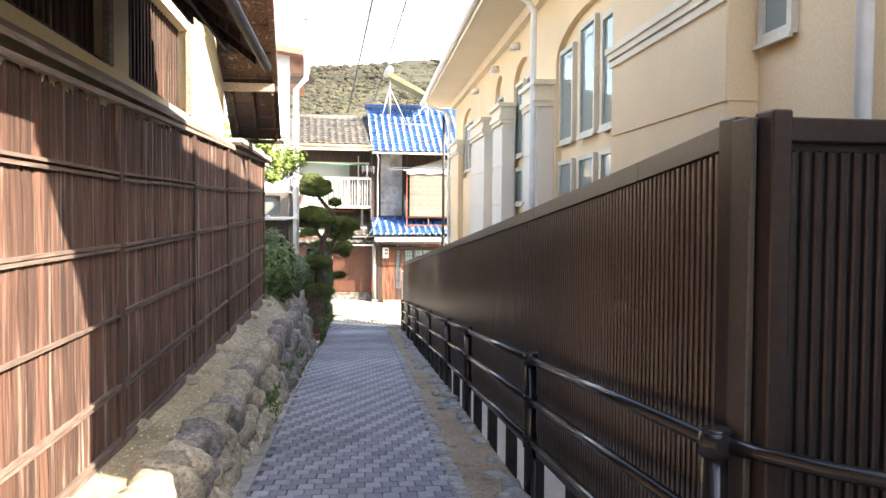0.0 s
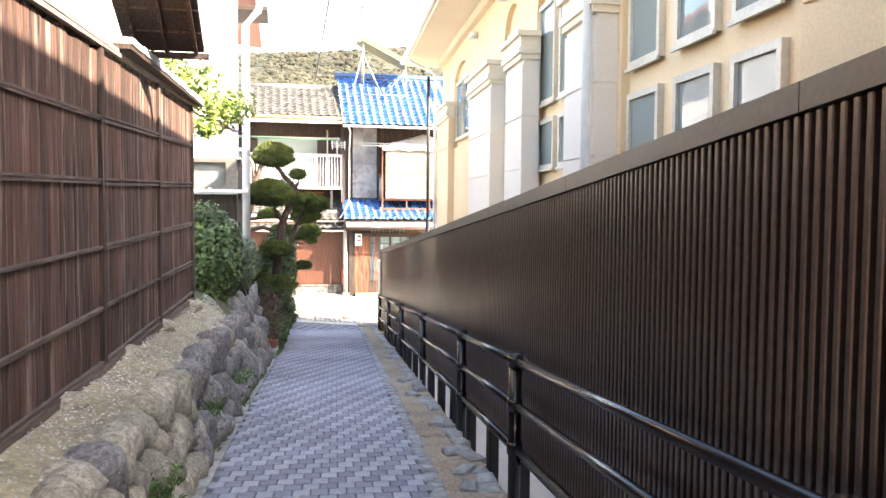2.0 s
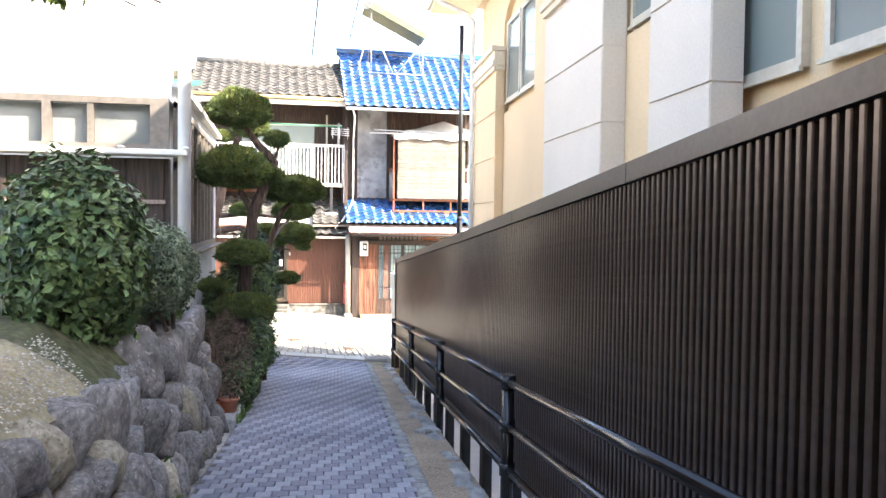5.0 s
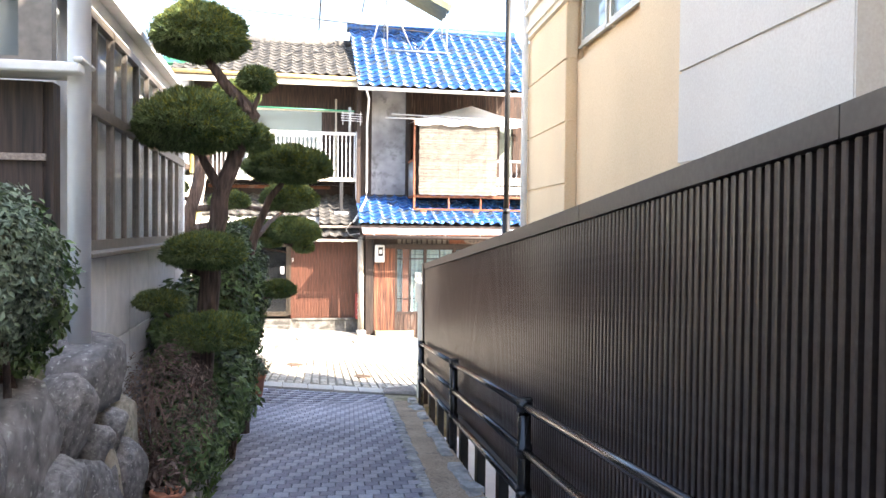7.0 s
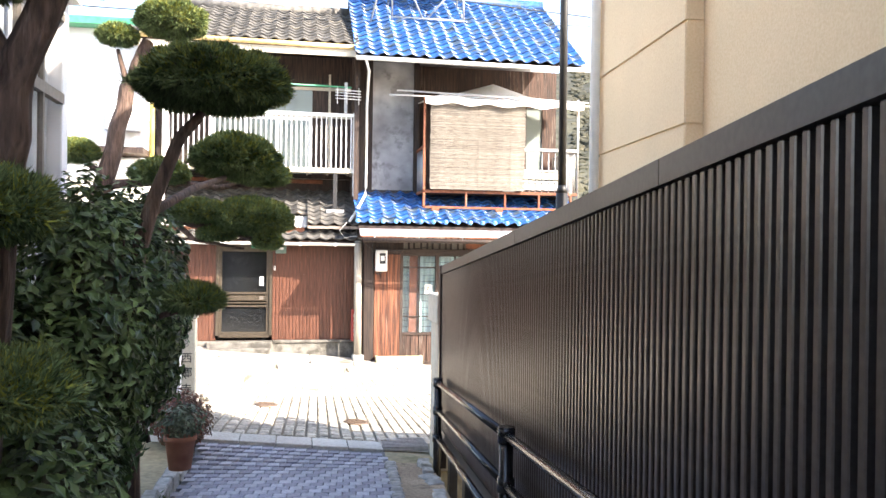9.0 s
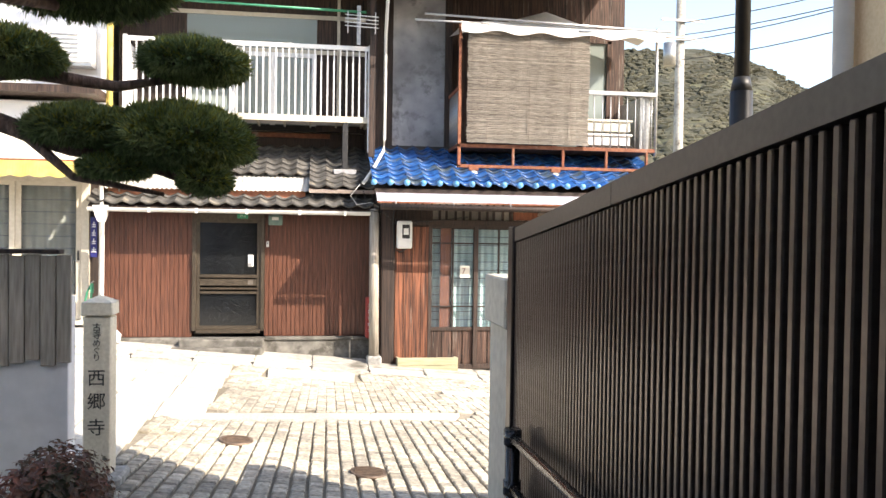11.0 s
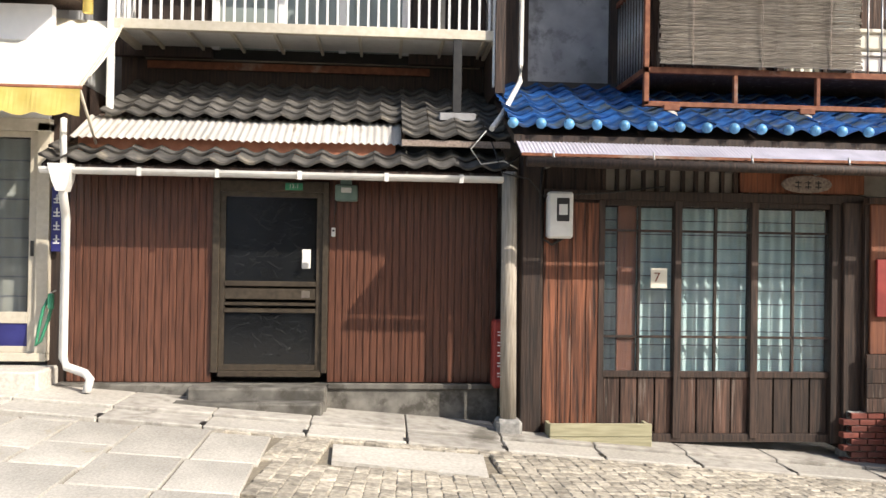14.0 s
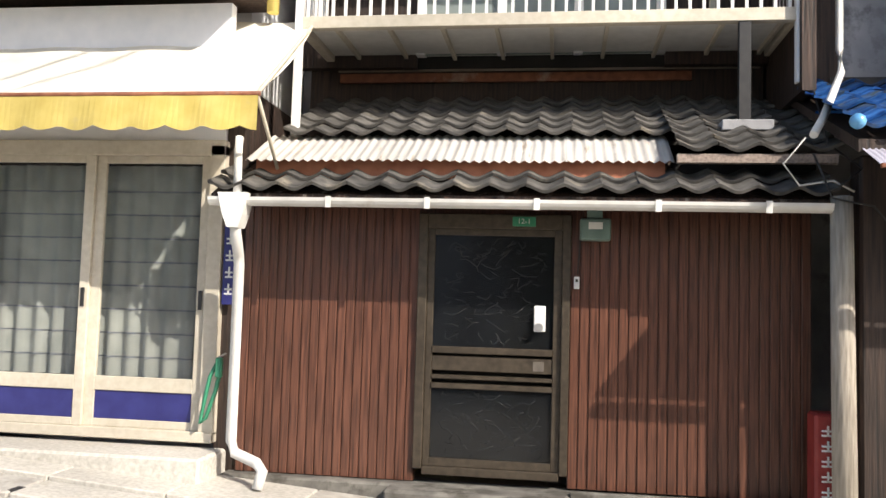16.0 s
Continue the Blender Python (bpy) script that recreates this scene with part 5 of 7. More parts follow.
sash = part("sliding_doors", boxes(SASH_BARS[0], bevel=0.004), DARK_WOOD, blue, "dark timber glazed sliding doors")
for q in SASH_BARS[1:]:
    part("sash_bar", boxes(q, bevel=0.004), DARK_WOOD, sash)
for a, b in ((3.62, 4.30), (4.37, 5.06), (5.13, 5.86)):
    for f in (0.5,):
        xm = a + (b - a) * f
        part("glazing_bar", boxes((xm - 0.012, xm + 0.012, RY - 0.015, RY + 0.02, -1.56, 0.03)), DARK_WOOD, sash)
    for z in (-1.24, -0.22):
        part("glazing_bar", boxes((a, b, RY - 0.015, RY + 0.02, z, z + 0.022)), DARK_WOOD, sash)
    pane = part("pane", boxes((a, b, RY + 0.004, RY + 0.008, -1.56, 0.03)), GLASS, sash)
    pane.visible_shadow = False
    n = 4
    for k in range(n):
        part("lower_panel", boxes((a + (b - a) * k / n + 0.008, a + (b - a) * (k + 1) / n - 0.008, RY + 0.0, RY + 0.02, -2.16, -1.62), bevel=0.003), DARK_WOOD if a > 5 else OLD_WOOD, sash)
part("door_wood", boxes((3.76, 3.94, RY + 0.02, RY + 0.04, -1.56, 0.03)), RED_WOOD, sash)
for k, (a, b) in enumerate(((3.62, 3.78), (3.92, 4.33), (4.36, 5.08), (5.12, 5.88))):
    cv = tagged(new("curtain", mesh_of("curtain", curtain(a, b, RY + 0.13, -1.6, 0.02, seed=k), CURTAIN_BLUE)), "pale blue checked curtain behind the glazed doors", "curtain", "curtains behind the glazed doors")
    for q in range(11):
        z = -1.46 + 0.135 * q
        part("stripe", curtain(a, b, RY + 0.124, z, z + 0.010, seed=k), CURTAIN_LINE, cv)
note = thing("number_card", (4.15, RY, -0.64), "small cream card with a number on the glass", "sign")
part("card", boxes((4.08, 4.24, RY - 0.004, RY - 0.001, -0.76, -0.57), m=None), CANVAS, note)
lettering("7", 0.13, pose(4.14, RY - 0.007, -0.66, 90, 0, 0), RUST, note)
# electricity meter
meter = thing("electricity_meter", (3.16, RY - 0.1, -0.3), "cream electricity meter with a dark dial window", "meter")
part("case", boxes((3.04, 3.28, RY - 0.16, RY - 0.02, -0.30, 0.14), bevel=0.02), PLASTIC_WHITE, meter)
part("dial_window", boxes((3.12, 3.24, RY - 0.166, RY - 0.155, -0.14, 0.08), bevel=0.004), BLACK, meter, "dark dial window")
part("dial", boxes((3.14, 3.22, RY - 0.17, RY - 0.166, -0.08, 0.02)), PAPER, meter)
bm = bmesh.new()
tube(bm, [(3.2, RY - 0.05, -0.3), (3.1, RY - 0.05, -0.36), (3.0, RY - 0.05, -0.3), (2.98, RY - 0.05, 0.1), (3.0, RY - 0.05, 0.4)], 0.012, 6)
part("cable", bm, BLACK, meter)
# plaque, board wall, sign
plaque = thing("name_plaque", (5.58, RY - 0.1, 0.2), "weathered oval wooden name plaque", "sign")
bm = bmesh.new()
pts = [(5.58 + 0.26 * math.cos(a) * (1 if abs(math.cos(a)) < 0.8 else 0.96), 0.265 + 0.085 * math.sin(a)) for a in [2 * math.pi * k / 18 for k in range(18)]]
bm = prism(pts, "y", RY - 0.10, RY - 0.07)
part("board", bm, BATTEN, plaque)
for k in range(3):
    part("character", boxes((5.46 + 0.1 * k, 5.52 + 0.1 * k, RY - 0.104, RY - 0.10, 0.235, 0.245), (5.485 + 0.1 * k, 5.495 + 0.1 * k, RY - 0.104, RY - 0.10, 0.22, 0.30), (5.46 + 0.1 * k, 5.52 + 0.1 * k, RY - 0.104, RY - 0.10, 0.275, 0.285)), INK, plaque)
part("pier_side", boxes((5.96, 6.14, RY - 0.1, RY + 0.3, -2.3, 0.1), bevel=0.008), DARK_WOOD, blue)
for k in range(7):
    part("red_board", boxes((6.18 + 0.17 * k, 6.345 + 0.17 * k, RY - 0.18, RY - 0.15, -1.36, 0.08), bevel=0.004), RED_WOOD, blue)
part("wall_backing", boxes((6.14, 7.36, RY - 0.148, RY + 0.3, -2.35, 0.1)), DARK_WOOD, blue)
for k in range(4):
    part("grey_board", boxes((6.14, 7.38, RY - 0.2, RY - 0.17, -1.92 + 0.14 * k, -1.785 + 0.14 * k), bevel=0.004), OLD_WOOD, blue)
part("board_cap", boxes((6.12, 7.42, RY - 0.24, RY - 0.14, 0.08, 0.14), bevel=0.005), OLD_WOOD, blue)
brick_me = mesh_of("brick", boxes((0, 0.155, 0, 0.09, 0, 0.052), bevel=0.004), BRICK)
part("brick_bed", boxes((6.0, 7.36, RY - 0.16, RY + 0.1, -2.6, -1.92)), KERB, blue)
for j in range(10):
    for k in range(9):
        x = 6.0 + 0.165 * k - (0.08 if j % 2 else 0)
        if x < 5.9 or x > 7.25:
            continue
        ob = new("brick", brick_me)
        ob.location = (x, RY - 0.19, -1.98 - 0.062 * j)
        adopt(ob, blue)
red = thing("red_board_sign", (6.7, RY - 0.2, -0.7), "blank faded red board nailed to the wall", "sign")
part("board", boxes((6.22, 7.18, RY - 0.225, RY - 0.19, -1.0, -0.45), bevel=0.004), RED_PAINT, red)
addr = thing("address_plate", (7.29, RY - 0.2, -0.8), "narrow orange-red address plate with white characters", "sign")
part("plate", boxes((7.24, 7.345, RY - 0.20, RY - 0.185, -1.15, -0.47), bevel=0.004), mat("orange_red_enamel", (0.50, 0.07, 0.03), (0.58, 0.10, 0.05), 10, 0.4, 0.0), addr)
for k in range(4):
    z = -0.62 - 0.1 * k
    part("character", boxes((7.265, 7.32, RY - 0.205, RY - 0.2, z, z + 0.012), (7.265, 7.32, RY - 0.205, RY - 0.2, z + 0.045, z + 0.057), (7.287, 7.298, RY - 0.205, RY - 0.2, z - 0.01, z + 0.065)), PAPER, addr)
lettering("12", 0.07, pose(7.292, RY - 0.203, -1.06, 90, 0, 0), PAPER, addr)
# jar by the brick pier
jar = thing("water_jar", (6.74, 33.88, -2.47), "large brown glazed water jar beside the brick pier", "jar")
prof = ((0.0, 0.0), (0.19, 0.0), (0.23, 0.05), (0.29, 0.3), (0.325, 0.48), (0.33, 0.56), (0.345, 0.60), (0.345, 0.64), (0.30, 0.64), (0.295, 0.58), (0.28, 0.45), (0.0, 0.42))
def lathe(prof, at, seg=28):
    bm = bmesh.new()
    rings = []
    for r_, z in prof:
        rings.append([bm.verts.new((at[0] + r_ * math.cos(2 * math.pi * k / seg), at[1] + r_ * math.sin(2 * math.pi * k / seg), at[2] + z)) for k in range(seg)] if r_ > 0 else [bm.verts.new((at[0], at[1], at[2] + z))])
    for a, b in zip(rings, rings[1:]):
        for k in range(seg):
            j = (k + 1) % seg
            if len(a) == 1:
                f = bm.faces.new((a[0], b[k], b[j]))
            elif len(b) == 1:
                f = bm.faces.new((a[k], a[j], b[0]))
            else:
                f = bm.faces.new((a[k], a[j], b[j], b[k]))
            f.smooth = True
    return bm
part("body", lathe(prof, (6.74, 33.88, -2.47)), POT_GLAZE, jar)
part("dipper", lathe(((0.0, 0.0), (0.05, 0.0), (0.06, 0.07), (0.05, 0.09), (0.0, 0.09)), (6.88, 34.02, -1.84), 12), STEEL, jar)
bm = bmesh.new()
tube(bm, [(7.33, RY - 0.25, 0.0), (7.32, RY - 0.26, -1.0), (7.25, RY - 0.28, -1.6), (7.05, RY - 0.32, -1.74), (6.8, RY - 0.45, -1.80)], 0.014, 8)
solid("garden_hose", bm, CREAM_ALU, "pale hose hanging down the wall into the jar", "hose")
# lower eave: polycarbonate and blue tiles
poly = thing("eave_sheet", (5, 33.8, 0.45), "violet-tinted corrugated plastic sheet along the eave", "sheet")
part("sheet", wavy_sheet(2.68, 7.72, 33.66, 0.42, 34.15, 0.66, 0.035, 0.006), POLY, poly)
part("edge_strip", boxes((2.68, 7.72, 33.63, 33.66, 0.395, 0.42)), RUST, poly)
for k in range(6):
    bm = bmesh.new()
    x = 2.95 + 0.88 * k
    tube(bm, [(x, 33.6, 0.44), (x, 33.58, 0.36), (x + 0.03, 33.66, 0.33), (x + 0.06, 34.3, 0.36)], 0.010, 6)
    part("bracket", bm, STEEL, poly)
bm = bmesh.new()
tube(bm, [(2.72, 33.6, 0.34), (7.70, 33.6, 0.32)], 0.045, 10)
part("gutter_bar", bm, DARK_WOOD, poly)
bm = bmesh.new()
tube(bm, [(7.62, 33.6, 0.34), (7.62, 33.62, 0.16), (7.5, 33.9, 0.06), (7.45, 34.2, 0.02)], 0.05, 10)
part("outlet", bm, DARK_WOOD, poly)
part("roof_boarding", prism([(33.95, 0.62), (35.8, 1.40), (35.8, 1.34), (33.95, 0.54)], "x", 2.66, 7.45), DARK_WOOD, blue)
low_blue = part("lower_tiles", boxes((2.66, 7.45, 34.8, 34.82, 0.98, 1.0)), BLUE_TILE, blue)
tile_roof(low_blue, 2.62, 7.46, 33.92, 0.67, 35.75, 1.43, 0.255, 0.23, 0.055, BLUE_TILE)
nose = bmesh.new()
bmesh.ops.create_icosphere(nose, subdivisions=2, radius=0.05)
for f in nose.faces:
    f.smooth = True
nose_me = mesh_of("tile_end", nose, mat("worn_blue_tile_end", (0.06, 0.22, 0.45), (0.14, 0.36, 0.58), 12, 0.3, 0.1, rand=0.2))
for k in range(19):
    ob = new("tile_end", nose_me)
    ob.location = (2.62 + 4.84 * (k + 0.03) / 19 + 0.012, 33.90, 0.72)
    adopt(ob, low_blue)
# upper walls
part("grey_wall", boxes((3.06, 3.98, 35.70, 35.80, 1.46, 4.3)), MORTAR, blue, "smooth grey cement wall")
part("upper_column", boxes((2.74, 3.06, 35.62, 35.82, 1.2, 4.3), (3.98, 4.1, 35.62, 35.82, 1.2, 4.3)), DARK_WOOD, blue)
part("upper_wall", boxes((4.1, 7.35, 35.9, 36.0, 1.3, 4.3)), OLD_WOOD, blue)
part("floor_edge", boxes((3.0, 7.35, 35.6, 35.7, 1.2, 1.46)), BLACK, blue)
uw = part("upper_window", boxes((6.0, 6.08, 35.82, 35.9, 1.5, 3.5), (6.55, 6.62, 35.82, 35.9, 1.5, 3.5), (7.0, 7.08, 35.82, 35.9, 1.5, 3.5), (6.0, 7.08, 35.82, 35.9, 3.45, 3.52)), OLD_WOOD, blue)
part("pane", boxes((6.08, 7.0, 35.86, 35.865, 1.5, 3.45)), SKY_GLASS, uw)
part("curtain", curtain(6.08, 6.5, 35.84, 1.6, 3.4, seed=5), CANVAS, uw)
# rusty balcony
rb = part("balcony_frame", boxes((4.04, 4.09, 34.56, 34.62, 1.04, 3.36), (4.04, 7.42, 34.56, 34.62, 1.36, 1.42), (4.04, 7.30, 34.56, 34.62, 1.03, 1.08), (4.04, 4.09, 34.62, 35.8, 1.36, 1.42), (7.37, 7.42, 34.62, 35.8, 1.36, 1.42), (4.95, 4.99, 34.56, 34.61, 1.08, 1.36), (5.8, 5.84, 34.56, 34.61, 1.08, 1.36), (6.55, 6.59, 34.56, 34.61, 1.08, 1.36), (7.26, 7.30, 34.56, 34.61, 1.03, 1.36), (4.04, 4.09, 34.62, 35.8, 2.3, 2.36), bevel=0.004), RUST, blue, "rust-red steel balcony frame")
part("deck", boxes((4.09, 7.38, 34.62, 35.8, 1.37, 1.40)), OLD_WOOD, rb)
for x in (4.22, 5.6, 6.98):
    part("foot", boxes((x, x + 0.16, 34.5, 34.66, 0.98, 1.04), bevel=0.006), RUST, rb)
    part("foot_block", lathe(((0.0, 0.0), (0.10, 0.0), (0.07, 0.10), (0.0, 0.10)), (x + 0.08, 34.58, 0.9), 10), CONCRETE, rb)
part("top_rail", boxes((6.1, 7.44, 34.55, 34.62, 2.30, 2.37), (7.38, 7.44, 34.62, 35.8, 2.30, 2.37), bevel=0.005), STEEL, rb)
bb = bmesh.new()
tube(bb, [(0, 0, 0), (0, 0, 0.9)], 0.010, 6)
bb_me = mesh_of("baluster", bb, STEEL)
for k in range(9):
    ob = new("baluster", bb_me)
    ob.location = (6.2 + 0.145 * k, 34.585, 1.41)
    adopt(ob, rb)
for k in range(11):
    for x in (4.065, 7.40):
        ob = new("baluster", bb_me)
        ob.location = (x, 34.68 + 0.1 * k, 1.41)
        adopt(ob, rb)
part("tall_post", tubes([(7.43, 34.58, 1.3), (7.43, 34.58, 3.45)], r=0.025), STEEL, rb)
part("cross_pole", tubes([(3.45, 34.4, 3.45), (7.6, 34.4, 3.36)], [(3.3, 34.45, 3.36), (4.4, 34.45, 3.36)], [(6.0, 34.4, 3.3), (7.9, 34.5, 3.3)], r=0.018), STEEL, rb)
for k, z in enumerate((1.62, 1.86)):
    st = thing("storage_box", (6.7, 34.9, z - 0.1), "pale storage box stacked on the rusty balcony", "box", "boxes on the balcony")
    part("tray", boxes((6.25, 7.05, 34.75, 35.2, z - 0.14, z + 0.02), bevel=0.01), (CLOTH_WHITE, CANVAS)[k], st)
    part("lid", boxes((6.22, 7.08, 34.72, 35.22, z + 0.02, z + 0.06), bevel=0.006), (CLOTH_WHITE, CANVAS)[k], st)
st = thing("storage_box", (6.7, 34.95, 1.42), "dark crate under the pale boxes on the balcony", "box", "boxes on the balcony")
part("crate", boxes((6.2, 7.1, 34.72, 35.25, 1.40, 1.48)), DARK_WOOD, st)
part("wash_panel", boxes((7.2, 7.36, 34.7, 35.7, 1.42, 2.3)), STEEL, rb)
# reed blind
bl = thing("reed_blind", (5.2, 34.5, 1.45), "frayed grey-brown reed blind hung over the balcony front", "blind")
reed = bmesh.new()
r = random.Random(2)
nseg = 24
prev = None
for k in range(nseg + 1):
    x = -1.03 + 2.06 * k / nseg
    z = r.uniform(-0.004, 0.004)
    ring = [reed.verts.new((x, r.uniform(-0.004, 0.0), z - 0.0068)), reed.verts.new((x, -0.012, z)), reed.verts.new((x, 0.0, z + 0.0068)), reed.verts.new((x, 0.004, z))]
    if prev:
        for c in range(4):
            reed.faces.new((prev[c], prev[(c + 1) % 4], ring[(c + 1) % 4], ring[c]))
    prev = ring
reed_me = mesh_of("reed", reed, BLIND)
nr = 145
for k in range(nr):
    f = k / (nr - 1)
    ob = new("reed", reed_me)
    ob.matrix_world = Matrix.LocRotScale((5.20 + r.uniform(-0.012, 0.012), 34.50 + 0.02 * math.sin(f * 7), 1.44 + f * 1.9), Euler((0, r.uniform(-0.003, 0.003), 0)), (1 + r.uniform(-0.012, 0.004), 1, 1))
    adopt(ob, bl)
for x in (4.5, 5.2, 5.9):
    part("cord", boxes((x, x + 0.006, 34.478, 34.484, 1.42, 3.36)), BATTEN, bl)
# sheeting over the balcony
aw = thing("awning_sheet", (5.7, 34.9, 3.4), "sagging white sheeting over the rusty balcony", "awning")
bm = bmesh.new()
grid = []
for j in range(9):
    row = []
    for k in range(25):
        u, v = k / 24, j / 8
        x = 4.05 + 3.45 * u
        rise = 0.62 * (1 - abs(u - 0.5) / 0.5 * 0.85) * v + 0.05 * math.sin(u * 14) * (1 - v)
        row.append(bm.verts.new((x, 34.42 + 1.2 * v, 3.30 + rise + 0.10 * math.sin(v * 3.1) * math.sin(u * 9))))
    grid.append(row)
for a, b in zip(grid, grid[1:]):
    for k in range(24):
        f = bm.faces.new((a[k], a[k + 1], b[k + 1], b[k]))
        f.smooth = True
part("sheet", bm, CLOTH_WHITE, aw)
bm = bmesh.new()
ra = [[bm.verts.new((4.05 + 3.45 * k / 40, 34.40 - 0.01 * math.sin(k), 3.33 - d * (0.12 + 0.03 * math.sin(k * 0.7)))) for k in range(41)] for d in (0, 1)]
for k in range(40):
    bm.faces.new((ra[0][k], ra[0][k + 1], ra[1][k + 1], ra[1][k]))
part("valance", bm, CLOTH_WHITE, aw)
# upper blue roof
part("roof_deck", prism([(34.2, 4.06), (37.5, 6.2), (40.5, 4.3), (40.5, 4.2), (37.5, 6.08), (34.2, 3.98)], "x", 2.6, 7.4), DARK_WOOD, blue)
top_blue = part("upper_tiles", boxes((2.6, 7.4, 36, 36.02, 5.2, 5.24)), BLUE_TILE, blue)
tile_roof(top_blue, 2.56, 7.42, 34.15, 4.08, 37.45, 6.22, 0.27, 0.27, 0.06, BLUE_TILE)
bm = bmesh.new()
tube(bm, [(2.5, 37.5, 6.30), (7.45, 37.5, 6.30)], 0.13, 10)
part("ridge", bm, BLUE_TILE, blue)
bm = bmesh.new()
tube(bm, [(2.58, 34.12, 4.02), (7.5, 34.12, 4.0)], 0.045, 8)
part("gutter", bm, CLOTH_WHITE, blue)
bm = bmesh.new()
tube(bm, [(2.78, 34.12, 4.0), (2.86, 34.3, 3.8), (2.88, 35.0, 3.2), (2.88, 35.0, 1.5), (2.86, 34.9, 1.3), (2.62, 34.5, 0.88), (2.5, 34.3, 0.72)], 0.028, 8)
part("downpipe", bm, PLASTIC_WHITE, blue)
# solar water heater
sol = thing("solar_heater", (4.4, 36.4, 5.6), "old solar water heater on a steel frame on the blue roof", "solar heater")
OLIVE_PANEL = mat("dull_olive_panel", (0.075, 0.085, 0.045), (0.13, 0.14, 0.08), 6, 0.5, 0.1)
part("panel", prism([(3.39, 7.70), (5.30, 6.70), (5.22, 6.55), (3.30, 7.50)], "y", 36.0, 37.2), OLIVE_PANEL, sol)
bm = bmesh.new()
tube(bm, [(3.35, 36.0, 7.55), (3.6, 37.2, 7.95)], 0.17, 14)
part("tank", bm, STEEL, sol)
for a, b in (((3.5, 36.0, 5.3), (3.5, 36.1, 7.45)), ((3.5, 36.9, 5.9), (3.6, 36.9, 7.6)), ((5.15, 36.0, 5.3), (5.15, 36.1, 6.6)), ((5.15, 36.9, 5.9), (5.2, 36.9, 6.8)), ((3.5, 36.0, 5.4), (5.15, 36.0, 5.4)), ((3.5, 36.0, 7.1), (3.0, 35.8, 5.2)), ((3.5, 36.0, 6.9), (4.2, 36.0, 5.4)), ((5.15, 36.0, 6.4), (4.3, 36.0, 5.4))):
    part("strut", tubes([a, b], r=0.022), STEEL, sol)

# ---- shop with an awning ----
shop = thing("corner_shop", (-3, 36, -1.7), "shop with cream sliding doors and dark blue lower panels", "house")
part("rear_volume", boxes((-6.5, -1.8, 35.4, 39, -1.9, 4.6)), WHITE_WALL, shop)
part("shop_wall", boxes((-6.5, -5.7, WY, WY + 0.1, -1.7, 1.9), (-5.7, -1.75, WY, WY + 0.1, 0.70, 1.9)), WHITE_WALL, shop)
sf = part("door_frame", boxes((-1.84, -1.72, WY - 0.06, WY + 0.06, -1.5, 0.74), (-5.7, -1.72, WY - 0.06, WY + 0.06, 0.66, 0.78), (-5.7, -1.72, WY - 0.08, WY + 0.06, -1.56, -1.48), bevel=0.005), CREAM_ALU, shop, "cream aluminium door frame")
for k in range(4):
    a, b = -1.84 - 0.97 * (k + 1), -1.84 - 0.97 * k
    yo = -0.03 if k % 2 else 0.0
    lf = part("door_leaf", boxes((a, a + 0.08, WY - 0.02 + yo, WY + 0.02 + yo, -1.48, 0.66), (b - 0.08, b, WY - 0.02 + yo, WY + 0.02 + yo, -1.48, 0.66), (a + 0.08, b - 0.08, WY - 0.02 + yo, WY + 0.02 + yo, -1.20, -1.09), (a + 0.08, b - 0.08, WY - 0.02 + yo, WY + 0.02 + yo, -1.48, -1.42), (a + 0.08, b - 0.08, WY - 0.02 + yo, WY + 0.02 + yo, 0.6, 0.66), bevel=0.004), CREAM_ALU, shop)
    pn = part("pane", boxes((a + 0.08, b - 0.08, WY + yo, WY + 0.004 + yo, -1.09, 0.6)), GLASS, lf)
    pn.visible_shadow = False
    part("lower_panel", boxes((a + 0.08, b - 0.08, WY - 0.005 + yo, WY + 0.01 + yo, -1.42, -1.20)), BLUE_PANEL, lf, "dark blue lower panel")
    part("pull", boxes((b - 0.06, b - 0.03, WY - 0.03 + yo, WY - 0.02 + yo, -0.55, -0.40)), BLACK, lf)
    cv = tagged(new("curtain", mesh_of("curtain", curtain(a, b, WY + 0.12, -1.1, 0.6, 0.16, 0.03, seed=k + 11), CURTAIN_GREY)), "grey striped curtain behind the shop doors", "curtain", "curtains behind the shop doors")
    for q in range(8):
        z = -0.95 + 0.19 * q
        part("stripe", curtain(a, b, WY + 0.113, z, z + 0.012, 0.16, 0.03, seed=k + 11), CURTAIN_LINE, cv)
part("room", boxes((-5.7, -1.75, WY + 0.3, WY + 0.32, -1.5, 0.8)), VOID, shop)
part("threshold", boxes((-6.5, -1.62, WY - 0.5, WY, -1.95, -1.60), bevel=0.02), SLAB, shop, "pale concrete threshold")
awn = thing("shop_awning", (-3, 34.6, 0.9), "sun-bleached canvas awning with a scalloped yellow valance", "awning")
bm = bmesh.new()
g = []
for j in range(7):
    v = j / 6
    g.append([bm.verts.new((-6.0 + 4.85 * k / 30, 33.95 + 1.25 * v, 0.93 + 0.93 * v - 0.06 * math.sin(v * 3.14) + 0.01 * math.sin(k * 1.3 + j))) for k in range(31)])
for a, b in zip(g, g[1:]):
    for k in range(30):
        f = bm.faces.new((a[k], a[k + 1], b[k + 1], b[k]))
        f.smooth = True
part("canopy", bm, CANVAS, awn, "bleached canvas canopy")
bm = bmesh.new()
n = 120
lo = [bm.verts.new((-6.0 + 4.85 * k / n, 33.94 + 0.012 * math.sin(k * 0.6), 0.71 - 0.035 * abs(math.sin(k * math.pi / 6.5)))) for k in range(n + 1)]
hi = [bm.verts.new((-6.0 + 4.85 * k / n, 33.95, 0.93)) for k in range(n + 1)]
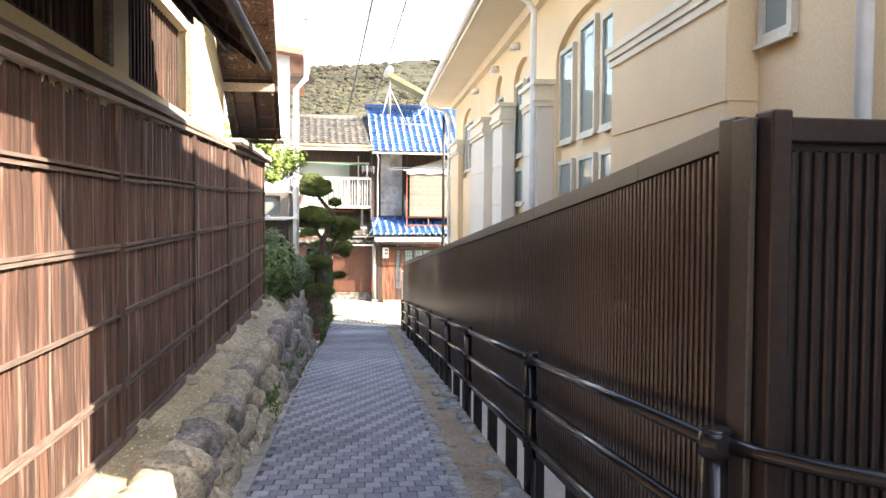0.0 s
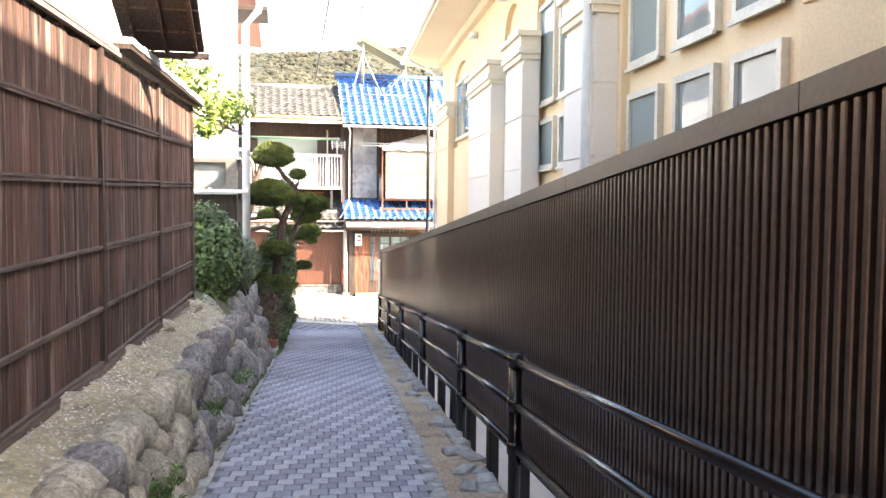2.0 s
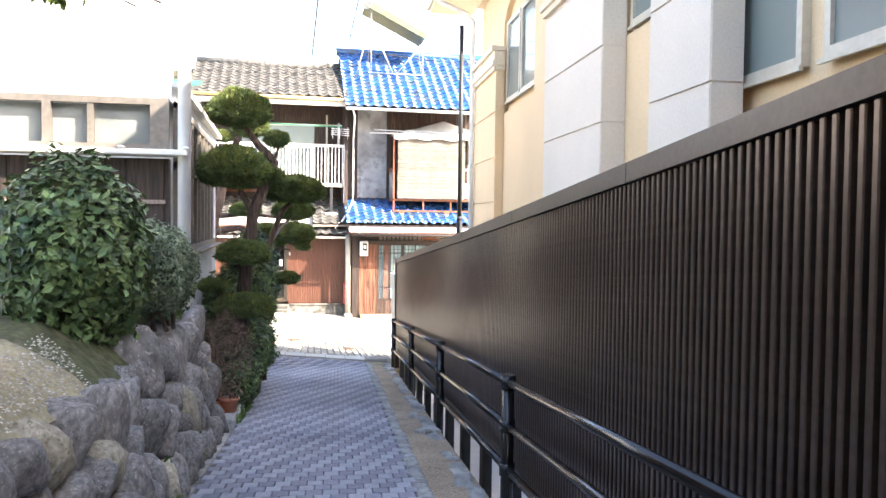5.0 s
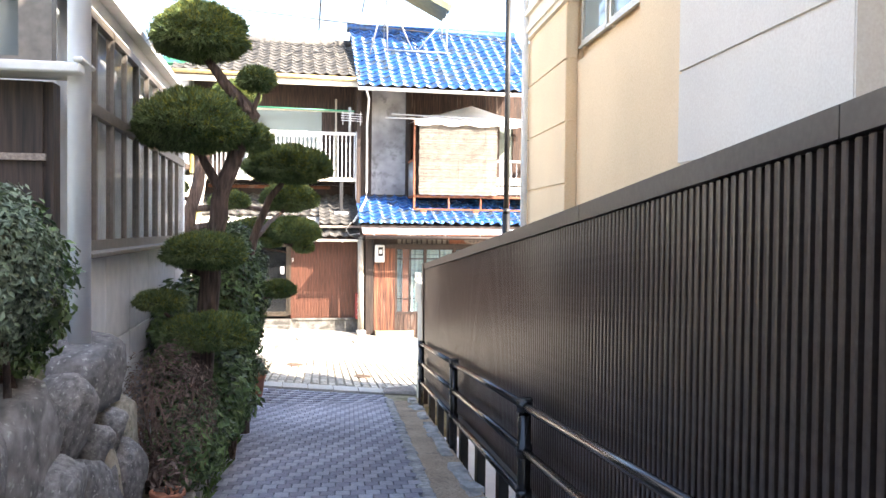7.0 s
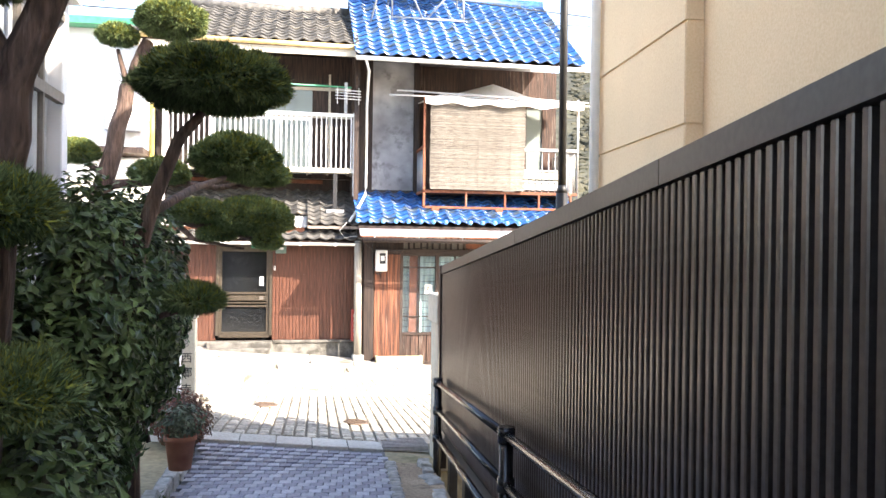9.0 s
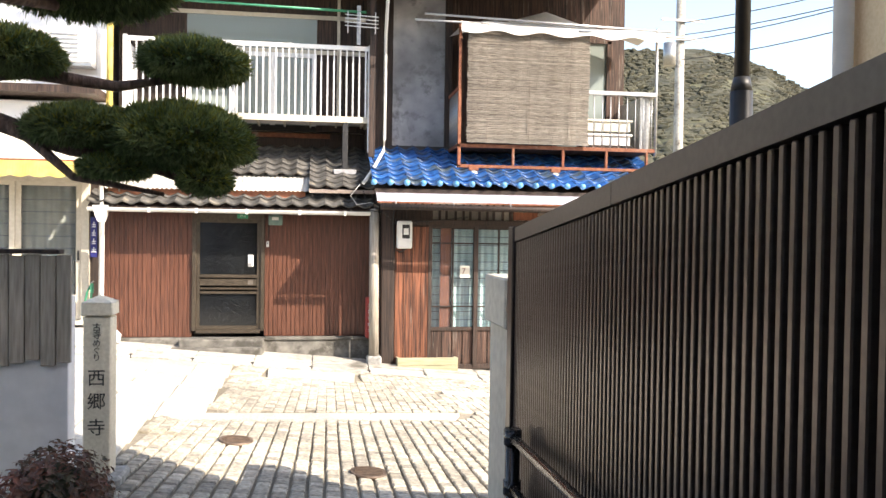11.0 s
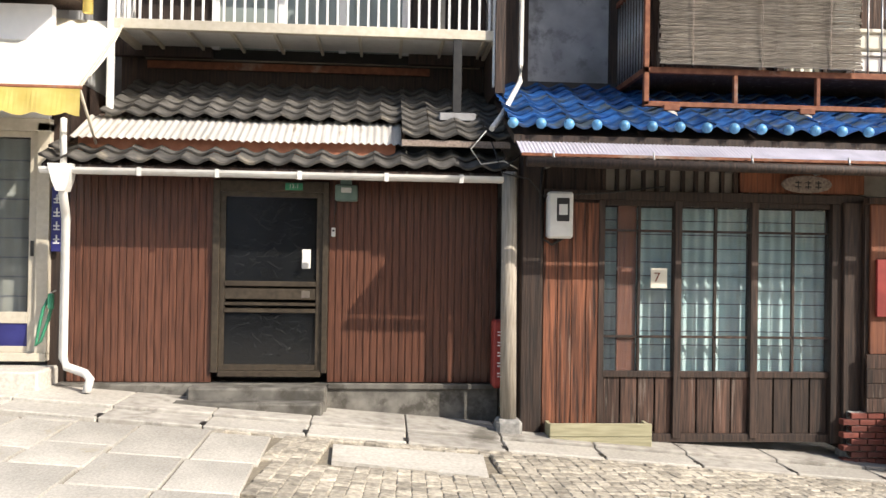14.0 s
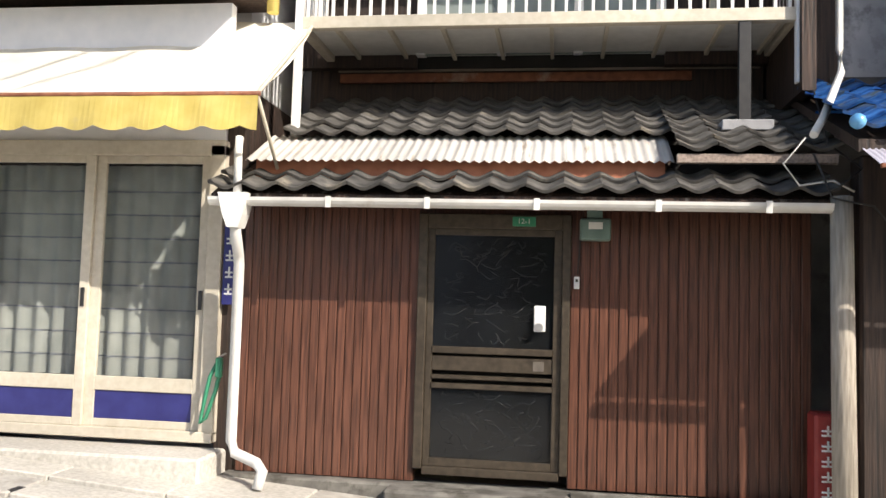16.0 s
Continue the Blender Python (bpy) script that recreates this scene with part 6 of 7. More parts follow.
for k in range(n):
    bm.faces.new((lo[k], lo[k + 1], hi[k + 1], hi[k]))
part("valance", bm, CLOTH_YELLOW, awn, "yellow scalloped valance")
part("front_bar", tubes([(-6.0, 33.96, 0.93), (-1.14, 33.96, 0.93)], r=0.018), RUST, awn)
for x in (-1.16, -5.9):
    part("arm", tubes([(x, 33.96, 0.92), (x - 0.1, 34.85, 0.4)], r=0.014), CREAM_ALU, awn)
    part("side_bar", tubes([(x, 33.96, 0.93), (x, 35.2, 1.86)], r=0.016), CREAM_ALU, awn)
part("upper_ledge", boxes((-6.5, -1.55, 34.4, 35.3, 1.98, 2.1)), DARK_WOOD, shop)
part("upper_front", boxes((-6.5, -1.6, 35.3, 35.4, 2.1, 4.6)), WHITE_WALL, shop)
part("yellow_pipe", tubes([(-1.5, 35.1, 1.9), (-1.5, 35.1, 4.0)], r=0.05), CLOTH_YELLOW, shop)
part("green_roof", boxes((-6.6, -1.55, 34.9, 39, 4.6, 4.75)), GREEN_PLASTIC, shop)
ac = thing("air_conditioner", (-2.0, 35.1, 2.6), "white air-conditioner unit hung on the wall above the awning", "air conditioner")
part("case", boxes((-2.4, -1.75, 35.0, 35.3, 2.55, 3.1), bevel=0.02), PLASTIC_WHITE, ac)
for k in range(6):
    part("louvre", boxes((-2.36, -1.95, 34.99, 35.0, 2.62 + 0.07 * k, 2.65 + 0.07 * k)), STEEL, ac)
part("bracket", boxes((-2.4, -1.75, 35.0, 35.3, 2.5, 2.55)), STEEL, ac)
bn = thing("shop_banner", (-1.63, WY - 0.06, -0.2), "narrow dark blue banner with white characters", "sign")
part("cloth", boxes((-1.70, -1.60, WY - 0.05, WY - 0.04, -0.5, 0.12)), BLUE_PANEL, bn)
for k in range(4):
    z = 0.0 - 0.13 * k
    part("character", boxes((-1.68, -1.62, WY - 0.055, WY - 0.05, z, z + 0.014), (-1.655, -1.642, WY - 0.055, WY - 0.05, z - 0.03, z + 0.05), (-1.68, -1.62, WY - 0.055, WY - 0.05, z - 0.035, z - 0.022)), PAPER, bn)
bm = bmesh.new()
tube(bm, [(-1.68, 34.72, -0.95), (-1.72, 34.7, -1.05), (-1.76, 34.7, -1.25), (-1.78, 34.7, -1.40), (-1.74, 34.7, -1.36), (-1.67, 34.7, -1.15), (-1.64, 34.7, -1.0), (-1.66, 34.72, -0.92)], 0.016, 8)
hs = thing("coiled_hose", (-1.7, 34.7, -1.3), "coiled green garden hose hung by the downpipe", "hose")
part("hose", bm, GREEN_PLASTIC, hs)
part("nozzle", boxes((-1.67, -1.62, 34.66, 34.71, -1.05, -0.9), bevel=0.01), GREEN_PLASTIC, hs)
part("hook", tubes([(-1.66, 34.84, -0.88), (-1.66, 34.70, -0.9)], r=0.008), STEEL, hs)

# ---- small things on the brown house ----
sm = thing("gas_meter", (1.13, WY - 0.08, 0.05), "small grey-green meter beside the door", "meter")
part("case", boxes((1.02, 1.24, WY - 0.14, WY - 0.015, 0.04, 0.20), bevel=0.012), TEAL_BOX, sm)
part("window", boxes((1.08, 1.18, WY - 0.146, WY - 0.14, 0.12, 0.17)), PAPER, sm)
part("top_box", boxes((1.07, 1.18, WY - 0.12, WY - 0.015, 0.20, 0.26), bevel=0.006), TEAL_BOX, sm)
part("wire", tubes([(1.03, WY - 0.03, 0.1), (1.01, WY - 0.03, -0.2)], r=0.005, seg=6), BLACK, sm)
bell = thing("door_bell", (1.01, WY - 0.03, -0.3), "small white door bell with a black button", "bell")
part("plate", boxes((0.985, 1.025, WY - 0.04, WY - 0.014, -0.31, -0.22), bevel=0.004), PAPER, bell)
part("button", boxes((0.996, 1.014, WY - 0.046, WY - 0.04, -0.26, -0.24)), BLACK, bell)
rx = thing("red_box", (2.69, 34.65, -1.77), "upright red box with white characters beside the corner post", "box")
part("case", boxes((2.58, 2.80, 34.55, 34.75, -1.76, -1.10), bevel=0.02), RED_PAINT, rx)
for k in range(5):
    z = -1.22 - 0.1 * k
    part("character", boxes((2.62, 2.70, 34.542, 34.55, z, z + 0.012), (2.655, 2.667, 34.542, 34.55, z - 0.03, z + 0.04), (2.62, 2.70, 34.542, 34.55, z - 0.03, z - 0.018)), PAPER, rx)
tr = thing("wooden_trough", (3.5, 34.2, -2.2), "low pale greenish wooden trough at the foot of the wall", "trough")
for k in range(2):
    part("plank", boxes((3.06, 4.02, 34.12 , 34.15, -2.26 + 0.125 * k, -2.14 + 0.125 * k), bevel=0.004), GREEN_TIMBER, tr)
part("end", boxes((3.06, 3.09, 34.15, 34.36, -2.26, -2.03)), GREEN_TIMBER, tr)
part("end", boxes((3.99, 4.02, 34.15, 34.36, -2.26, -2.03)), GREEN_TIMBER, tr)
part("fill", boxes((3.09, 3.99, 34.15, 34.36, -2.26, -2.06)), EARTH, tr)
# loose wires at the eave corner
for k, pts in enumerate(([(2.45, 34.3, 0.7), (2.3, 34.25, 0.52), (2.4, 34.25, 0.38), (2.62, 34.3, 0.42), (2.75, 34.3, 0.35)], [(2.5, 34.3, 0.6), (2.6, 34.25, 0.3), (2.85, 34.25, 0.25), (3.0, 34.3, 0.1), (3.6, 34.33, 0.14), (4.2, 34.33, 0.22)], [(2.7, 35.0, 1.2), (2.65, 34.5, 0.7), (2.8, 34.3, 0.5), (2.62, 34.28, 0.35)])):
    bm = bmesh.new()
    tube(bm, pts, 0.007, 6)
    solid("service_wire", bm, BLACK if k else PLASTIC_WHITE, "loose service wire at the eave corner", "wire", group="service wires")

# ---- stone signpost ----
sp = thing("stone_signpost", (0.14, 27.78, -1.95), "square cream stone signpost with black carved characters and a pointed cap", "signpost")
part("shaft", boxes((0.04, 0.24, 27.78, 27.98, -2.1, -0.72), bevel=0.008), STONE_POST, sp)
part("cap_block", boxes((0.025, 0.255, 27.765, 27.995, -0.71, -0.61), bevel=0.01), STONE_POST, sp)
bm = bmesh.new()
base = [bm.verts.new(p) for p in ((0.025, 27.765, -0.61), (0.255, 27.765, -0.61), (0.255, 27.995, -0.61), (0.025, 27.995, -0.61))]
tip = bm.verts.new((0.14, 27.88, -0.555))
for k in range(4):
    bm.faces.new((base[k], base[(k + 1) % 4], tip))
bm.faces.new(base[::-1])
part("cap_top", bm, STONE_POST, sp)
part("base_stone", boxes((-0.05, 0.33, 27.69, 28.07, -2.15, -1.93), bevel=0.02), KERB, sp)
for body, z, s in (("古", -0.80, 0.06), ("寺", -0.86, 0.06), ("め", -0.92, 0.055), ("ぐ", -0.975, 0.055), ("り", -1.03, 0.055), ("西", -1.19, 0.125), ("郷", -1.37, 0.125), ("寺", -1.57, 0.125)):
    lettering(body, s * 1.1, pose(0.14, 27.777, z, 90, 0, 0), INK, sp, "character")

# ---- lamp pole, overhead wires, poles far off ----
lp = thing("lamp_pole", (4.14, 25.55, -2.7), "slim black lamp pole between the fence and the building", "pole")
bm = bmesh.new()
tube(bm, [(4.14, 25.55, -2.75), (4.14, 25.55, 0.78)], 0.062, 14)
part("base", bm, BLACK, lp)
bm = bmesh.new()
tube(bm, [(4.14, 25.55, 0.78), (4.14, 25.55, 0.86)], 0.062, 14, 0.044)
tube(bm, [(4.14, 25.55, 0.85), (4.14, 25.55, 4.55)], 0.042, 14)
part("shaft", bm, BLACK, lp)
up = thing("utility_pole", (19.3, 60, -6), "grey concrete utility pole with crossarms", "utility pole")
bm = bmesh.new()
tube(bm, [(19.3, 60, -6), (19.3, 60, 14)], 0.26, 14, 0.2)
part("shaft", bm, CONCRETE, up)
for z in (9.5, 10.4, 12.5):
    part("crossarm", boxes((18.2, 20.4, 59.7, 59.8, z, z + 0.12)), STEEL, up)
bm = bmesh.new()
tube(bm, [(18.6, 59.6, 8.2), (18.6, 59.6, 9.3)], 0.3, 12)
part("transformer", bm, STEEL, up)


def wire(a, b, sag, r, label="black overhead cable sagging across the lane"):
    bm = bmesh.new()
    a, b = Vector(a), Vector(b)
    tube(bm, [a.lerp(b, k / 14) - Vector((0, 0, sag * 4 * (k / 14) * (1 - k / 14))) for k in range(15)], r, 6)
    solid("overhead_cable", bm, BLACK, label, "cable", group="overhead cables")


wire((0.85, -8, 6.7), (1.66, 36, 5.83), 0.25, 0.022)
wire((1.25, -8, 6.9), (2.85, 36.5, 6.5), 0.25, 0.018)
wire((1.1, -8, 7.9), (2.3, 36.5, 7.5), 0.2, 0.010)
wire((-9, 36.4, 7.1), (16, 36.4, 5.4), 0.15, 0.014, "thin overhead cable along the house fronts")
wire((-9, 36.3, 5.5), (9, 36.3, 5.6), 0.25, 0.014, "thin overhead cable along the house fronts")
wire((-14, 45, 9.0), (19.3, 60, 12.5), 0.6, 0.016, "thin overhead cable behind the roofs")
for z, dx in ((8.6, -1), (9.5, 0), (9.8, 2), (10.4, 3), (11.6, 5), (12.5, 7)):
    wire((19.3, 60, z), (24 + dx, 28, z - 0.5), 1.0, 0.022, "overhead cable from the utility pole")

# ---- distance: wooded hill, roofs ----
az = np.radians(np.linspace(-75, 75, 181))
prof_az = np.radians((-75, -40, -20, -10, -3, 4, 9.5, 20, 25, 28.5, 32, 35, 42, 55, 75))
prof_t = (0.05, 0.07, 0.12, 0.155, 0.172, 0.180, 0.188, 0.205, 0.200, 0.178, 0.140, 0.108, 0.07, 0.04, 0.03)
rad = (140, 170, 205, 240, 275, 310, 345, 380, 420, 470, 560)
hv, hf = [], []
for j, R in enumerate(rad):
    f = min(1.0, (R - 140) / 280)
    for a in az:
        top = float(np.interp(a, prof_az, prof_t)) * 420
        x, y = R * math.sin(a), R * math.cos(a)
        z = -8 + (top + 8) * (f ** 1.15) if R <= 420 else top - (R - 420) * 0.35
        z += (2.6 * noise.noise((x * 0.05, y * 0.05, 3)) + 1.6 * noise.noise((x * 0.16, y * 0.16, 7))) * (f > 0)
        hv.append((x, y, z))
m = len(az)
for j in range(len(rad) - 1):
    for i in range(m - 1):
        hf.append((j * m + i, j * m + i + 1, (j + 1) * m + i + 1, (j + 1) * m + i))
tagged(new("backdrop_hill", raw_mesh("backdrop_hill", hv, hf, HILL)), "wooded hill in late-winter brown and olive", "hill", kind="structure")
rng = random.Random(5)
tv, tf = [], []
ico = bmesh.new()
bmesh.ops.create_icosphere(ico, subdivisions=1, radius=1.0)
ico.verts.ensure_lookup_table()
iv = [v.co.copy() for v in ico.verts]
ifc = [[v.index for v in f.verts] for f in ico.faces]
ico.free()
for k in range(11000):
    a = rng.uniform(math.radians(-7), math.radians(12)) if k % 5 < 2 else rng.uniform(math.radians(18), math.radians(42))
    R = rng.uniform(210, 425)
    f = (R - 140) / 280
    top = float(np.interp(a, prof_az, prof_t)) * 420
    c = Vector((R * math.sin(a), R * math.cos(a), -8 + (top + 8) * (min(1, f) ** 1.15) + 0.2))
    s = rng.uniform(0.8, 2.0)
    off = len(tv)
    for v in iv:
        tv.append(c + Vector((v.x * s, v.y * s, v.z * s * 0.7)) * (1 + rng.uniform(-0.25, 0.25)))
    tf += [[q + off for q in face] for face in ifc]
FOREST = mat("far_tree_crowns", (0.027, 0.029, 0.017), (0.064, 0.058, 0.035), 0.12, 0.95, 0.0, island=0.18, bigscale=0.02)
tagged(new("hill_forest", raw_mesh("hill_forest", tv, tf, FOREST)), "bare brown and olive tree crowns covering the hill", "forest", kind="stuff")


def far_house(x, y, z, w, d, h, wallm, roofm, label):
    e = thing("far_house", (x, y, z), label, "house", "houses far off")
    part("wall", boxes((x - w / 2, x + w / 2, y - d / 2, y + d / 2, z, z + h)), wallm, e)
    part("roof", prism([(x - w * 0.58, z + h - 0.1), (x, z + h + w * 0.22), (x + w * 0.58, z + h - 0.1)], "y", y - d * 0.58, y + d * 0.58), roofm, e)
    for k in range(3):
        part("window", boxes((x - w * 0.35 + k * w * 0.26, x - w * 0.2 + k * w * 0.26, y - d / 2 - 0.05, y - d / 2 + 0.02, z + h * 0.5, z + h * 0.75)), GLASS, e)


for k, (x, y, w, h, wm, rm) in enumerate(((44, 95, 7, 9, WHITE_WALL, ROOF_RED), (52, 98, 6, 8, PLASTER, GREY_TILE), (60, 105, 7, 8, WHITE_WALL, GREY_TILE), (38, 84, 6, 6, CLAD, GREY_TILE), (50, 86, 6, 6, WHITE_WALL, ROOF_RED), (70, 110, 8, 8, PLASTER, ROOF_RED))):
    far_house(x, y, -7 + 0.02 * k, w, 6, h, wm, rm, ("white house with a red-brown roof below the hill", "plain house with a grey roof below the hill")[rm is GREY_TILE])
ow = structure("wall_ochre", boxes((8.2, 18, 39.2, 39.4, -3.4, 0.05)), mat("ochre_sheet_wall", (0.42, 0.30, 0.10), (0.52, 0.38, 0.15), 3, 0.7, 0.1, stretch=(6, 1, 0.5)), "ochre sheet wall beyond the corner house", "wall")
structure("wall_base_ochre", boxes((8.2, 18, 39.1, 39.2, -3.4, -1.6)), CONCRETE, "dark concrete base of the ochre wall", "wall")

# ---- foliage ----
def leaf_verts(rng, center, radii, n, size, shell=0.55, flat=0.0, tips=None, aspect=0.5, up=0.3):
    """n leaves as small bent quads in and on an ellipsoid."""
    vs, fs, centers = [], [], []
    for k in range(n):
        while True:
            d = Vector((rng.gauss(0, 1), rng.gauss(0, 1), rng.gauss(0, 1)))
            if d.length > 0.01:
                break
        d.normalize()
        rr = shell + (1 - shell) * rng.random() ** 0.5
        rr *= 1 + 0.20 * noise.noise(d * 2.3 + Vector(center)) + 0.14 * noise.noise(d * 6 + Vector(center))
        p = Vector(center) + Vector((d.x * radii[0], d.y * radii[1], d.z * radii[2] * (0.55 if (flat and d.z < 0) else 1))) * rr
        nrm = (d + Vector((rng.uniform(-0.8, 0.8), rng.uniform(-0.8, 0.8), rng.uniform(-0.5, 0.8) + up))).normalized()
        u = nrm.cross(Vector((rng.uniform(-1, 1), rng.uniform(-1, 1), rng.uniform(-1, 1))))
        if u.length < 0.05:
            continue
        u.normalize()
        w = nrm.cross(u)
        s = size * rng.uniform(0.6, 1.3)
        o = len(vs)
        vs += [p - u * s, p + w * s * aspect + nrm * s * 0.15, p + u * s, p - w * s * aspect + nrm * s * 0.15]
        fs.append((o, o + 1, o + 2, o + 3))
    return vs, fs


def needle_verts(rng, center, radii, n, size):
    """n tufts of fine needles, pointing out of a clipped pad."""
    vs, fs = [], []
    c = Vector(center)
    for k in range(n):
        d = Vector((rng.gauss(0, 1), rng.gauss(0, 1), rng.gauss(0, 1))).normalized()
        rr = 0.90 + 0.16 * noise.noise(d * 2.2 + c) + 0.10 * noise.noise(d * 6 + c) + (0.09 * rng.random() if rng.random() < 0.12 else 0)
        p = c + Vector((d.x * radii[0], d.y * radii[1], d.z * radii[2] * (0.6 if d.z < 0 else 1.0))) * rr
        out = Vector((d.x / radii[0], d.y / radii[1], d.z / radii[2])).normalized()
        for q in range(3):
            t = (out + Vector((rng.uniform(-0.9, 0.9), rng.uniform(-0.9, 0.9), rng.uniform(-0.7, 0.9)))).normalized()
            sd = t.cross(Vector((rng.uniform(-1, 1), rng.uniform(-1, 1), rng.uniform(-1, 1))))
            if sd.length < 0.05:
                continue
            sd = sd.normalized() * size * 0.13
            o = len(vs)
            ln = size * rng.uniform(0.6, 1.25)
            vs += [p - sd, p + sd, p + t * ln]
            fs.append((o, o + 1, o + 2))
    return vs, fs


def core_bm(center, radii, k=0.86, seed=0):
    bm = bmesh.new()
    bmesh.ops.create_icosphere(bm, subdivisions=3, radius=1.0)
    c = Vector(center)
    for v in bm.verts:
        d = v.co.normalized()
        s = k * (1 + 0.18 * noise.noise(d * 2.2 + c) + 0.11 * noise.noise(d * 6 + c))
        v.co = c + Vector((d.x * radii[0], d.y * radii[1], d.z * radii[2] * (0.6 if d.z < 0 else 1.0))) * s
    return bm


def cloud_tree(label, at, limbs, pads, seed, dens=1.0):
    """A cloud-pruned conifer: a bent trunk and limbs, each carrying clipped pads of needles."""
    rng = random.Random(seed)
    t = thing("cloud_pruned_tree", at, label, "tree", "cloud-pruned trees")
    for k, (pts, r0, r1) in enumerate(limbs):
        bm = bmesh.new()
        fine = []
        for a, b in zip(pts, pts[1:]):
            for q in range(4):
                f = q / 4
                p = Vector(a).lerp(Vector(b), f)
                fine.append(p + 0.03 * r0 / 0.1 * Vector((noise.noise(p * 4), noise.noise(p * 4 + Vector((9, 0, 0))), 0)))
        fine.append(Vector(pts[-1]))
        tube(bm, fine, r0, 9, r1)
        part("trunk" if k == 0 else "limb", bm, TRUNK, t)
    for c, rd in pads:
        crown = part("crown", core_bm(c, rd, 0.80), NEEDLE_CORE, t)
        area = rd[0] * rd[1] + rd[0] * rd[2] + rd[1] * rd[2]
        n = int(min(9000, 22000 * area) * dens)
        vs, fs = needle_verts(rng, c, rd, n, 0.05)
        g = part("needles", raw_mesh("needles", vs, fs, NEEDLE), NEEDLE, crown)
        tagged(g, kind="stuff")
        # yellow-green tips, kept to the upper sunward side to paint in sunlight
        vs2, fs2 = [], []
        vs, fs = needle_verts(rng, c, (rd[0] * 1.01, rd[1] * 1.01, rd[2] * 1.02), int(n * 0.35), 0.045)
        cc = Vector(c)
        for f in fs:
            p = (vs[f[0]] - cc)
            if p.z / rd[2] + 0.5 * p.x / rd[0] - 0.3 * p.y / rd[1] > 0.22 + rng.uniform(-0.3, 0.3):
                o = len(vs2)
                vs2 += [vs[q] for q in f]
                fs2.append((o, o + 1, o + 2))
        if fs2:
            tagged(part("young_growth", raw_mesh("young_growth", vs2, fs2, NEEDLE_TIP), NEEDLE_TIP, crown), "yellow-green needle tips tinted as sunlit on the upper side", kind="stuff")
    return t


cloud_tree("tall cloud-pruned juniper with rounded clipped pads beside the lane", (0.2, 20.8, -1.4),
           [([(0.15, 20.9, -1.5), (0.2, 20.8, -0.6), (0.28, 20.75, 0.3), (0.38, 20.7, 0.9), (0.62, 20.7, 1.5), (0.42, 20.7, 1.72), (0.24, 20.7, 1.95)], 0.11, 0.035),
            ([(0.36, 20.7, 0.85), (0.2, 20.75, 1.1), (0.15, 20.75, 1.25)], 0.05, 0.02),
            ([(0.6, 20.7, 1.48), (0.68, 20.7, 1.7)], 0.03, 0.015),
            ([(0.25, 20.8, 0.1), (0.05, 20.7, 0.2), (0.0, 20.6, 0.3)], 0.035, 0.02),
            ([(0.2, 20.8, -0.5), (-0.1, 20.7, -0.2)], 0.03, 0.015)],
           [((0.18, 20.7, 2.12), (0.40, 0.40, 0.30)), ((0.13, 20.7, 1.36), (0.50, 0.48, 0.32)), ((0.65, 20.7, 1.78), (0.15, 0.15, 0.11)), ((0.62, 20.75, 1.28), (0.16, 0.15, 0.13)),
            ((0.24, 20.55, 0.30), (0.34, 0.30, 0.17)), ((-0.12, 20.6, -0.10), (0.20, 0.18, 0.08)), ((0.25, 20.6, -0.38), (0.40, 0.35, 0.18))], 1)
cloud_tree("slender cloud-pruned juniper with a broad flat pad over the lane", (0.45, 22.6, -1.6),
           [([(0.45, 22.6, -1.7), (0.44, 22.6, -0.6), (0.48, 22.6, 0.1), (0.58, 22.6, 0.5), (0.72, 22.6, 0.85), (0.85, 22.6, 1.02)], 0.07, 0.03),
            ([(0.46, 22.6, -0.3), (0.6, 22.6, -0.25), (0.78, 22.6, -0.2)], 0.025, 0.015),
            ([(0.55, 22.7, 0.4), (0.7, 23.5, 0.6), (0.85, 24.3, 0.75)], 0.035, 0.02)],
           [((0.91, 22.6, 1.18), (0.48, 0.44, 0.25)), ((0.82, 22.6, -0.15), (0.17, 0.16, 0.10)), ((0.92, 24.4, 0.90), (0.36, 0.34, 0.23))], 2)
cloud_tree("old sunlit cloud-pruned juniper leaning over the street", (-0.7, 26.4, -1.9),
           [([(-0.75, 26.4, -2.0), (-0.7, 26.35, -0.6), (-0.64, 26.3, 0.1), (-0.49, 26.3, 0.96), (-0.3, 26.3, 1.8), (-0.1, 26.3, 2.3)], 0.15, 0.06),
            ([(-0.55, 26.3, 0.5), (-0.1, 26.3, 0.58), (0.35, 26.3, 0.42), (0.7, 26.3, 0.36), (1.0, 26.3, 0.25)], 0.07, 0.02),
            ([(-0.5, 26.3, 0.8), (0.1, 26.3, 0.86), (0.6, 26.35, 0.80), (0.95, 26.35, 0.86)], 0.055, 0.02),
            ([(-0.5, 26.3, 0.9), (-0.75, 26.3, 1.05)], 0.04, 0.02), ([(-0.3, 26.3, 1.8), (-0.4, 26.3, 2.2)], 0.04, 0.02),
            ([(0.1, 26.3, 0.5), (0.4, 26.2, 0.25), (0.9, 26.2, 0.16)], 0.035, 0.012)],
           [((0.98, 26.3, 0.46), (0.44, 0.40, 0.24)), ((0.42, 26.35, 0.52), (0.34, 0.32, 0.15)), ((1.06, 26.3, 0.93), (0.32, 0.32, 0.14)), ((0.13, 26.3, 2.5), (0.36, 0.34, 0.24)), ((-0.79, 26.3, 1.12), (0.22, 0.2, 0.14)), ((-0.4, 26.3, 2.33), (0.2, 0.2, 0.12)),
            ((0.05, 26.2, 0.92), (0.3, 0.3, 0.15)), ((1.14, 26.15, 0.24), (0.15, 0.14, 0.11)), ((0.62, 26.2, 0.30), (0.2, 0.16, 0.07))], 3)


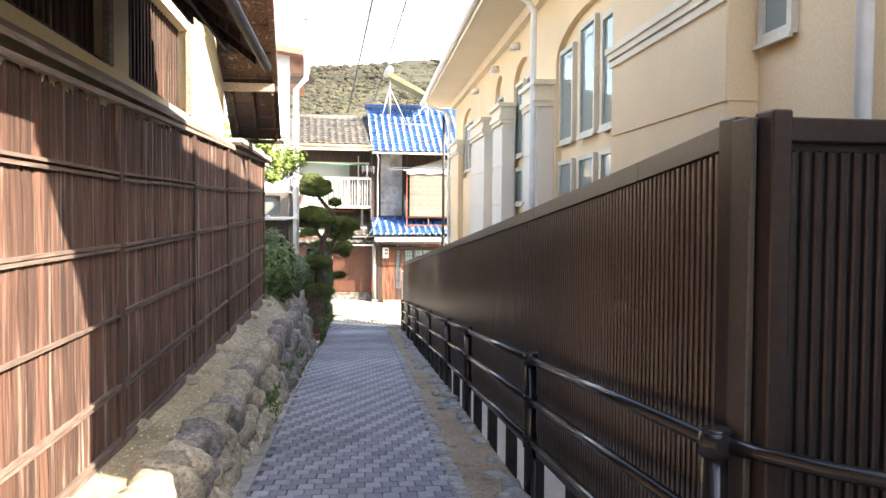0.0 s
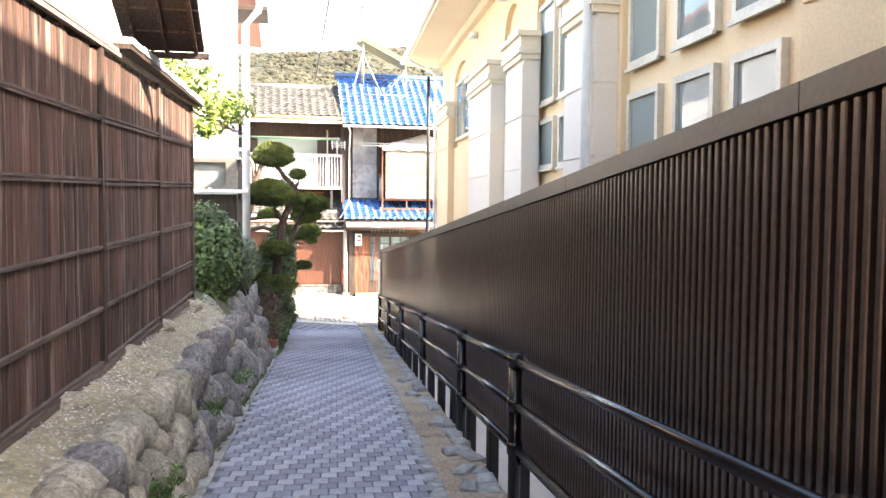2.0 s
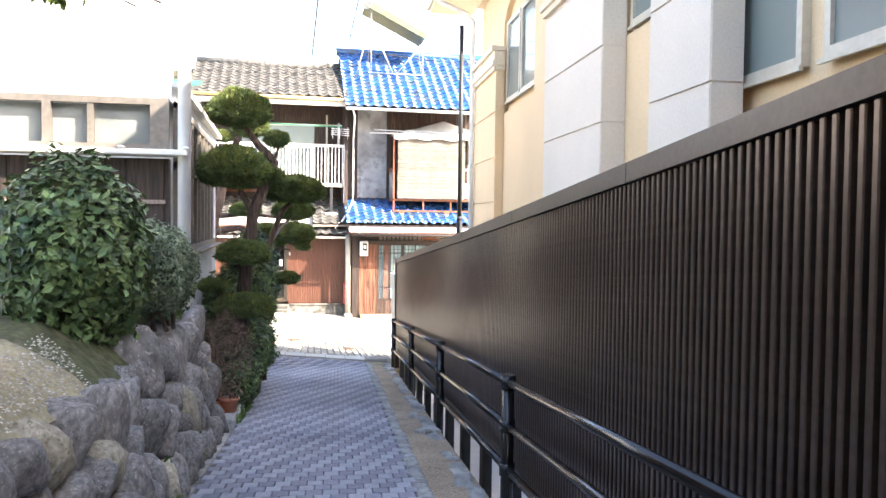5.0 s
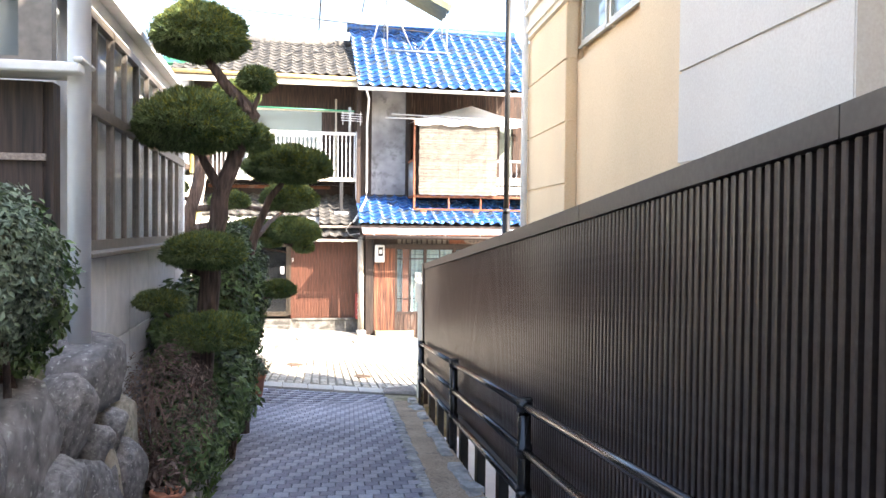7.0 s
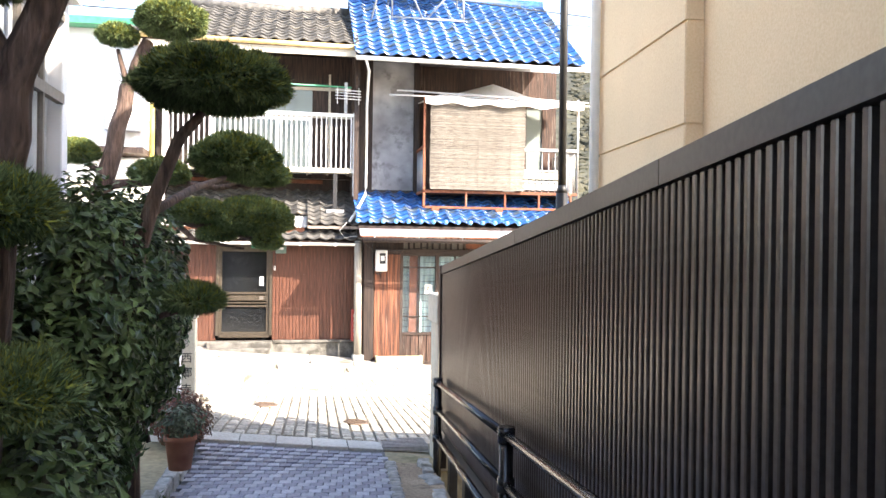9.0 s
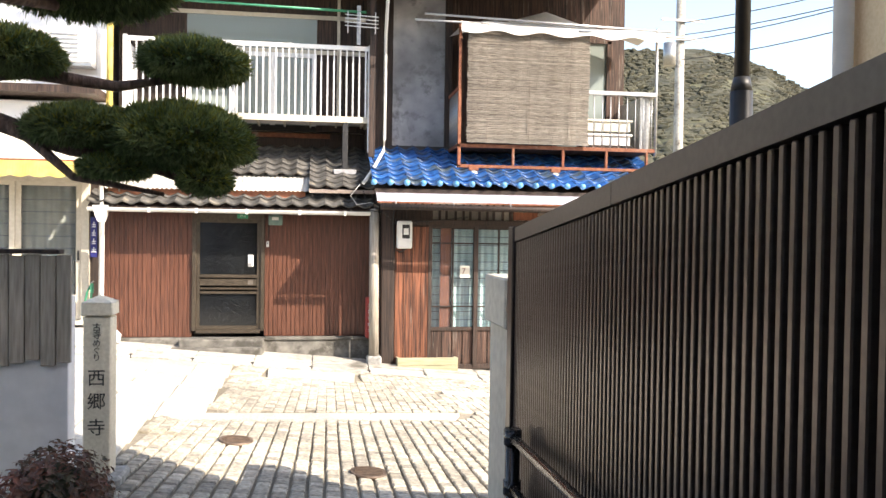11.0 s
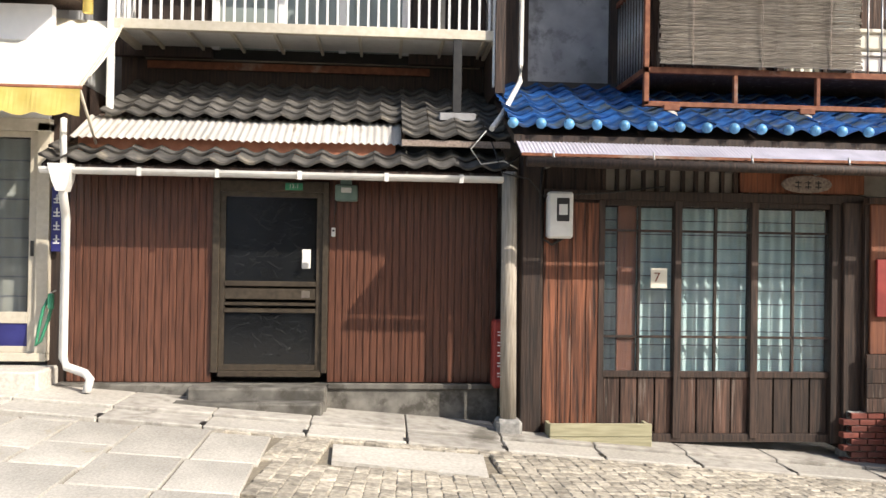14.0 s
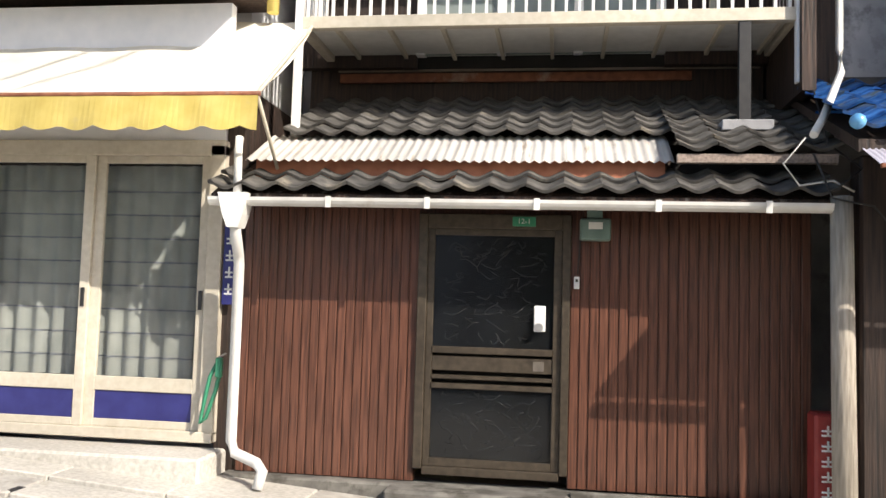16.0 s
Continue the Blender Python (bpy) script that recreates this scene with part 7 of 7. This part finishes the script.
def shrub(label, center, radii, n, size, material, seed, stems=5, core=True, aspect=0.45):
    rng = random.Random(seed)
    zb = center[2] - radii[2]
    s = thing("shrub", (center[0], center[1], zb), label, "shrub", "shrubs along the lane")
    for k in range(stems):
        bm = bmesh.new()
        e = Vector(center) + Vector((rng.uniform(-0.6, 0.6) * radii[0], rng.uniform(-0.6, 0.6) * radii[1], rng.uniform(0.0, 0.6) * radii[2]))
        b = Vector((center[0] + rng.uniform(-0.15, 0.15), center[1] + rng.uniform(-0.15, 0.15), zb - 0.12))
        tube(bm, [b, b.lerp(e, 0.5) + Vector((rng.uniform(-0.06, 0.06), rng.uniform(-0.06, 0.06), 0)), e], 0.018, 6, 0.006)
        part("stem", bm, TRUNK, s)
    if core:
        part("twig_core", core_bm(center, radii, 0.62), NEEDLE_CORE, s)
    vs, fs = leaf_verts(rng, center, radii, n, size, 0.55, aspect=aspect)
    tagged(part("foliage", raw_mesh("foliage", vs, fs, material), material, s), kind="stuff")
    return s


shrub("dark glossy camellia bush at the end of the bark fence", (-0.72, 15.9, 0.48), (0.50, 0.7, 0.72), 8500, 0.040, LEAF, 11, aspect=0.55)
shrub("small dark clipped bush on the boulder wall", (-0.33, 17.4, 0.25), (0.30, 0.34, 0.42), 3000, 0.032, LEAF, 12)
shrub("rounded grey-green clipped bush on the bank", (-0.32, 16.9, 0.34), (0.34, 0.36, 0.40), 11000, 0.017, LEAF_GREY, 13)
shrub("tall glossy camellia beneath the cloud-pruned tree", (0.25, 22.2, -0.35), (0.42, 0.55, 0.95), 8000, 0.038, LEAF, 14)
shrub("leafy camellia between the trees", (0.30, 23.4, -0.25), (0.42, 0.6, 0.85), 7500, 0.038, LEAF, 15)
shrub("leafy dark evergreen beside the white wall", (-0.05, 21.6, -0.7), (0.35, 0.6, 0.75), 3400, 0.05, LEAF, 16)
shrub("low dark evergreen at the foot of the trees", (0.28, 21.4, -1.0), (0.36, 0.8, 0.50), 4200, 0.04, LEAF, 17)
shrub("brown half-bare twiggy shrub by the boulders", (0.05, 19.8, -0.85), (0.36, 0.7, 0.50), 3800, 0.028, DRY_TWIG, 18, stems=14, core=False, aspect=0.18)
shrub("low green shrub spreading over the kerb", (0.18, 20.2, -1.15), (0.32, 0.8, 0.34), 3400, 0.03, LEAF, 19)
shrub("red-tipped low shrub at the corner of the street", (0.27, 26.35, -1.64), (0.32, 0.34, 0.30), 3200, 0.026, mat("reddish_leaf", (0.06, 0.05, 0.02), (0.20, 0.06, 0.035), 5, 0.5, 0.0, island=0.4), 20)
# overhanging camellia branches
ov = thing("overhanging_branch", (-1.0, 15.2, 2.3), "sunlit yellow-green leafy branches over the bark fence", "tree")
rng = random.Random(31)
for k in range(9):
    bm = bmesh.new()
    e = Vector((rng.uniform(-0.9, 0.0), 15.2 + rng.uniform(-0.5, 0.6), rng.uniform(2.0, 3.0)))
    tube(bm, [(-1.6, 15.4, 2.2), (-1.3, 15.3, 2.6), e], 0.02, 6, 0.006)
    part("branch", bm, TRUNK, ov)
bm = bmesh.new()
tube(bm, [(-1.6, 15.5, -0.2), (-1.62, 15.45, 1.0), (-1.6, 15.4, 2.3)], 0.07, 8, 0.04)
part("trunk", bm, TRUNK, ov)
for k, (c, rd, n) in enumerate((((-0.85, 15.1, 2.75), (0.45, 0.45, 0.38), 800), ((-0.42, 15.1, 2.45), (0.42, 0.4, 0.26), 620), ((-1.3, 15.3, 2.9), (0.5, 0.5, 0.45), 700), ((-0.6, 15.0, 2.18), (0.28, 0.3, 0.14), 260))):
    vs, fs = leaf_verts(rng, c, rd, n, 0.05, 0.2, aspect=0.42)
    tagged(part("foliage", raw_mesh("foliage", vs, fs, LEAF_LIGHT), LEAF_LIGHT, ov), kind="stuff")
# weeds and grass at the wall foot
rng = random.Random(41)
vs, fs = [], []
for k in range(1900):
    y = rng.choice((rng.uniform(6, 18), rng.gauss(8.8, 0.15), rng.gauss(11.2, 0.2), rng.gauss(13.5, 0.25), rng.uniform(19, 24.5), rng.uniform(19, 24.5), rng.uniform(19, 24.5)))
    if y < 18.5:
        x = wall_base_x(y) + rng.uniform(-0.08, 0.08)
        if rng.random() < 0.72 and not (8.5 < y < 9.1 or 10.8 < y < 11.6 or 13 < y < 14):
            continue
    else:
        x = path_left(y) - rng.uniform(0.0, 0.22)
    p = Vector((x, y, alley_z(y) + (rng.uniform(0, 0.35) if y < 18.5 else 0)))
    h = rng.uniform(0.03, 0.10) if y < 18.5 else rng.uniform(0.05, 0.18)
    lean = Vector((rng.uniform(-0.5, 0.6), rng.uniform(-0.5, 0.5), 1)).normalized() * h
    sd = Vector((rng.uniform(-1, 1), rng.uniform(-1, 1), 0)).normalized() * 0.006
    o = len(vs)
    vs += [p - sd, p + sd, p + lean * 0.6 + sd * 0.8, p + lean + Vector((lean.x * 0.4, lean.y * 0.4, -0.03))]
    fs += [(o, o + 1, o + 2), (o, o + 2, o + 3)]
tagged(new("grass", raw_mesh("grass", vs, fs, GRASS)), "tufts of grass and weeds at the foot of the wall", "grass", kind="stuff")
# planting bed behind the lane's left edge
bed = strip("ground_bed", lambda y: -0.42, lambda y: path_left(y) - 0.16, 18.3, 26.4, 0.10, EARTH, "dark earth of the planting bed", "ground", thick=0.3)
kerb = thing("bed_kerb", (0.3, 22, -1.7), "low grey stone kerb of the planting bed", "kerb", kind="structure")
y = 18.6
rng = random.Random(6)
while y < 26.3:
    l = rng.uniform(0.35, 0.7)
    x = path_left(y + l / 2) - 0.10
    part("kerb_stone", boxes((x - 0.07, x + 0.05, y, y + l - 0.02, alley_z(y) - 0.2, alley_z(y + l) + rng.uniform(0.12, 0.18)), bevel=0.015), KERB, kerb)
    y += l
# pots
def plant_pot(at, r, h, leafm, n, seed, label):
    e = thing("plant_pot", at, label, "potted plant", "pots along the lane")
    part("pot", lathe(((0.0, 0.0), (r * 0.7, 0.0), (r * 0.95, h * 0.85), (r * 1.05, h * 0.86), (r * 1.05, h), (r * 0.9, h), (r * 0.88, h * 0.9), (0.0, h * 0.88)), at, 18), TERRACOTTA, e)
    rg = random.Random(seed)
    vs, fs = leaf_verts(rg, (at[0], at[1], at[2] + h + r * 0.9), (r * 1.6, r * 1.6, r * 1.2), n, 0.03, 0.2, aspect=0.4)
    tagged(part("plant", raw_mesh("plant", vs, fs, leafm), leafm, e), kind="stuff")
plant_pot((0.50, 24.5, -1.68), 0.13, 0.28, LEAF_GREY, 500, 51, "terracotta pot with a small leafy plant on the kerb")
plant_pot((0.16, 19.0, -1.36), 0.11, 0.16, DRY_TWIG, 120, 52, "terracotta pot with withered stems at the wall foot")
plant_pot((0.22, 20.3, -1.48), 0.09, 0.16, LEAF, 160, 53, "small terracotta pot with green leaves at the kerb")
for k, (x, y, w) in enumerate(((0.02, 18.75, 0.5), (0.1, 19.25, 0.42))):
    e = thing("planter_box", (x, y, alley_z(y)), "rectangular brown planter box with dry soil", "planter", "planter boxes by the wall")
    z = alley_z(y)
    part("box", boxes((x - 0.1, x + 0.1, y - w / 2, y + w / 2, z - 0.02, z + 0.17), bevel=0.012), TERRACOTTA, e)
    part("rim", boxes((x - 0.12, x + 0.12, y - w / 2 - 0.02, y - w / 2 + 0.02, z + 0.15, z + 0.18), (x - 0.12, x + 0.12, y + w / 2 - 0.02, y + w / 2 + 0.02, z + 0.15, z + 0.18)), TERRACOTTA, e)
# grey board gate post by the signpost
gp = thing("board_gate", (-0.1, 26.95, -2.0), "weathered blue-grey board gate leaf on a white post", "gate")
for k in range(5):
    part("board", boxes((-0.28 + 0.096 * k, -0.19 + 0.096 * k, 26.9 - 0.006 * (k % 2), 26.93, -0.95 + 0.02 * (k % 3), -0.22 - 0.01 * (k % 2)), bevel=0.004), BLEACHED, gp)
part("white_post", boxes((-0.28, 0.17, 26.94, 27.1, -2.05, -0.5), bevel=0.006), WHITE, gp)
part("rail", boxes((-0.29, 0.16, 26.93, 26.945, -0.42, -0.36)), BLEACHED, gp)
part("top_cap", boxes((-0.30, 0.13, 26.86, 26.98, -0.215, -0.185), bevel=0.004), DARK_WOOD, gp)

# ---- street furniture in the ground ----
def disc(name, x, y, r, material, label, category):
    e = thing(name, (x, y, street_z(x)), label, category, "manhole covers in the street")
    z = street_z(x)
    tilt = Euler((0, math.atan(0.08), 0)).to_matrix().to_4x4()
    def put(bm):
        for v in bm.verts:
            v.co = Matrix.Translation((x, y, z)) @ tilt @ v.co
        return bm
    bm = bmesh.new()
    tube(bm, [(0, 0, -0.02), (0, 0, 0.016)], r, 24)
    part("cover", put(bm), material, e)
    for k in range(5):
        bm = bmesh.new()
        q = -0.6 * r + 0.3 * r * k
        w = math.sqrt(r * r - q * q) * 0.8
        box(bm, -w, w, q - 0.012, q + 0.012, 0.014, 0.022)
        part("ridge", put(bm), material, e)
IRON = mat("cast_iron", (0.09, 0.065, 0.05), (0.17, 0.12, 0.09), 20, 0.6, 0.4, metal=0.4)
disc("manhole_cover", 1.05, 29.2, 0.16, IRON, "small round iron manhole cover set in the setts", "manhole cover")
disc("manhole_cover", 2.25, 28.35, 0.16, IRON, "small round iron manhole cover set in the setts", "manhole cover")
gr = thing("drain_grate", (2.75, 27.3, -2.16), "steel drain grate at the corner of the lane", "grate")
for k in range(7):
    part("bar", boxes((2.47, 3.02, 27.06 + 0.07 * k, 27.09 + 0.07 * k, street_z(2.75) - 0.04, street_z(2.75) + 0.012)), STEEL, gr)
part("frame", boxes((2.44, 2.47, 27.03, 27.55, street_z(2.45) - 0.04, street_z(2.45) + 0.012)), STEEL, gr)
# concrete channel between lane and street, with slots
for k in range(5):
    x0 = 0.42 + 0.41 * k
    bm = bmesh.new()
    vs = box(bm, x0, x0 + 0.40, 26.92 - 0.05 * k * 0.3, 27.3 - 0.05 * k * 0.3, -0.06, 0.012, bevel=0.006)
    for v in bm.verts:
        v.co.z += ground_z(v.co.x, 27.0)
    o = solid("channel_slab", bm, SLAB, "pale concrete channel slab across the foot of the lane", "slab", group="channel slabs")

# ---- slabs and setts of the street ----
def sett_piece(w, d, material, name, h=0.05, bevel=0.008):
    bm = bmesh.new()
    v = []
    for x, y in ((-1, -1), (1, -1), (1, 1), (-1, 1)):
        v.append(bm.verts.new((x * w / 2, y * d / 2, -h)))
    t1, t2 = [], []
    for x, y in ((-1, -1), (1, -1), (1, 1), (-1, 1)):
        t1.append(bm.verts.new((x * w / 2, y * d / 2, -bevel)))
        t2.append(bm.verts.new((x * (w / 2 - bevel), y * (d / 2 - bevel), 0)))
    for a, b in ((v, t1), (t1, t2)):
        for k in range(4):
            bm.faces.new((a[k], a[(k + 1) % 4], b[(k + 1) % 4], b[k]))
    bm.faces.new(t2)
    return mesh_of(name, bm, material)


def lay(parent, name, me, places, near, material):
    """Lays pieces: those in near as objects, the rest joined."""
    base = [v.co.copy() for v in me.vertices]
    faces = [tuple(p.vertices) for p in me.polygons]
    vs, fs = [], []
    count = 0
    for m in places:
        if near(m.translation) and count < 300:
            ob = new(name, me)
            ob.matrix_world = m
            adopt(ob, parent)
            count += 1
        else:
            o = len(vs)
            vs += [m @ c for c in base]
            fs += [tuple(q + o for q in f) for f in faces]
    if vs:
        rest = part(name + "_field", raw_mesh(name + "_field", vs, fs, material), material, parent)
        tagged(rest, kind="stuff")


TILT = Euler((0, math.atan(0.08), 0))


def edge_x(y):
    return lerp(y, (27.0, 28.5, 30.0, 33.6), (-0.05, 0.02, 0.42, 0.78))


def in_slab(x, y):
    if 1.12 < x < 2.36 and 32.75 < y < 33.45:
        return True
    if 3.5 < x < 9.0 and 32.28 < y - 0.03 * (x - 3.5) < 32.56:
        return True
    q = y - 0.27 * (x - 0.42)
    return 0.42 < x < 3.65 and 29.92 < q < 30.28


rng = random.Random(77)
sett_me = sett_piece(0.108, 0.108, SETT, "sett", 0.05, 0.011)
# the courses run away from the houses
def on_street(x, y, rz, s, wob=0.0):
    m = Matrix.Translation((x, y, street_z(x) + rng.uniform(-wob, wob) * 0.2)) @ Matrix.Rotation(math.atan(0.08), 4, 'Y') @ Matrix.Rotation(rz, 4, 'Z')
    return m @ Euler((rng.uniform(-wob, wob), rng.uniform(-wob, wob), 0)).to_matrix().to_4x4() @ Matrix.Diagonal((*s, 1, 1))


# large granite slabs, laid aslant
slab_me = sett_piece(1.0, 1.0, SLAB, "slab", 0.05, 0.014)
slabs = []
covered = []
row = 0
xx = 0.62
while xx > -9:
    w = rng.choice((0.44, 0.5, 0.58))
    y = 27.3 + rng.uniform(0, 0.6)
    first = True
    while y < 33.6:
        l = rng.uniform(0.55, 1.0) if not first else rng.uniform(0.2, 0.7)
        l = min(l, 33.6 - y)
        xc = xx - w / 2
        if l > 0.12 and xc + w / 2 < edge_x(y) + 0.34:
            covered.append((xx - w - 0.05, xx + 0.05, y - 0.05, y + l + 0.05))
            slabs.append(on_street(xc, y + l / 2, 0.03 + rng.uniform(-0.004, 0.004), (w - 0.014, l - 0.014)))
        y += l
        first = False
    xx -= w
lay(street, "slab", slab_me, slabs, lambda p: p.x > -4, SLAB)
turned = []
xx = -1.6
while xx < 9.2:
    y = 27.32 + rng.uniform(0, 0.1)
    while y < 33.62:
        l = rng.uniform(0.085, 0.135)
        # courses fan slightly: leaning right near the slabs, straight further down the street
        x = xx + (0.15 - 0.07 * xx) * (y - 30.5) * 0.9
        if edge_x(y) - 0.7 < x < 9.0 and not any(q[0] < x < q[1] and q[2] < y + l / 2 < q[3] for q in covered if q[1] > -0.9) and not (in_slab(x, y) or in_slab(x + 0.05, y + 0.05) or in_slab(x - 0.05, y - 0.05)):
            turned.append(on_street(x, y + l / 2, -math.atan((0.15 - 0.07 * xx) * 0.9), (rng.uniform(0.99, 1.07), l / 0.108 * 0.93), 0.03))
        y += l
    xx += 0.119
lay(street, "sett", sett_me, turned, lambda p: 29.2 < p.y < 30.8 and 0.9 < p.x < 3.4, SETT)
def odd_slab(corners):
    bm = bmesh.new()
    top = [bm.verts.new((x, y, street_z(x) + 0.006)) for x, y in corners]
    bot = [bm.verts.new((x, y, street_z(x) - 0.05)) for x, y in corners]
    bm.faces.new(top)
    for k in range(len(corners)):
        j = (k + 1) % len(corners)
        bm.faces.new((top[k], bot[k], bot[j], top[j]))
    ob = new("slab", mesh_of("slab", bm, SLAB))
    adopt(ob, street)
odd_slab(((1.14, 32.85), (2.32, 32.72), (2.36, 33.44), (1.12, 33.40)))
for a, b in ((0.44, 1.27), (1.29, 2.3), (2.32, 3.4)):
    odd_slab(((a, 29.92 + 0.27 * (a - 0.42)), (b, 29.92 + 0.27 * (b - 0.42)), (b + 0.12, 30.26 + 0.27 * (b - 0.42)), (a + 0.12, 30.26 + 0.27 * (a - 0.42))))
for a, b in ((3.52, 4.9), (4.92, 6.3), (6.32, 7.7)):
    odd_slab(((a, 32.3 + 0.03 * (a - 3.5)), (b, 32.3 + 0.03 * (b - 3.5)), (b, 32.54 + 0.03 * (b - 3.5)), (a, 32.54 + 0.03 * (a - 3.5))))
# gutter stones along the houses
gut_line = thing("gutter_stones", (2, 33.9, -2.1), "line of pale gutter slabs with slots along the house fronts", "gutter", kind="structure")
for k in range(17):
    x = -6.0 + 0.86 * k
    bm = bmesh.new()
    box(bm, x, x + 0.845, 33.62, 34.02, -0.06, 0.022, bevel=0.01)
    for v in bm.verts:
        v.co.z += street_z(v.co.x)
    part("gutter_slab", bm, SLAB if k % 3 else CONCRETE, gut_line)
    bm = bmesh.new()
    box(bm, x + 0.82, x + 0.87, 33.66, 33.78, -0.03, 0.024)
    for v in bm.verts:
        v.co.z += street_z(v.co.x)
    part("slot", bm, BLACK, gut_line)
for k in range(17):
    x = -6.0 + 0.86 * k
    bm = bmesh.new()
    box(bm, x, x + 0.85, 34.03, 34.9, -0.08, 0.05, bevel=0.008)
    for v in bm.verts:
        v.co.z += street_z(v.co.x)
    part("apron_slab", bm, CONCRETE if x > -1.6 else SLAB, gut_line)

# ---- broken stones along the verge ----
rng = random.Random(15)
edge = thing("verge_stones", (1.5, 12, -0.9), "line of rough granite setts along the verge", "kerb", kind="structure")
cob = sett_piece(0.10, 0.10, KERB, "cobble", 0.06, 0.015)
cp = []
y = 1.0
while y < 26.2:
    d = rng.uniform(0.09, 0.15)
    for s in range(1):
        x = path_right(y) + 0.065 + rng.uniform(-0.012, 0.012)
        cp.append(Matrix.LocRotScale((x, y + d / 2, alley_z(y) + rng.uniform(-0.006, 0.006)), Euler((-0.077, rng.uniform(-0.05, 0.05), rng.uniform(-0.15, 0.15))), (rng.uniform(1.0, 1.2), d / 0.1 * 0.92, 1)))
    y += d
lay(edge, "cobble", cob, cp, lambda p: True, KERB)
rows2 = []
y = 1.0
while y < 26.2:
    d = rng.uniform(0.14, 0.34)
    if rng.random() < 0.82:
        rows2.append(Matrix.LocRotScale((slant(1.06, y) + rng.uniform(-0.03, 0.02), y + d / 2, alley_z(y) + rng.uniform(-0.02, 0.025)), Euler((rng.uniform(-0.15, 0.05), rng.uniform(-0.12, 0.12), rng.uniform(-0.2, 0.2))), (rng.uniform(1.0, 1.5), d / 0.1 * 0.95, 1)))
    y += d
for k in range(9):
    y = rng.uniform(5, 20)
    rows2.append(Matrix.LocRotScale((slant(rng.uniform(0.9, 1.0), y), y, alley_z(y) + 0.03), Euler((rng.uniform(-0.2, 0.2), rng.uniform(-0.2, 0.2), rng.uniform(0, 3))), (1.6, 1.1, 1)))
lay(edge, "edge_stone", cob, rows2, lambda p: True, KERB)

# ---- paving blocks of the lane ----
BW, BD = 0.121, 0.155
pl = sett_piece(BW - 0.007, BD - 0.007, PAVER_LIGHT, "paver", 0.03, 0.004)
pd = sett_piece(BW - 0.007, BD - 0.007, PAVER_DARK, "paver", 0.03, 0.004)
light, dark = [], []
row = 0
y = -1.0
tz = math.atan(0.068)
rng = random.Random(21)
while y < 26.9:
    a, b = path_left(y) - 0.04, path_right(y)
    off = (0.5 if row % 2 else 0.0) * BW
    k0 = int((a - 0.068 * y - off) / BW) - 1
    k = k0
    while True:
        u = k * BW + off
        x = u + 0.068 * y
        k += 1
        if x < a:
            continue
        if x > b:
            break
        yl = y - 0.068 * (x - 0.6)
        m = Matrix.LocRotScale((x, yl, ground_z(x, yl) + rng.uniform(-0.0015, 0.0015)), Euler((-0.08, 0, -tz)), None)
        (light if (k + row // 2) % 2 else dark).append(m)
    y += BD
    row += 1
lay(lane, "paver", pl, light, lambda p: 8.2 < p.y < 10.5, PAVER_LIGHT)
lay(lane, "paver_dark", pd, dark, lambda p: 8.2 < p.y < 10.5, PAVER_DARK)
